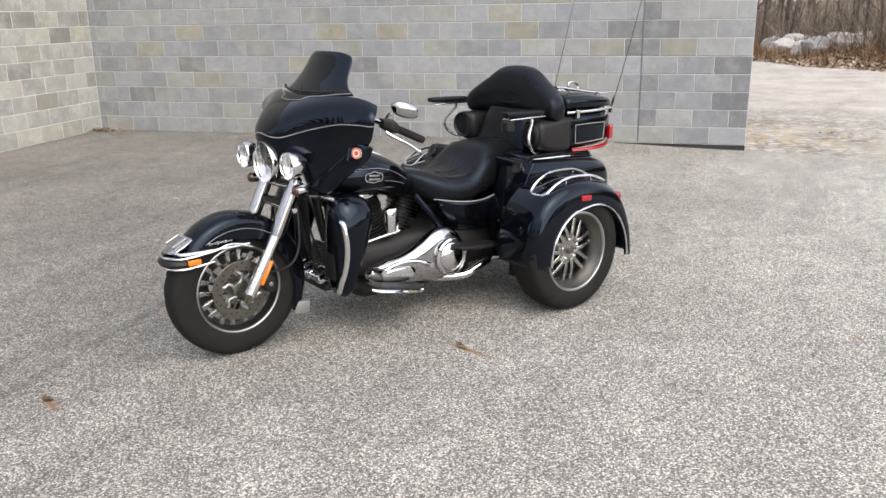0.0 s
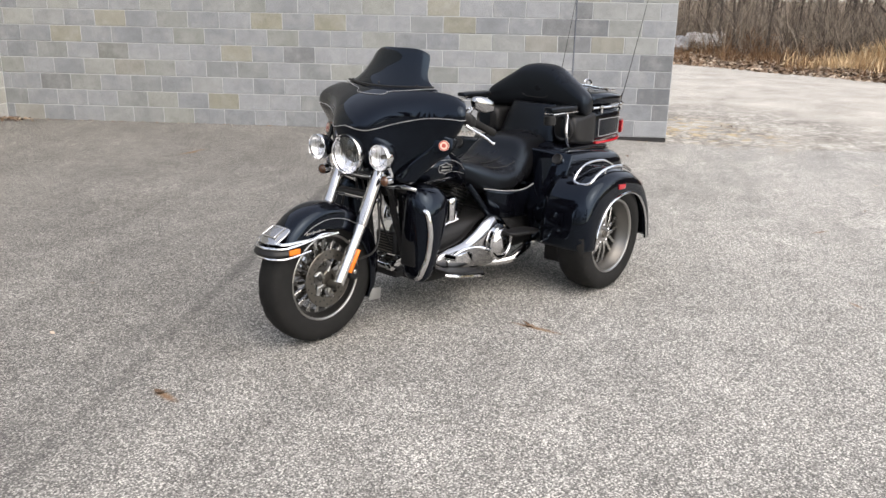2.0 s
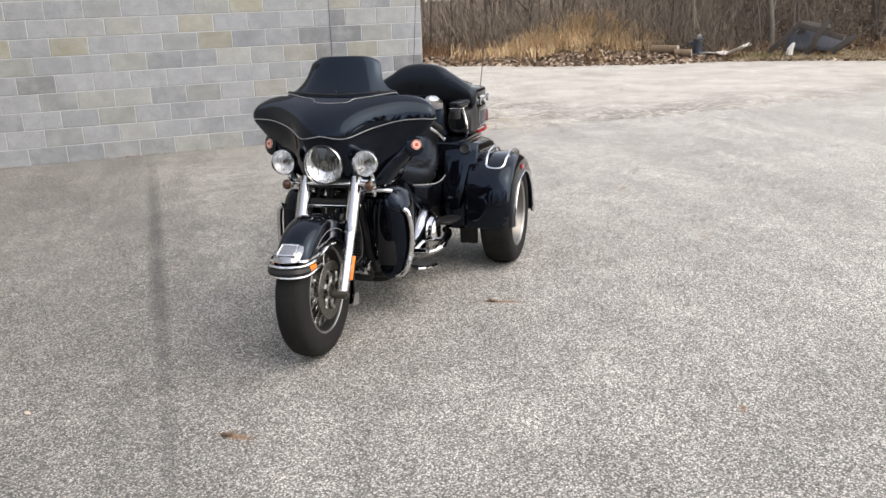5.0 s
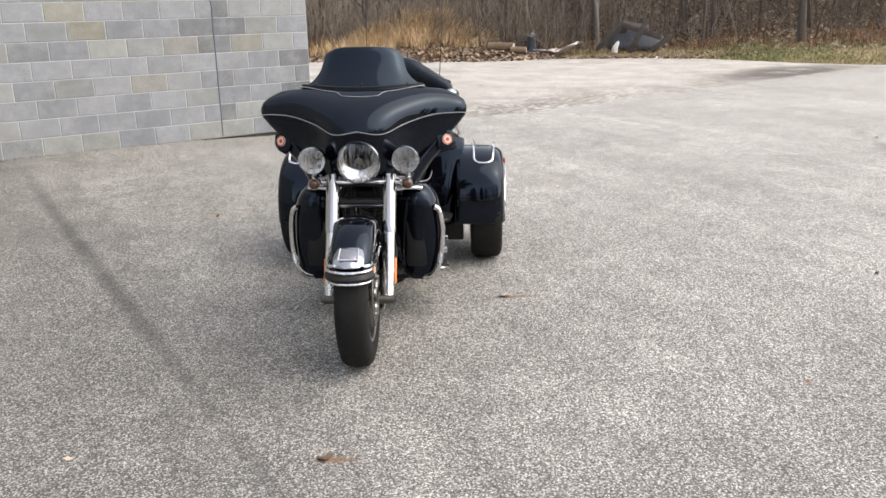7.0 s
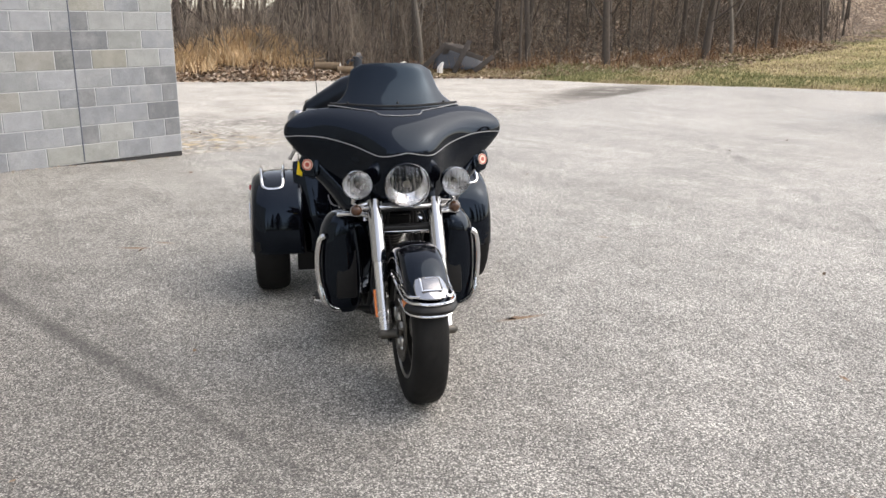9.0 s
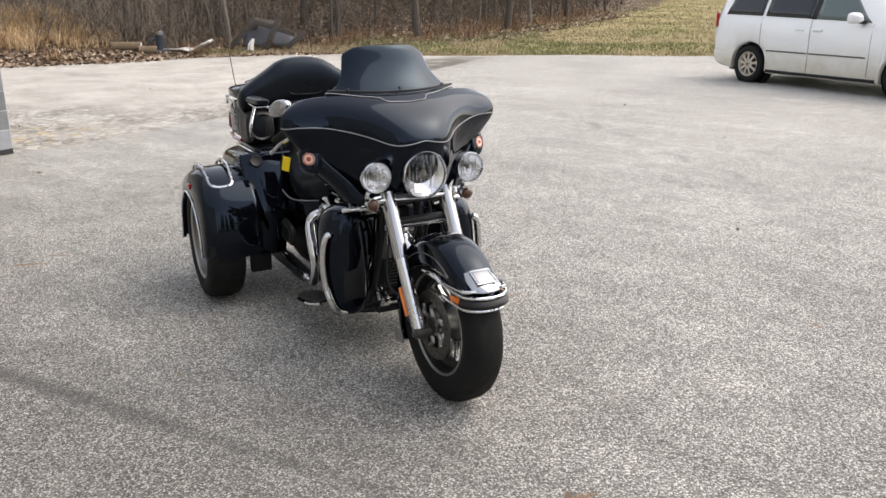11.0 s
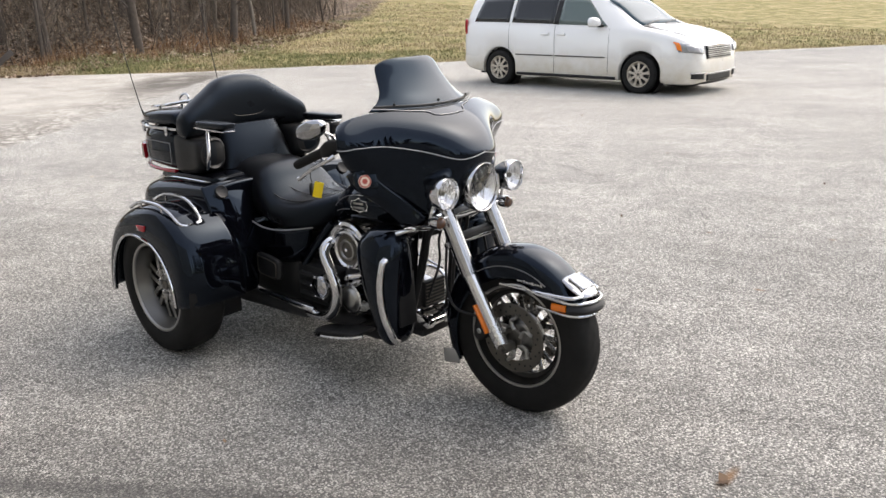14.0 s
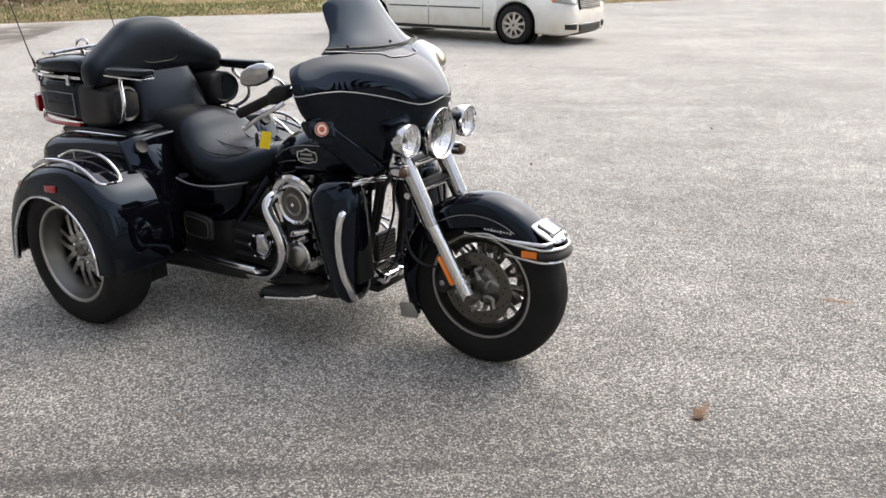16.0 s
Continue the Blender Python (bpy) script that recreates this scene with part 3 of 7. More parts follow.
class Heap:
    """Collects many small faces for one mesh of stuff."""

    def __init__(self):
        self.v, self.f = [], []

    def blade(self, p, d, length, width, bend, rng):
        side = Vector((-d.y, d.x, 0))
        side = side.normalized() * width if side.length > 1e-4 else Vector((width, 0, 0))
        n = len(self.v)
        mid = p + d * length * 0.55
        tip = p + d * length + Vector((rng.uniform(-1, 1), rng.uniform(-1, 1), -0.4)) * bend * length
        self.v += [p - side, p + side, mid + side * 0.7, mid - side * 0.7, tip]
        self.f += [(n, n + 1, n + 2, n + 3), (n + 3, n + 2, n + 4)]

    def leaf(self, p, size, rng):
        a, b = rng.uniform(0, 6.283), rng.uniform(-0.7, 0.7)
        u = Vector((math.cos(a), math.sin(a), b)) * size
        w = Vector((-math.sin(a), math.cos(a), rng.uniform(-0.6, 0.6))) * size * 0.6
        n = len(self.v)
        self.v += [p - u, p - w, p + u, p + w]
        self.f += [(n, n + 1, n + 2, n + 3)]

    def stem(self, pts, r):
        n = len(self.v)
        k = len(pts)
        for i, p in enumerate(pts):
            rr = r * (1 - 0.75 * i / k)
            self.v += [p + Vector((rr, 0, 0)), p + Vector((-rr / 2, rr * 0.87, 0)), p + Vector((-rr / 2, -rr * 0.87, 0))]
        for i in range(k - 1):
            for j in range(3):
                a, b = n + i * 3 + j, n + i * 3 + (j + 1) % 3
                self.f.append((a, b, b + 3, a + 3))

    def make(self, name, mat, label, category, on_plan=True):
        ob = tagged(raw(name, self.v, self.f, mat), label, category, kind="stuff")
        return laid(ob) if on_plan else ob


def on_land(x, y):
    return Vector((x, y, land_z(x, y)))


rng = random.Random(11)
h = Heap()
for _ in range(46000):                                   # leaf litter on the bank and under the trees
    y = rng.uniform(-16, 22)
    e, w = lot_x(y), wood_x(y)
    x = (e + 0.35 - 2.2 * rng.random()) if rng.random() < 0.22 and y < 7 else w + 1.4 - 14 * rng.random() ** 1.2
    p = on_land(x, y) if x < e - 0.05 else Vector((x, y, 0.004))
    h.leaf(p + Vector((0, 0, 0.02)), rng.uniform(0.04, 0.095), rng)
h.make("leaf_litter", M_LEAF, "brown dead leaves lying thick under the trees", "leaves")
h = Heap()
for _ in range(10500):                                    # brush: bare shoots and fallen twigs
    y = rng.uniform(-20, 3) if rng.random() < 0.55 else rng.uniform(3, 26)
    x = wood_x(y) - 0.2 - (14 if y < 1 else 9) * rng.random() ** 1.4
    if y > 3:
        x -= 0.2 + 4 * rng.random()
    p, a, l = on_land(x, y), rng.uniform(0, 6.283), rng.uniform(0.4, 2.6)
    lean = abs(rng.gauss(0, 0.55)) if rng.random() < 0.75 else rng.uniform(1.2, 4)
    d = Vector((math.cos(a) * lean, math.sin(a) * lean, 1)).normalized()
    pts = [p + d * l * t + Vector((rng.uniform(-0.07, 0.07), rng.uniform(-0.07, 0.07), -0.12 * lean * l * t * t)) for t in (0, 0.25, 0.5, 0.75, 1)]
    r = rng.choice((0.005, 0.007, 0.010, 0.016, 0.022))
    h.stem(pts, r)
    for _ in range(4):
        s = pts[rng.randint(1, 3)]
        b = rng.uniform(0, 6.283)
        h.stem([s, s + Vector((math.cos(b), math.sin(b), rng.uniform(0.2, 1.4))) * rng.uniform(0.2, 0.6)], r * 0.5)
h.make("brush", M_TWIG, "tangle of bare brown shoots and twigs", "brush")
h = Heap()
for k in range(520):                                     # tussocks of tall straw on the mound
    x, y = -23.2 + rng.gauss(0, 0.75), rng.gauss(-2.1, 1.2)
    if k % 6 == 0:
        x, y = -22.9 + rng.gauss(0, 0.5), rng.uniform(-5.5, 0.4)
    x = min(x, lot_x(y) - 0.9)
    lean, tall = Vector((rng.gauss(0, 0.2), rng.gauss(0.1, 0.25), 0)), rng.uniform(0.25, 0.85) * (1.0 if k % 6 else 0.6)
    for _ in range(24):
        a, r = rng.uniform(0, 6.283), rng.random() ** 0.5
        p = on_land(x + math.cos(a) * r * 0.3, y + math.sin(a) * r * 0.3)
        d = (Vector((rng.gauss(0, 0.45), rng.gauss(0, 0.45), 1)) + lean).normalized()
        h.blade(p, d, tall * rng.uniform(0.45, 1.0), rng.uniform(0.006, 0.012), 0.22, rng)
h.make("tall_grass", M_STRAW, "tall straw-coloured dry grass on a leafy mound", "grass")
h = Heap()
for k in range(900):                                     # tufts of russet weeds along the wood
    y = rng.uniform(-16, 22) if k % 3 else rng.uniform(-15, -4)
    x = wood_x(y) + rng.gauss(-0.7, 1.0) if rng.random() < 0.8 else lot_x(y) - rng.uniform(0.5, 4)
    if (y > 4 and x > wood_x(y) + 0.6) or (-5 < y < 6 and rng.random() < 0.6):
        continue
    tall = rng.uniform(0.2, 0.95)
    for _ in range(18):
        d = Vector((rng.gauss(0, 0.5), rng.gauss(0, 0.5), 1)).normalized()
        h.blade(on_land(min(x + rng.gauss(0, 0.16), lot_x(y) - 0.3), y + rng.gauss(0, 0.16)), d, tall * rng.uniform(0.4, 1), rng.uniform(0.004, 0.010), 0.25, rng)
h.make("weeds", M_WEED, "dry russet weeds along the wood's edge", "weeds")
green, dry = Heap(), Heap()
for _ in range(90000):                                   # winter turf of the verge and slope, green in patches
    y = rng.uniform(3, 36)
    e, w = lot_x(y), wood_x(y)
    x = e - 0.05 - (e - w + 1) * rng.random() ** 1.5
    d = Vector((rng.gauss(0, 0.6), rng.gauss(0, 0.6), 1)).normalized()
    lush = noise.noise((x * 0.5, y * 0.28, 9)) + 0.4 * noise.noise((x * 1.7, y * 1.3, 2)) + 0.28 * math.exp(-((e - x - 1.9) / 1.1) ** 2) - 0.25 * smooth(0.9, 0.2, e - x) - 0.25 * smooth(14, 22, y)
    (green if lush > 0.09 + rng.gauss(0, 0.12) else dry).blade(on_land(x, y), d, rng.uniform(0.05, 0.15), rng.uniform(0.006, 0.012), 0.3, rng)
green.make("grass", M_GRASS, "short green winter turf in patches on the verge", "grass")
dry.make("dry_grass", M_DRYGRASS, "short straw-coloured winter turf on the verge and slope", "grass")

# ---- the trike ----


def glossy(name, color, rough, metal=0.0, coat=0.0, smear=0.5, spec=0.5, tint=(1, 1, 1)):
    """Paint, chrome and plastics, a little dusty and uneven."""
    n = Nodes(name)
    dust = n.ramp(n.noise(5, 6, 0.7), (0.45, 0.0), (0.85, 1.0))
    r = n.math("MULTIPLY_ADD", dust, rough * smear + 0.05 * smear, rough)
    c = n.mix(n.math("MULTIPLY", dust, 0.05 * smear), color, (0.3, 0.28, 0.25))
    n.set(Base_Color=c, Roughness=r, Metallic=metal, Coat_Weight=coat, Coat_Roughness=0.03, Specular_IOR_Level=spec, Specular_Tint=(*tint, 1))
    return n.mat


def vinyl():
    n = Nodes("black_seat_vinyl")
    c = n.mix(n.noise(9, 4), (0.005, 0.005, 0.0056), (0.009, 0.009, 0.010))
    n.set(Base_Color=c, Roughness=n.math("MULTIPLY_ADD", n.noise(6, 4), 0.14, 0.22), Specular_IOR_Level=0.22, Specular_Tint=(0.52, 0.74, 1.0, 1))
    n.bump(n.voronoi(420), 0.12, 0.001)
    return n.mat


def rubber():
    n = Nodes("tyre_rubber")
    c = n.mix(n.noise(12, 5, 0.7), (0.008, 0.008, 0.0083), (0.022, 0.0215, 0.0205))
    n.set(Base_Color=c, Roughness=0.7, Specular_IOR_Level=0.12)
    n.bump(n.noise(120, 3), 0.2, 0.002)
    return n.mat


M_PAINT = glossy("gloss_black_paint", (0.0022, 0.0024, 0.004), 0.03, smear=0.1, spec=0.34, tint=(0.60, 0.78, 1.0))
M_CHROME = glossy("chrome", (0.68, 0.68, 0.69), 0.045, 1.0, smear=0.6)
M_ALU = glossy("satin_aluminium", (0.38, 0.375, 0.36), 0.30, 1.0, smear=0.8)
M_FORK = glossy("polished_fork_slider", (0.66, 0.66, 0.66), 0.2, 1.0, smear=0.8)
M_WHEEL = glossy("satin_cast_wheel", (0.36, 0.355, 0.345), 0.25, 1.0, smear=0.8)
M_BARREL = glossy("dull_wheel_barrel", (0.17, 0.165, 0.155), 0.38, 1.0, smear=0.8)
M_COVER = glossy("polished_engine_cover", (0.42, 0.42, 0.43), 0.035, 1.0, smear=0.4)
M_STEEL = glossy("grey_disc_steel", (0.14, 0.13, 0.115), 0.42, 1.0, smear=0.8)
M_BLACKMETAL = plain("black_engine_casting", (0.014, 0.014, 0.0145), 0.5, grain=0.3, scale=30, bump=0.2, spec=0.3)
M_BOWL = glossy("silvered_lamp_bowl", (0.93, 0.93, 0.94), 0.26, 1.0, smear=0.3)
M_LENS = glossy("grey_lamp_lens", (0.30, 0.30, 0.31), 0.22, 0.8)
M_RIM = glossy("black_cast_rim", (0.03, 0.029, 0.028), 0.35, 0.6, smear=0.8)
M_PLASTIC = plain("black_plastic", (0.011, 0.011, 0.0115), 0.45, grain=0.2, scale=60, bump=0.1, spec=0.3)
M_VINYL, M_RUBBER = vinyl(), rubber()
M_AMBER = glossy("amber_lens", (0.80, 0.19, 0.012), 0.12, coat=0.6)
M_SMOKE = glossy("smoked_amber_lens", (0.07, 0.028, 0.013), 0.10, coat=0.6)
M_RED = glossy("red_lens", (0.33, 0.008, 0.015), 0.12, coat=0.5)
M_SILVER = glossy("silver_pinstripe", (0.30, 0.30, 0.31), 0.35, 0.3)
M_YELLOW = glossy("yellow_tag", (0.95, 0.68, 0.01), 0.4)
M_CREAM = glossy("cream_sticker", (0.74, 0.60, 0.48), 0.35, coat=0.2)
M_STICKER = glossy("red_orange_sticker", (0.42, 0.06, 0.04), 0.35, coat=0.2)
M_PLATE = glossy("grey_mud_flap_steel", (0.42, 0.42, 0.41), 0.3, 0.8)


def clear_glass():
    n = Nodes("clear_lens")
    t, g, m = n.add("ShaderNodeBsdfTransparent"), n.add("ShaderNodeBsdfGlossy", Roughness=0.04), n.t.nodes.new("ShaderNodeMixShader")
    m.inputs[0].default_value = 0.09
    n.t.links.new(t.outputs[0], m.inputs[1])
    n.t.links.new(g.outputs[0], m.inputs[2])
    n.t.links.new(m.outputs[0], n.t.nodes["Material Output"].inputs[0])
    return n.mat


def smoked():
    n = Nodes("dark_smoked_windshield")
    n.set(Base_Color=(0.006, 0.006, 0.007, 1), Roughness=n.math("MULTIPLY_ADD", n.noise(6, 4), 0.03, 0.02), Transmission_Weight=0.05, IOR=1.40, Specular_Tint=(0.48, 0.72, 1.0, 1))
    return n.mat


M_GLASS, M_WINDSHIELD = clear_glass(), smoked()


def sheet(ctrl, nu=5, nv=5, mirror=False):
    """A smooth surface through rows of control points; mirrored over y = 0 if asked."""
    if mirror:
        ctrl = [[(x, -y, z) for x, y, z in reversed(r[1:])] + list(r) for r in ctrl]
    rows = [spline(r, nu) for r in ctrl]
    cols = [spline([r[i] for r in rows], nv) for i in range(len(rows[0]))]
    return rings([list(r) for r in zip(*cols)], closed=False, caps=False)


def solid(ob, thickness, offset=-1.0):
    m = ob.modifiers.new("thick", "SOLIDIFY")
    m.thickness, m.offset = thickness, offset
    return ob


def body(sections, along="x", seg=24, steps=5, n=2.6):
    """A smooth closed body. Sections: (along, side centre, height centre, half width, half height[, squareness])."""
    rows = spline([s[:3] for s in sections], steps)
    size = spline([(s[3], s[4], s[5] if len(s) > 5 else n) for s in sections], steps)
    out = []
    for (t, c, z), (a, b, k) in zip(rows, size):
        ring = []
        for i in range(seg):
            w = 2 * math.pi * i / seg
            p, q = math.cos(w), math.sin(w)
            u = max(a, 0.002) * math.copysign(abs(p) ** (2 / k), p)
            v = max(b, 0.002) * math.copysign(abs(q) ** (2 / k), q)
            ring.append({"x": (t, c + u, z + v), "y": (c + u, t, z + v), "z": (c + u, z + v, t)}[along])
        out.append(ring)
    return rings(out)


def disc(r, depth, at, axis="y", bevel=0.004, seg=32, hole=0.0):
    prof = [(hole, -depth / 2), (r - bevel, -depth / 2), (r, -depth / 2 + bevel), (r, depth / 2 - bevel), (r - bevel, depth / 2), (hole, depth / 2)]
    if hole:
        prof.append(prof[0])
    bm = lathe(prof, Matrix.Translation(at), seg, axis)
    if not hole:
        bmesh.ops.remove_doubles(bm, verts=bm.verts[:], dist=1e-5)
    return bm


def tyre(r, width, bead, m, groove=4, seg=120):
    """A tyre with slanting tread grooves cut into its crown."""
    rows = []
    for k in range(seg):
        a = 2 * math.pi * k / seg
        row = []
        for j, (f, d) in enumerate(((-0.40, 1.0), (-0.46, 0.88), (-0.5, 0.62), (-0.49, 0.36), (-0.44, 0.16), (-0.34, 0.055), (-0.22, 0.02), (-0.10, 0.004), (0.0, 0.0), (0.10, 0.004), (0.22, 0.02), (0.34, 0.055), (0.44, 0.16), (0.49, 0.36), (0.5, 0.62), (0.46, 0.88), (0.40, 1.0))):
            rr = r - (r - bead) * d
            if 5 <= j <= 11:
                cut = (k + abs(j - 8) * 2 + (3 if j > 8 else 0)) % groove == 0
                rr -= 0.006 if cut and j != 8 else 0.0
            row.append(m @ Vector((rr * math.cos(a), f * width, rr * math.sin(a))))
        rows.append(row)
    return rings(rows, closed=False, loop=True)


def wheel(parent, name, at, r, width, rim, face, side, pairs, label, metal=None, splay=(-0.11, 0.11), broad=1.0):
    """A cast wheel: rim, hub, paired spokes and tyre; its outer face looks to +y (side 1) or -y (side -1), side 0 to both."""
    metal = metal or M_WHEEL
    m = Matrix.Translation(at)
    w = width * 0.40
    s = side or 1
    prof = [(rim - 0.006, -w), (rim + 0.012, -w), (rim + 0.014, -w + 0.012), (rim - 0.012, -w + 0.03), (rim - 0.03, -0.02), (rim - 0.03, 0.02), (rim - 0.012, w - 0.03), (rim + 0.014, w - 0.012), (rim + 0.012, w), (rim - 0.006, w), (rim - 0.02, w - 0.035), (rim - 0.038, 0.02), (rim - 0.038, -0.02), (rim - 0.02, -w + 0.035), (rim - 0.006, -w)]
    ob = part(name, lathe(prof, m, 64), M_RIM if not side else M_BARREL if metal is M_WHEEL else metal, parent, label)
    for e in ((-1, 1) if not side else (s,)):
        part("rim_lip", tube([Vector(at) + Vector(((rim + 0.004) * math.cos(a), e * (w + 0.001), (rim + 0.004) * math.sin(a))) for a in np.linspace(0, 2 * math.pi, 49)], (0.010 if side else 0.007) if metal is M_WHEEL else 0.0065, 8, 0), M_ALU if metal is M_WHEEL else metal, ob, "polished rim lip")
    part("tyre", tyre(r, width, rim, m, 5 if side else 6), M_RUBBER, ob, "worn black tyre")
    hub = part("hub", lathe([(0.0, face * s + 0.012 * s), (0.022, face * s + 0.012 * s), (0.028, face * s), (0.080, face * s - 0.002 * s), (0.088, face * s - 0.016 * s), (0.05, face * s - 0.05 * s), (0.04, -0.03 * s), (0.0, -0.03 * s)], m, 32), metal, ob)
    spoke = None
    for k in range(pairs):
        for d in splay:
            a = 2 * math.pi * (k + 0.25) / pairs
            if spoke is None:
                bm = rings([[Vector((x, s * (face - 0.012 * (x > 0.1)) + y, z)) for y, z in ((-0.009, -h * broad), (0.009, -h * broad * 0.8), (0.009, h * broad * 0.8), (-0.009, h * broad))] for x, h in ((0.052, 0.013), (0.10, 0.0105), (rim - 0.05, 0.0105), (rim - 0.018, 0.018))])
                bmesh.ops.bevel(bm, geom=bm.edges[:], offset=0.002, segments=1, affect="EDGES")
                spoke = finish("spoke", bm, metal)
            o = new("spoke", spoke)
            o.parent = ob
            o.matrix_basis = m @ Matrix.Rotation(-a, 4, "Y") @ Matrix.Translation((0, 0, 0.018 * (d > 0) - 0.018 * (d < 0))) @ Matrix.Rotation(-d * 0.55, 4, "Y")
    if side:
        part("brake_plate", disc(rim - 0.042, 0.012, Vector(at) + Vector((0, s * (face - 0.05), 0)), seg=40), M_BLACKMETAL, ob, "black brake plate")
        for k in range(5):
            a = 2 * math.pi * (k + 0.2) / 5
            part("lug_nut", disc(0.009, 0.02, Vector(at) + Vector((0.056 * math.cos(a), s * (face + 0.004), 0.056 * math.sin(a))), seg=8), M_CHROME, ob)
        part("centre_cap", disc(0.024, 0.012, Vector(at) + Vector((0, s * (face + 0.014), 0)), seg=24), M_STEEL, ob, "grey centre cap")
    return ob


trike = thing("trike", "gloss black touring trike with chrome trim parked on the asphalt", "motor trike")
T = trike
AXLE = (1.67, 0.0, 0.332)
fw = wheel(T, "front_wheel", AXLE, 0.336, 0.148, 0.211, 0.028, 0, 9, "satin cast front wheel")
for s in (1, -1):
    y = s * 0.078
    d = part("brake_disc", disc(0.148, 0.006, (AXLE[0], y, AXLE[2]), hole=0.098, seg=48), M_STEEL, fw, "grey drilled brake disc")
    holes = bmesh.new()
    for k in range(30):
        a, rr = 2 * math.pi * k / 30, 0.112 + 0.011 * (k % 3)
        holes = join(holes, disc(0.0048, 0.0075, (AXLE[0] + rr * math.cos(a), y, AXLE[2] + rr * math.sin(a)), seg=8, bevel=0.0005))
    tagged(part("disc_holes", holes, M_PLASTIC, fw), kind="stuff")
    for k in range(6):
        a = 2 * math.pi * k / 6 + 0.3
        swirl = [Vector((rr * math.cos(a + q), 0.0, rr * math.sin(a + q))) for rr, q in ((0.040, 0.0), (0.058, 0.28), (0.078, 0.30), (0.092, 0.08), (0.104, 0.02))]
        part("disc_carrier", tube([Vector((AXLE[0], y + s * 0.005, AXLE[2])) + p for p in swirl], 0.0085, 8, 5), M_ALU, fw, "curved aluminium disc carrier arm")
    part("hub_cap", disc(0.026, 0.03, (AXLE[0], y - s * 0.012, AXLE[2])), M_STEEL, fw)
    part("carrier_ring", disc(0.046, 0.012, (AXLE[0], y + s * 0.004, AXLE[2]), hole=0.026), M_STEEL, fw)

# fork, lower covers and reflectors
for s in (1, -1):
    lo, mid, hi = Vector((1.672, s * 0.137, 0.290)), Vector((1.485, s * 0.137, 0.600)), Vector((1.365, s * 0.137, 0.835))
    leg = part("fork_leg", tube([lo, lo.lerp(mid, 0.08), lo.lerp(mid, 0.16), mid], [0.02, 0.027, 0.029, 0.029], 16, 2), M_FORK, T, "polished fork slider")
    part("fork_cover", tube([mid - (hi - mid) * 0.05, mid, hi], [0.031, 0.0345, 0.0345], 18, 2), M_COVER, leg, "chrome upper fork cover")
    part("axle_clamp", join(tube([lo + Vector((0.005, -s * 0.04, 0.02)), lo + Vector((0.005, s * 0.028, 0.02))], 0.021, 14, 0), tube([lo + Vector((0.005, s * 0.024, 0.02)), lo + Vector((0.005, s * 0.04, 0.02))], 0.012, 6, 0)), M_STEEL, leg)
    d = (mid - lo).normalized()
    refl = box((0.012, 0.022, 0.125), (0, 0, 0), 0.004)
    refl.transform(Matrix.Translation(lo.lerp(mid, 0.42) + Vector((-0.022, s * 0.026, -0.004))) @ Vector((0, 0, 1)).rotation_difference(d).to_matrix().to_4x4())
    part("fork_reflector", refl, M_AMBER, leg, "amber reflector strip")
    cal = body([(1.50, s * 0.098, 0.335, 0.02, 0.03), (1.52, s * 0.098, 0.345, 0.03, 0.05), (1.55, s * 0.098, 0.36, 0.03, 0.055), (1.57, s * 0.098, 0.37, 0.02, 0.04)], n=4)
    part("brake_caliper", cal, M_BLACKMETAL, leg, "black brake caliper")
    part("caliper_bolt", disc(0.012, 0.008, (1.535, s * 0.131, 0.345), seg=12), M_ALU, leg)
    part("brake_hose", tube([(1.53, s * 0.11, 0.40), (1.44, s * 0.16, 0.43), (1.38, s * 0.15, 0.52), (1.36, s * 0.12, 0.70)], 0.006, 6), M_PLASTIC, T)
    ts = part("turn_signal", join(tube([(1.36, s * 0.225, 0.805), (1.385, s * 0.225, 0.805), (1.42, s * 0.225, 0.805)], [0.012, 0.027, 0.028], 18, 3)), M_CHROME, T, "chrome bullet turn signal")
    part("lens", tube([(1.42, s * 0.225, 0.805), (1.432, s * 0.225, 0.805), (1.438, s * 0.225, 0.805)], [0.026, 0.02, 0.006], 18, 3), M_SMOKE, ts, "smoked amber lens")
    part("signal_stalk", tube([(1.37, s * 0.15, 0.825), (1.37, s * 0.225, 0.82), (1.38, s * 0.225, 0.86), (1.385, s * 0.22, 0.89)], 0.011, 8), M_CHROME, T, "chrome lamp bracket")
part("triple_clamp", join(box((0.07, 0.36, 0.03), (1.36, 0, 0.80), 0.01), box((0.05, 0.30, 0.024), (1.40, 0, 0.715), 0.008)), M_BLACKMETAL, T)
visor = [[(1.415 - 0.02 * (abs(y) / 0.2) ** 2, y, 0.800 + dz) for y in (-0.20, -0.13, -0.05, 0, 0.05, 0.13, 0.20)] for dz in (0.0, 0.018)]
solid(part("lamp_bracket", sheet(visor, 3, 2), M_CHROME, T, "chrome lamp bar under the headlamp"), 0.006)
part("cross_tube", tube([(1.40, -0.17, 0.695), (1.40, 0.17, 0.695)], 0.013, 10, 0), M_CHROME, T, "chrome cross tube")

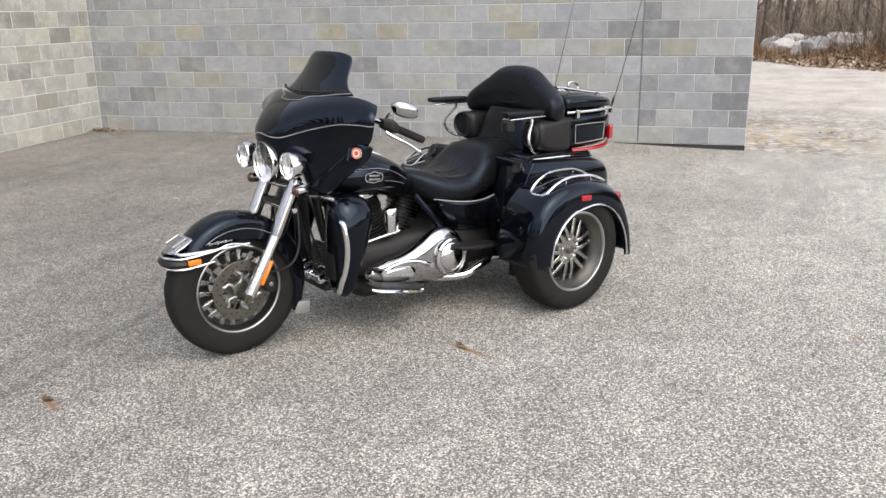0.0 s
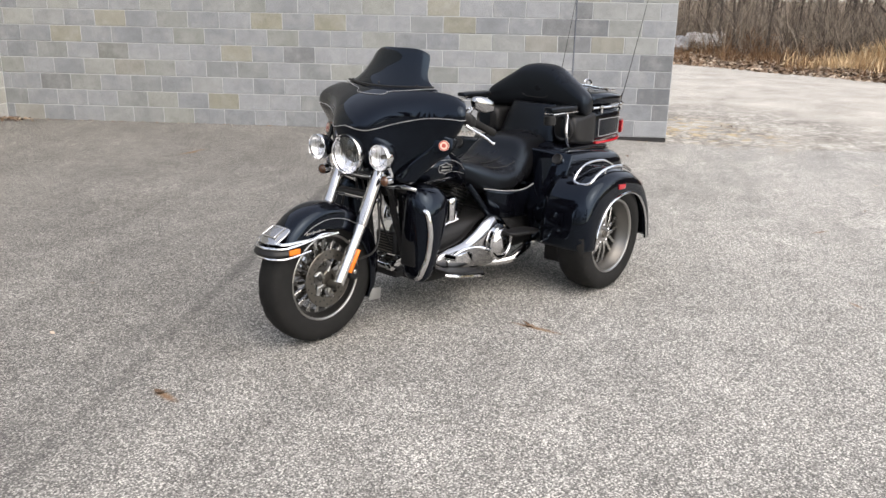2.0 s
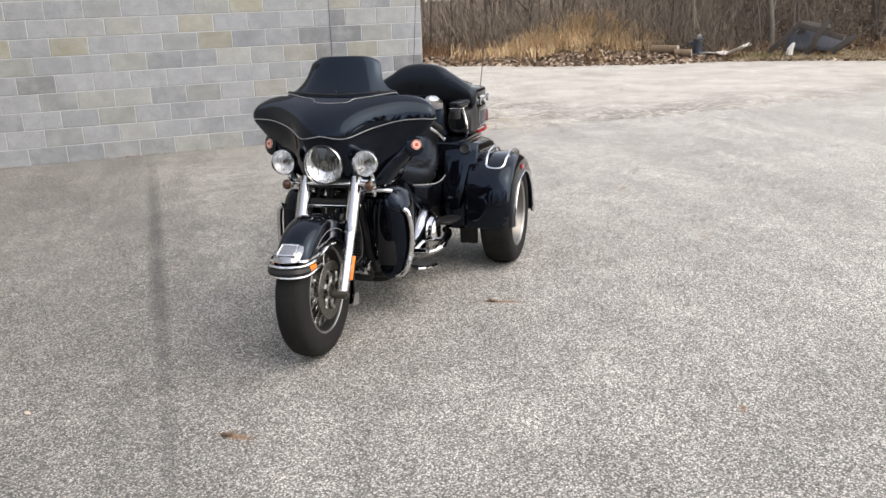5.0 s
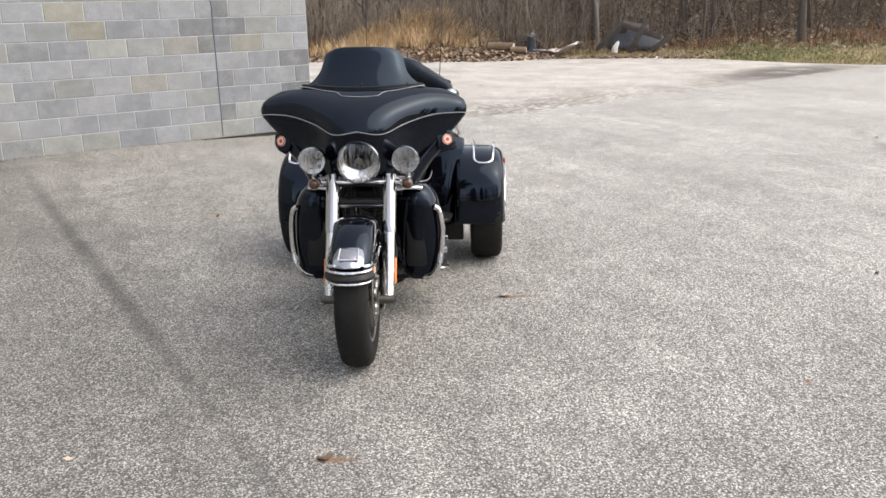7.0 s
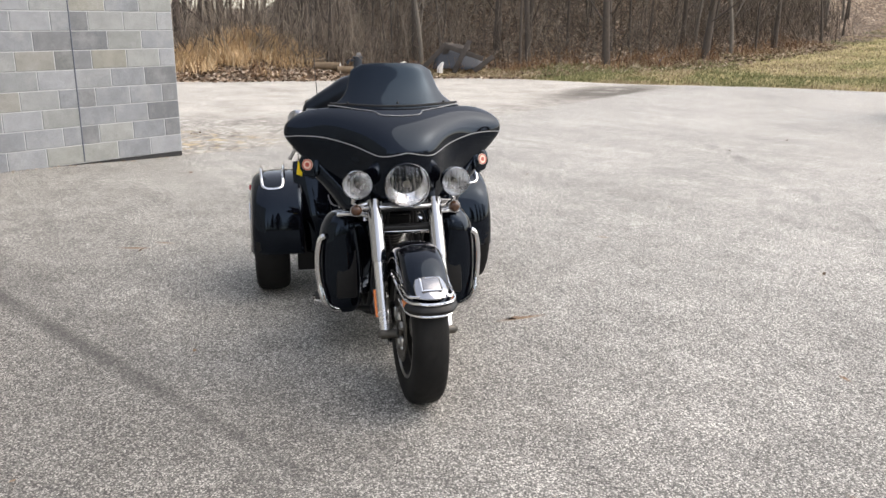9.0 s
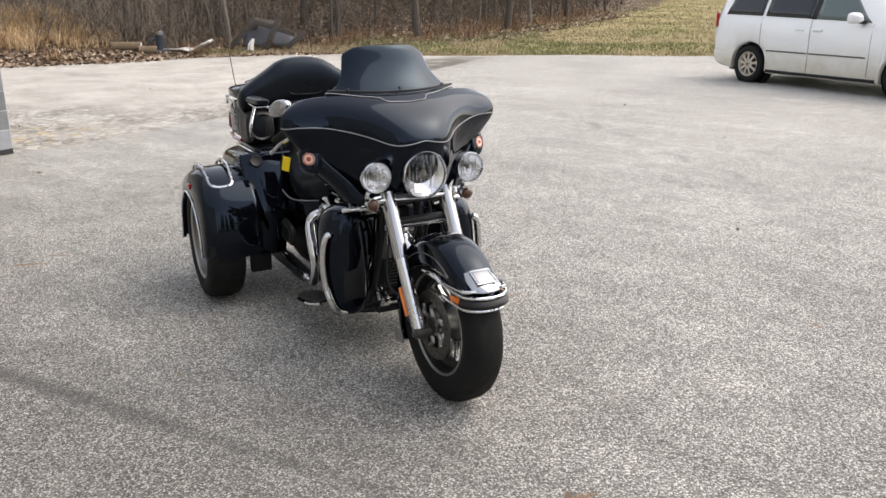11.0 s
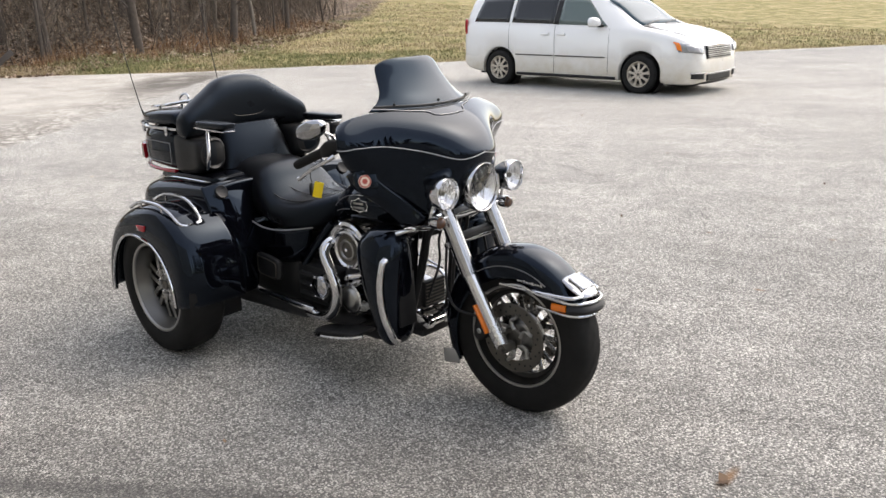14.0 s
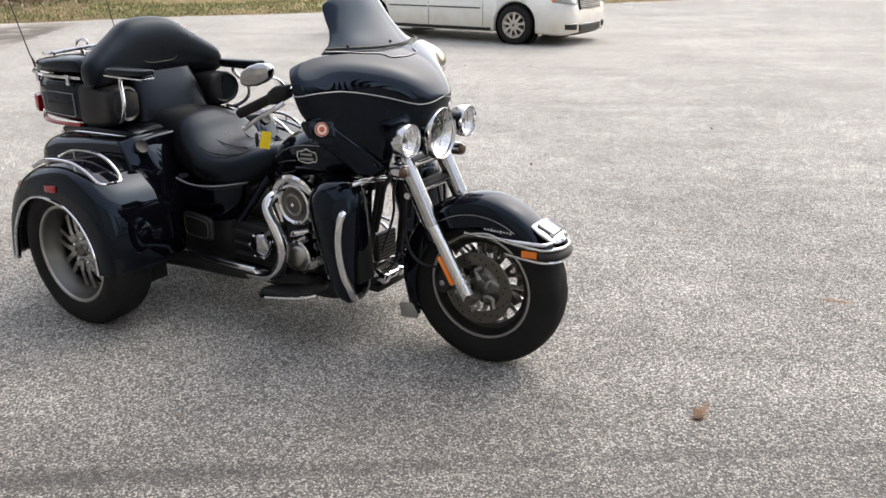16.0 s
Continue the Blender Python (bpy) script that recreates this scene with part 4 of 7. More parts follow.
# front fender
ctrl = []
for k, (a, R, w, dep) in enumerate(((28, 0.349, 0.060, 0.012), (38, 0.350, 0.088, 0.035), (52, 0.360, 0.094, 0.085), (70, 0.371, 0.096, 0.115), (90, 0.378, 0.097, 0.125), (115, 0.376, 0.097, 0.125), (145, 0.374, 0.096, 0.115), (175, 0.372, 0.094, 0.095), (200, 0.372, 0.09, 0.07), (212, 0.372, 0.088, 0.06))):
    c, s_ = math.cos(radians(a)), math.sin(radians(a))
    ctrl.append([(AXLE[0] + (R - d) * c, y, AXLE[2] + (R - d) * s_) for y, d in ((0, 0), (w * 0.45, 0.004), (w * 0.80, 0.018), (w * 0.97, 0.045 if dep > 0.05 else dep * 0.8), (w, max(dep, 0.01)))])
fender = solid(part("front_fender", sheet(ctrl, 4, 4, True), M_PAINT, T), 0.004)
for s in (1, -1):
    stripe = [(AXLE[0] + 0.306 * math.cos(radians(a)), s * 0.0965, AXLE[2] + 0.306 * math.sin(radians(a))) for a in range(58, 130, 10)]
    part("pinstripe", tube(stripe, 0.0016, 4, 3), M_SILVER, fender, "silver pinstripe")
    for k in range(9):
        part("script_bar", box((0.010, 0.003, 0.008 + 0.006 * (k % 3 == 0)), (1.815 - k * 0.0135, s * 0.0985, 0.592), 0.001), M_CHROME, fender, "chrome script emblem stroke")
    part("trim_strip", tube([(1.975, s * 0.055, 0.572), (1.945, s * 0.090, 0.567), (1.87, s * 0.098, 0.564), (1.75, s * 0.101, 0.562), (1.62, s * 0.101, 0.562)], 0.007, 8, 5), M_CHROME, fender, "chrome fender strip")
    part("amber_reflector", box((0.062, 0.012, 0.026), (1.895, s * 0.098, 0.522), 0.003, Matrix.Rotation(radians(-s * 6), 4, "Z")), M_AMBER, fender, "amber side reflector")
    flap = box((0.085, 0.008, 0.065), (1.345, s * 0.082, 0.165), 0.003, Matrix.Rotation(radians(-8), 4, "Y"))
    part("fender_end_plate", flap, M_PLATE, fender, "dull steel fender end plate")


def wrap(z, out):
    return [(1.66, 0.103 + out, z + 0.02), (1.73, 0.108 + out, z + 0.03), (1.80, 0.103 + out, z + 0.012), (1.93, 0.095 + out, z), (1.985, 0.06 + out * 0.5, z), (2.0 + out, 0.0, z), (1.985, -0.06 - out * 0.5, z), (1.93, -0.095 - out, z), (1.80, -0.103 - out, z + 0.012), (1.73, -0.108 - out, z + 0.03), (1.66, -0.103 - out, z + 0.02)]


part("bumper_rail", tube(wrap(0.548, 0.004), 0.0065, 8), M_CHROME, fender, "chrome fender bumper rail")
part("bumper_rail", tube(wrap(0.497, 0.000)[2:-2], 0.0065, 8), M_CHROME, fender, "chrome fender bumper rail")
part("bumper_rubber", tube(wrap(0.522, 0.0)[3:-3], 0.017, 8, squash=1.2), M_PLASTIC, fender, "black rubber bumper strip")
nose = sheet([[(1.985, 0.0, 0.560), (1.98, 0.03, 0.560), (1.965, 0.060, 0.560)], [(1.970, 0, 0.578), (1.964, 0.03, 0.578), (1.947, 0.064, 0.574)], [(1.935, 0, 0.598), (1.93, 0.036, 0.597), (1.912, 0.062, 0.590)], [(1.885, 0, 0.620), (1.88, 0.03, 0.618), (1.872, 0.050, 0.611)]], 4, 4, True)
lamp = solid(part("fender_lamp", nose, M_COVER, fender, "chrome fender tip lamp"), 0.010, 1.0)
part("lens", box((0.070, 0.074, 0.010), (1.932, 0, 0.610), 0.004, Matrix.Rotation(radians(26), 4, "Y")), M_LENS, lamp, "clear grey lamp lens")
part("lens_frame", tube([(1.902, -0.040, 0.626), (1.902, 0.040, 0.626), (1.966, 0.042, 0.596), (1.966, -0.042, 0.596), (1.902, -0.040, 0.626)], 0.005, 6, 0), M_CHROME, lamp)

# headlamp and spot lamps
def lamp_unit(name, at, r, depth, label):
    x, y, z = at
    m = Matrix.Translation(at)
    shell = part(name, lathe([(0.012, -depth), (r * 0.55, -depth * 0.92), (r * 0.92, -depth * 0.45), (r * 0.98, -0.02), (r, -0.004), (r * 1.0, 0.010), (r * 0.96, 0.016), (r * 0.92, 0.010), (r * 0.91, 0.0)], m, 40, "x"), M_CHROME, T, label)
    part("reflector", lathe([(0.010, -depth * 0.55), (r * 0.4, -depth * 0.48), (r * 0.78, -depth * 0.2), (r * 0.92, 0.0)], m, 40, "x"), M_BOWL, shell, "bright lamp reflector")
    part("bulb_shield", lathe([(0.0, -0.006), (r * 0.15, -0.010), (r * 0.17, -0.02), (r * 0.12, -depth * 0.5)], m, 20, "x"), M_STEEL, shell)
    g = part("glass", lathe([(r * 0.91, 0.002), (r * 0.6, 0.012), (r * 0.3, 0.018), (0.001, 0.02)], m, 40, "x"), M_GLASS, shell, "clear lamp glass")
    g.visible_shadow = False
    flutes = bmesh.new()
    for k in range(-4, 5):
        h = r * 0.8 * math.sqrt(max(1 - (k / 5.2) ** 2, 0.05))
        flutes = join(flutes, tube([(x - 0.004, y + k * r * 0.16, z - h * 0.9), (x - 0.004, y + k * r * 0.16, z + h * (0.05 if k % 2 else 0.55))], r * 0.05, 6, 0))
    tagged(part("lens_flutes", flutes, M_GLASS, shell), kind="stuff").visible_shadow = False
    for k in range(-3, 4):
        top = r * 0.74 * math.sqrt(max(1 - (k / 4.2) ** 2, 0.05))
        lo = -top * (0.35 if k % 2 else 0.9)
        part("reflector_rib", tube([(x - depth * 0.3 * (1 - (k / 4.5) ** 2), y + k * r * 0.2, z + lo), (x - depth * 0.3 * (1 - (k / 4.5) ** 2), y + k * r * 0.2, z + top * (0.9 if k % 2 else 0.3))], r * 0.018, 5, 0), M_STEEL, shell)
    return shell


lamp_unit("headlamp", (1.45, 0, 0.917), 0.103, 0.10, "large round chrome headlamp")
for y in (0.221, -0.221):
    lamp_unit("spot_lamp", (1.443, y, 0.927), 0.066, 0.085, "round chrome spot lamp")

# batwing fairing
FAIR = [
    [(1.13, 0, 1.238), (1.12, 0.12, 1.239), (1.09, 0.23, 1.24), (1.055, 0.32, 1.237), (1.03, 0.39, 1.226), (1.01, 0.435, 1.21), (0.99, 0.45, 1.195)],
    [(1.24, 0, 1.193), (1.23, 0.12, 1.193), (1.175, 0.245, 1.198), (1.12, 0.355, 1.20), (1.075, 0.445, 1.193), (1.05, 0.487, 1.183), (1.025, 0.497, 1.17)],
    [(1.34, 0, 1.130), (1.325, 0.12, 1.130), (1.245, 0.238, 1.138), (1.17, 0.35, 1.146), (1.112, 0.45, 1.147), (1.08, 0.503, 1.144), (1.05, 0.515, 1.14)],
    [(1.42, 0, 1.062), (1.395, 0.12, 1.062), (1.285, 0.225, 1.075), (1.19, 0.345, 1.087), (1.125, 0.445, 1.092), (1.085, 0.502, 1.095), (1.055, 0.515, 1.095)],
    [(1.447, 0, 1.028), (1.415, 0.125, 1.012), (1.295, 0.212, 1.02), (1.19, 0.335, 1.032), (1.12, 0.432, 1.042), (1.085, 0.487, 1.048), (1.055, 0.498, 1.05)],
    [(1.442, 0, 1.000), (1.412, 0.12, 0.975), (1.318, 0.198, 0.955), (1.19, 0.312, 0.965), (1.125, 0.402, 0.982), (1.09, 0.445, 0.997), (1.06, 0.455, 1.005)],
    [(1.418, 0, 0.93), (1.392, 0.11, 0.90), (1.318, 0.188, 0.885), (1.22, 0.265, 0.90), (1.17, 0.335, 0.92), (1.14, 0.368, 0.938), (1.10, 0.378, 0.945)],
    [(1.372, 0, 0.84), (1.355, 0.10, 0.82), (1.31, 0.17, 0.805), (1.26, 0.222, 0.815), (1.23, 0.262, 0.83), (1.20, 0.282, 0.84), (1.14, 0.292, 0.85)],
]
FAIR_ROW, FAIR_COL = (0.075, 0.065, 0.05, 0.02, 0.0, 0.0, 0.0, 0.0), (0.0, 0.0, 0.004, 0.045, 0.07, 0.078, 0.078)
FAIR = [[(x + max(FAIR_ROW[i], FAIR_COL[j] * (1.0, 1.0, 1.0, 1.0, 0.95, 0.7, 0.35, 0.0)[i]), y, z) for j, (x, y, z) in enumerate(r)] for i, r in enumerate(FAIR)]
FAIR = [[(x + 0.02, y, z + (0, 0, 0.004, 0.014, 0.030, 0.022, 0.008, 0)[i]) for x, y, z in r] for i, r in enumerate(FAIR)]
shell = sheet(FAIR, 6, 6, True)
for _ in range(14):
    bmesh.ops.smooth_vert(shell, verts=shell.verts[:], factor=0.5, use_axis_x=True, use_axis_y=True, use_axis_z=True)
bmesh.ops.recalc_face_normals(shell, faces=shell.faces[:])
shell.normal_update()
SHELL = [(v.co.copy(), v.normal.copy()) for v in shell.verts]
if max(SHELL, key=lambda q: q[0].z)[1].z < 0:
    SHELL = [(c, -m) for c, m in SHELL]
fairing = solid(part("fairing", shell, M_PAINT, T, "gloss black batwing fairing"), 0.008)


def on_fairing(p, off=0.002):
    """Lays a point on the fairing's skin."""
    c, m = min(SHELL, key=lambda q: (q[0] - p).length_squared)
    return p - m * ((p - c).dot(m) - off)



def fair_line(v, cols, off):
    i, t = int(v), v - int(v)
    out = []
    for c in cols:
        a, b = Vector(FAIR[i][c]), Vector(FAIR[min(i + 1, 7)][c])
        out.append(a.lerp(b, t) + Vector((off, 0, off * 0.5)))
    return out


for s in (1, -1):
    line = [Vector(FAIR[4][0]) + Vector((0.004, 0, 0.006)), Vector(FAIR[4][1]) + Vector((0.004, -0.005, 0.004))] + fair_line(3.25, (2,), 0.006) + fair_line(2.85, (3, 4), 0.004) + [Vector((1.18, 0.500, 1.110)), Vector((1.155, 0.515, 1.110))]
    line = [on_fairing(p) for p in spline(line, 6)]
    part("pinstripe", tube([(p.x, s * p.y, p.z) for p in line], 0.0022, 5, 2), M_SILVER, fairing, "silver pinstripe")
    top = [(1.215, 0, 1.207), (1.20, 0.085, 1.207), (1.165, 0.115, 1.218), (1.13, 0.19, 1.224), (1.055, 0.31, 1.236)]
    part("pinstripe", tube([(p.x, s * p.y, p.z) for p in (on_fairing(q) for q in spline([(x + 0.09, y, z + 0.005) for x, y, z in top], 5))], 0.0022, 5, 2), M_SILVER, fairing, "silver pinstripe")
    # cowl under the wing, with a round sticker
    cowl = [[(1.33, s * 0.20, 0.80), (1.30, s * 0.245, 0.785), (1.25, s * 0.262, 0.775)], [(1.27, s * 0.27, 0.885), (1.235, s * 0.312, 0.875), (1.19, s * 0.325, 0.862)], [(1.21, s * 0.345, 0.965), (1.18, s * 0.395, 0.955), (1.13, s * 0.40, 0.94)], [(1.19, s * 0.40, 1.03), (1.165, s * 0.435, 1.015), (1.12, s * 0.435, 1.00)]]
    c = solid(part("fairing_cowl", sheet(cowl, 4, 4), M_PAINT, T), 0.02, 0.0)
    m = Matrix.Translation((1.195, s * 0.416, 0.979)) @ Matrix.Rotation(radians(s * 27), 4, "Z") @ Matrix.Rotation(radians(-12), 4, "Y")
    ear = slab([(s * y, z) for y, z in ((-0.05, 0.045), (-0.01, 0.054), (0.03, 0.047), (0.044, 0.02), (0.04, -0.02), (0.015, -0.05), (-0.03, -0.065), (-0.055, -0.03))], -0.014, -0.001, "x", 0.004)
    ear.transform(m)
    part("cowl_ear", ear, M_PAINT, c)
    st = lathe([(0.0, 0.004), (0.026, 0.004), (0.026, 0.0)], m, 28, "x")
    part("sticker", st, M_CREAM, c, "round cream and red sticker")
    part("sticker_ring", lathe([(0.0195, 0.0055), (0.0245, 0.0055), (0.0245, 0.004), (0.0195, 0.004), (0.0195, 0.0055)], m, 28, "x"), M_STICKER, c)
    part("sticker_centre", lathe([(0.0, 0.0055), (0.0105, 0.0055), (0.0105, 0.004)], m, 20, "x"), M_STICKER, c)
    part("dash", box((0.10, 0.20, 0.24), (1.10, s * 0.22, 1.09), 0.03), M_PLASTIC, fairing, "black inner fairing")
WS = [[(1.20, 0, 1.226), (1.19, 0.12, 1.228), (1.16, 0.22, 1.232), (1.11, 0.315, 1.232)], [(1.175, 0, 1.258), (1.165, 0.11, 1.260), (1.14, 0.195, 1.262), (1.10, 0.258, 1.262)], [(1.14, 0, 1.300), (1.13, 0.10, 1.302), (1.11, 0.175, 1.303), (1.08, 0.222, 1.302)], [(1.105, 0, 1.350), (1.095, 0.10, 1.352), (1.075, 0.165, 1.352), (1.05, 0.205, 1.346)], [(1.075, 0, 1.408), (1.065, 0.09, 1.408), (1.047, 0.15, 1.404), (1.028, 0.192, 1.388)], [(1.06, 0, 1.427), (1.05, 0.085, 1.426), (1.035, 0.14, 1.419), (1.02, 0.174, 1.402)]]
WS = [[(x + 0.02, y, z) for x, y, z in r] for r in WS]
ws = solid(part("windshield", sheet(WS, 5, 5, True), M_WINDSHIELD, T, "low dark smoked windshield"), 0.005)
part("windshield_strip", tube([(1.14, -0.30, 1.248), (1.19, -0.21, 1.247), (1.225, -0.1, 1.243), (1.233, 0, 1.242), (1.225, 0.1, 1.243), (1.19, 0.21, 1.247), (1.14, 0.30, 1.248)], 0.006, 6, 5), M_PLASTIC, ws, "black windshield rubber")
for y in (-0.225, 0, 0.225):
    part("screw", disc(0.006, 0.012, (1.223 - 0.75 * y * y, y, 1.256), "x", seg=12), M_BLACKMETAL, ws)

# handlebar, grips, levers, mirrors
for s in (1, -1):
    bar = part("handlebar", tube([(1.03, s * 0.10, 1.08), (1.05, s * 0.22, 1.12), (1.02, s * 0.345, 1.105), (0.975, s * 0.40, 1.08), (0.83, s * 0.445, 1.008)], 0.0135, 10), M_CHROME, T, "chrome handlebar")
    part("grip", tube([(0.965, s * 0.403, 1.075), (0.955, s * 0.406, 1.07), (0.835, s * 0.443, 1.010), (0.825, s * 0.446, 1.005)], [0.017, 0.0195, 0.0195, 0.014], 14, 2), M_RUBBER, bar, "black rubber grip")
    part("switch_box", body([(0.955, s * 0.405, 1.072, 0.022, 0.026), (0.985, s * 0.395, 1.085, 0.03, 0.034), (1.02, s * 0.375, 1.098, 0.02, 0.024)], n=3.5, seg=16), M_PLASTIC, bar, "black switch housing")
    part("lever", tube([(1.02, s * 0.41, 1.06), (0.99, s * 0.435, 1.035), (0.93, s * 0.46, 1.0), (0.885, s * 0.475, 0.965), (0.872, s * 0.478, 0.958)], [0.010, 0.009, 0.008, 0.008, 0.011], 8), M_CHROME, bar, "chrome hand lever")
    mir = part("mirror", body([(0.872, s * 0.462, 1.142, 0.008, 0.008), (0.882, s * 0.458, 1.147, 0.024, 0.030), (0.93, s * 0.446, 1.16, 0.030, 0.040), (0.975, s * 0.432, 1.172, 0.026, 0.030), (0.992, s * 0.428, 1.177, 0.008, 0.008)], n=2.4), M_COVER, T, "chrome teardrop mirror")
    part("mirror_stem", tube([(1.005, s * 0.372, 1.10), (0.99, s * 0.40, 1.14), (0.955, s * 0.43, 1.155)], 0.006, 8), M_CHROME, mir)
key = part("key_fob", body([(0.885, -0.42, 0.905, 0.006, 0.015), (0.89, -0.43, 0.91, 0.012, 0.028), (0.90, -0.44, 0.905, 0.006, 0.015)], n=2.5), M_PLASTIC, T, "black key fob hung at the handlebar")
part("tag", box((0.038, 0.003, 0.066), (0.94, -0.436, 0.915), 0.001, Matrix.Rotation(radians(40), 4, "Z") @ Matrix.Rotation(radians(12), 4, "Y")), M_YELLOW, key, "yellow plastic tag")
part("cord", tube([(0.90, -0.44, 0.985), (0.905, -0.44, 0.955), (0.915, -0.443, 0.945)], 0.0025, 5), M_PLASTIC, key)

# tank and console
tank = part("fuel_tank", body([(1.225, 0, 0.80, 0.08, 0.07), (1.18, 0, 0.81, 0.18, 0.10), (1.06, 0, 0.815, 0.245, 0.118), (0.93, 0, 0.805, 0.252, 0.118), (0.80, 0, 0.77, 0.21, 0.11), (0.69, 0, 0.72, 0.145, 0.09), (0.60, 0, 0.68, 0.07, 0.05)], n=2.4, seg=32), M_PAINT, T)
part("console", body([(1.12, 0, 0.905, 0.03, 0.014), (1.0, 0, 0.918, 0.045, 0.018), (0.85, 0, 0.895, 0.045, 0.018), (0.70, 0, 0.81, 0.04, 0.018), (0.62, 0, 0.745, 0.025, 0.012)], n=3), M_CHROME, tank, "chrome tank console")
part("filler_cap", disc(0.036, 0.02, (0.98, -0.07, 0.918), "z"), M_CHROME, tank, "chrome filler cap")
for s in (1, -1):
    b = [(-0.055, 0.0), (-0.047, 0.02), (-0.024, 0.023), (0, 0.034), (0.024, 0.023), (0.047, 0.02), (0.055, 0.0), (0.047, -0.02), (0.024, -0.023), (0, -0.03), (-0.024, -0.023), (-0.047, -0.02)]
    m = Matrix.Translation((0.985, s * 0.249, 0.815)) @ Matrix.Rotation(radians(-4), 4, "Y")
    badge = slab(b, -0.005, 0.006, "y")
    badge.transform(m)
    bo = part("tank_badge", badge, M_CHROME, tank, "chrome-edged shield badge")
    inner = slab([(x * 0.88, z * 0.84) for x, z in b], -0.0075, 0.0085, "y")
    inner.transform(m)
    part("badge_field", inner, M_PAINT, bo)
    for k, w in ((0.009, 0.062), (-0.009, 0.07)):
        bar = box((w, 0.019, 0.009), (0, 0, k), 0.001)
        bar.transform(m)
        part("badge_bar", bar, M_ALU, bo, "plain silver bar")
    part("pinstripe", tube([(1.14, s * 0.213, 0.862), (1.04, s * 0.241, 0.862), (0.93, s * 0.246, 0.852), (0.83, s * 0.222, 0.815), (0.735, s * 0.172, 0.762)], 0.0018, 4, 5), M_SILVER, tank, "silver pinstripe")
    part("pinstripe", tube([(0.92, s * 0.2525, 0.79), (0.85, s * 0.232, 0.775), (0.76, s * 0.188, 0.745)], 0.0016, 4, 5), M_SILVER, tank, "silver pinstripe")

# seats and passenger back
seat = part("saddle", body([(0.685, 0, 0.745, 0.05, 0.025), (0.64, 0, 0.720, 0.115, 0.064), (0.55, 0, 0.682, 0.185, 0.088), (0.44, 0, 0.655, 0.228, 0.091), (0.33, 0, 0.657, 0.240, 0.096), (0.255, 0, 0.69, 0.236, 0.112), (0.19, 0, 0.722, 0.222, 0.142), (0.11, 0, 0.735, 0.205, 0.150), (-0.02, 0, 0.745, 0.195, 0.142), (-0.12, 0, 0.755, 0.18, 0.12)], n=2.7, seg=40, steps=6), M_VINYL, T, "black vinyl two-level saddle")
part("seat_seam", tube([(0.29, -0.19, 0.755), (0.36, -0.19, 0.738), (0.46, -0.165, 0.735), (0.55, -0.11, 0.755), (0.58, 0, 0.764), (0.55, 0.11, 0.755), (0.46, 0.165, 0.735), (0.36, 0.19, 0.738), (0.29, 0.19, 0.755)], 0.003, 5, 5), M_PLASTIC, seat)
for s in (1, -1):
    part("seat_crease", tube([(0.24, s * 0.10, 0.806), (0.30, s * 0.085, 0.765), (0.38, s * 0.075, 0.749), (0.46, s * 0.07, 0.749)], 0.0025, 5, 5), M_PLASTIC, seat)
part("passenger_nose", body([(0.62, 0, 0.765, 0.03, 0.014), (0.66, 0, 0.785, 0.04, 0.018), (0.70, 0, 0.802, 0.03, 0.012)], seg=16), M_VINYL, seat)
lum = body([(0.835, 0, -0.095, 0.215, 0.05), (0.90, 0, -0.115, 0.20, 0.055), (0.98, 0, -0.145, 0.185, 0.055), (1.05, 0, -0.175, 0.17, 0.05)], along="z", n=3.2)
lum.transform(Matrix(((0, 1, 0, 0), (1, 0, 0, 0), (0, 0, 1, 0), (0, 0, 0, 1))))
part("lumbar_pad", lum, M_VINYL, T, "black vinyl lower back pad")
back = body([(-0.385, -0.19, 1.055, 0.03, 0.03), (-0.365, -0.19, 1.062, 0.06, 0.062), (-0.30, -0.205, 1.085, 0.075, 0.085), (-0.21, -0.22, 1.115, 0.082, 0.11), (-0.12, -0.23, 1.142, 0.086, 0.135), (0, -0.235, 1.15, 0.088, 0.142), (0.12, -0.23, 1.142, 0.086, 0.135), (0.21, -0.22, 1.115, 0.082, 0.11), (0.30, -0.205, 1.085, 0.075, 0.085), (0.365, -0.19, 1.062, 0.06, 0.062), (0.385, -0.19, 1.055, 0.03, 0.03)], along="y", n=2.5, seg=28)
bk = part("backrest", back, M_VINYL, T, "rounded black vinyl passenger backrest")
part("backrest_seam", tube([(-0.155, -0.10, 1.20), (-0.148, -0.095, 1.10), (-0.146, 0, 1.085), (-0.148, 0.095, 1.10), (-0.155, 0.10, 1.20)], 0.0025, 5, 6), M_PLASTIC, bk)
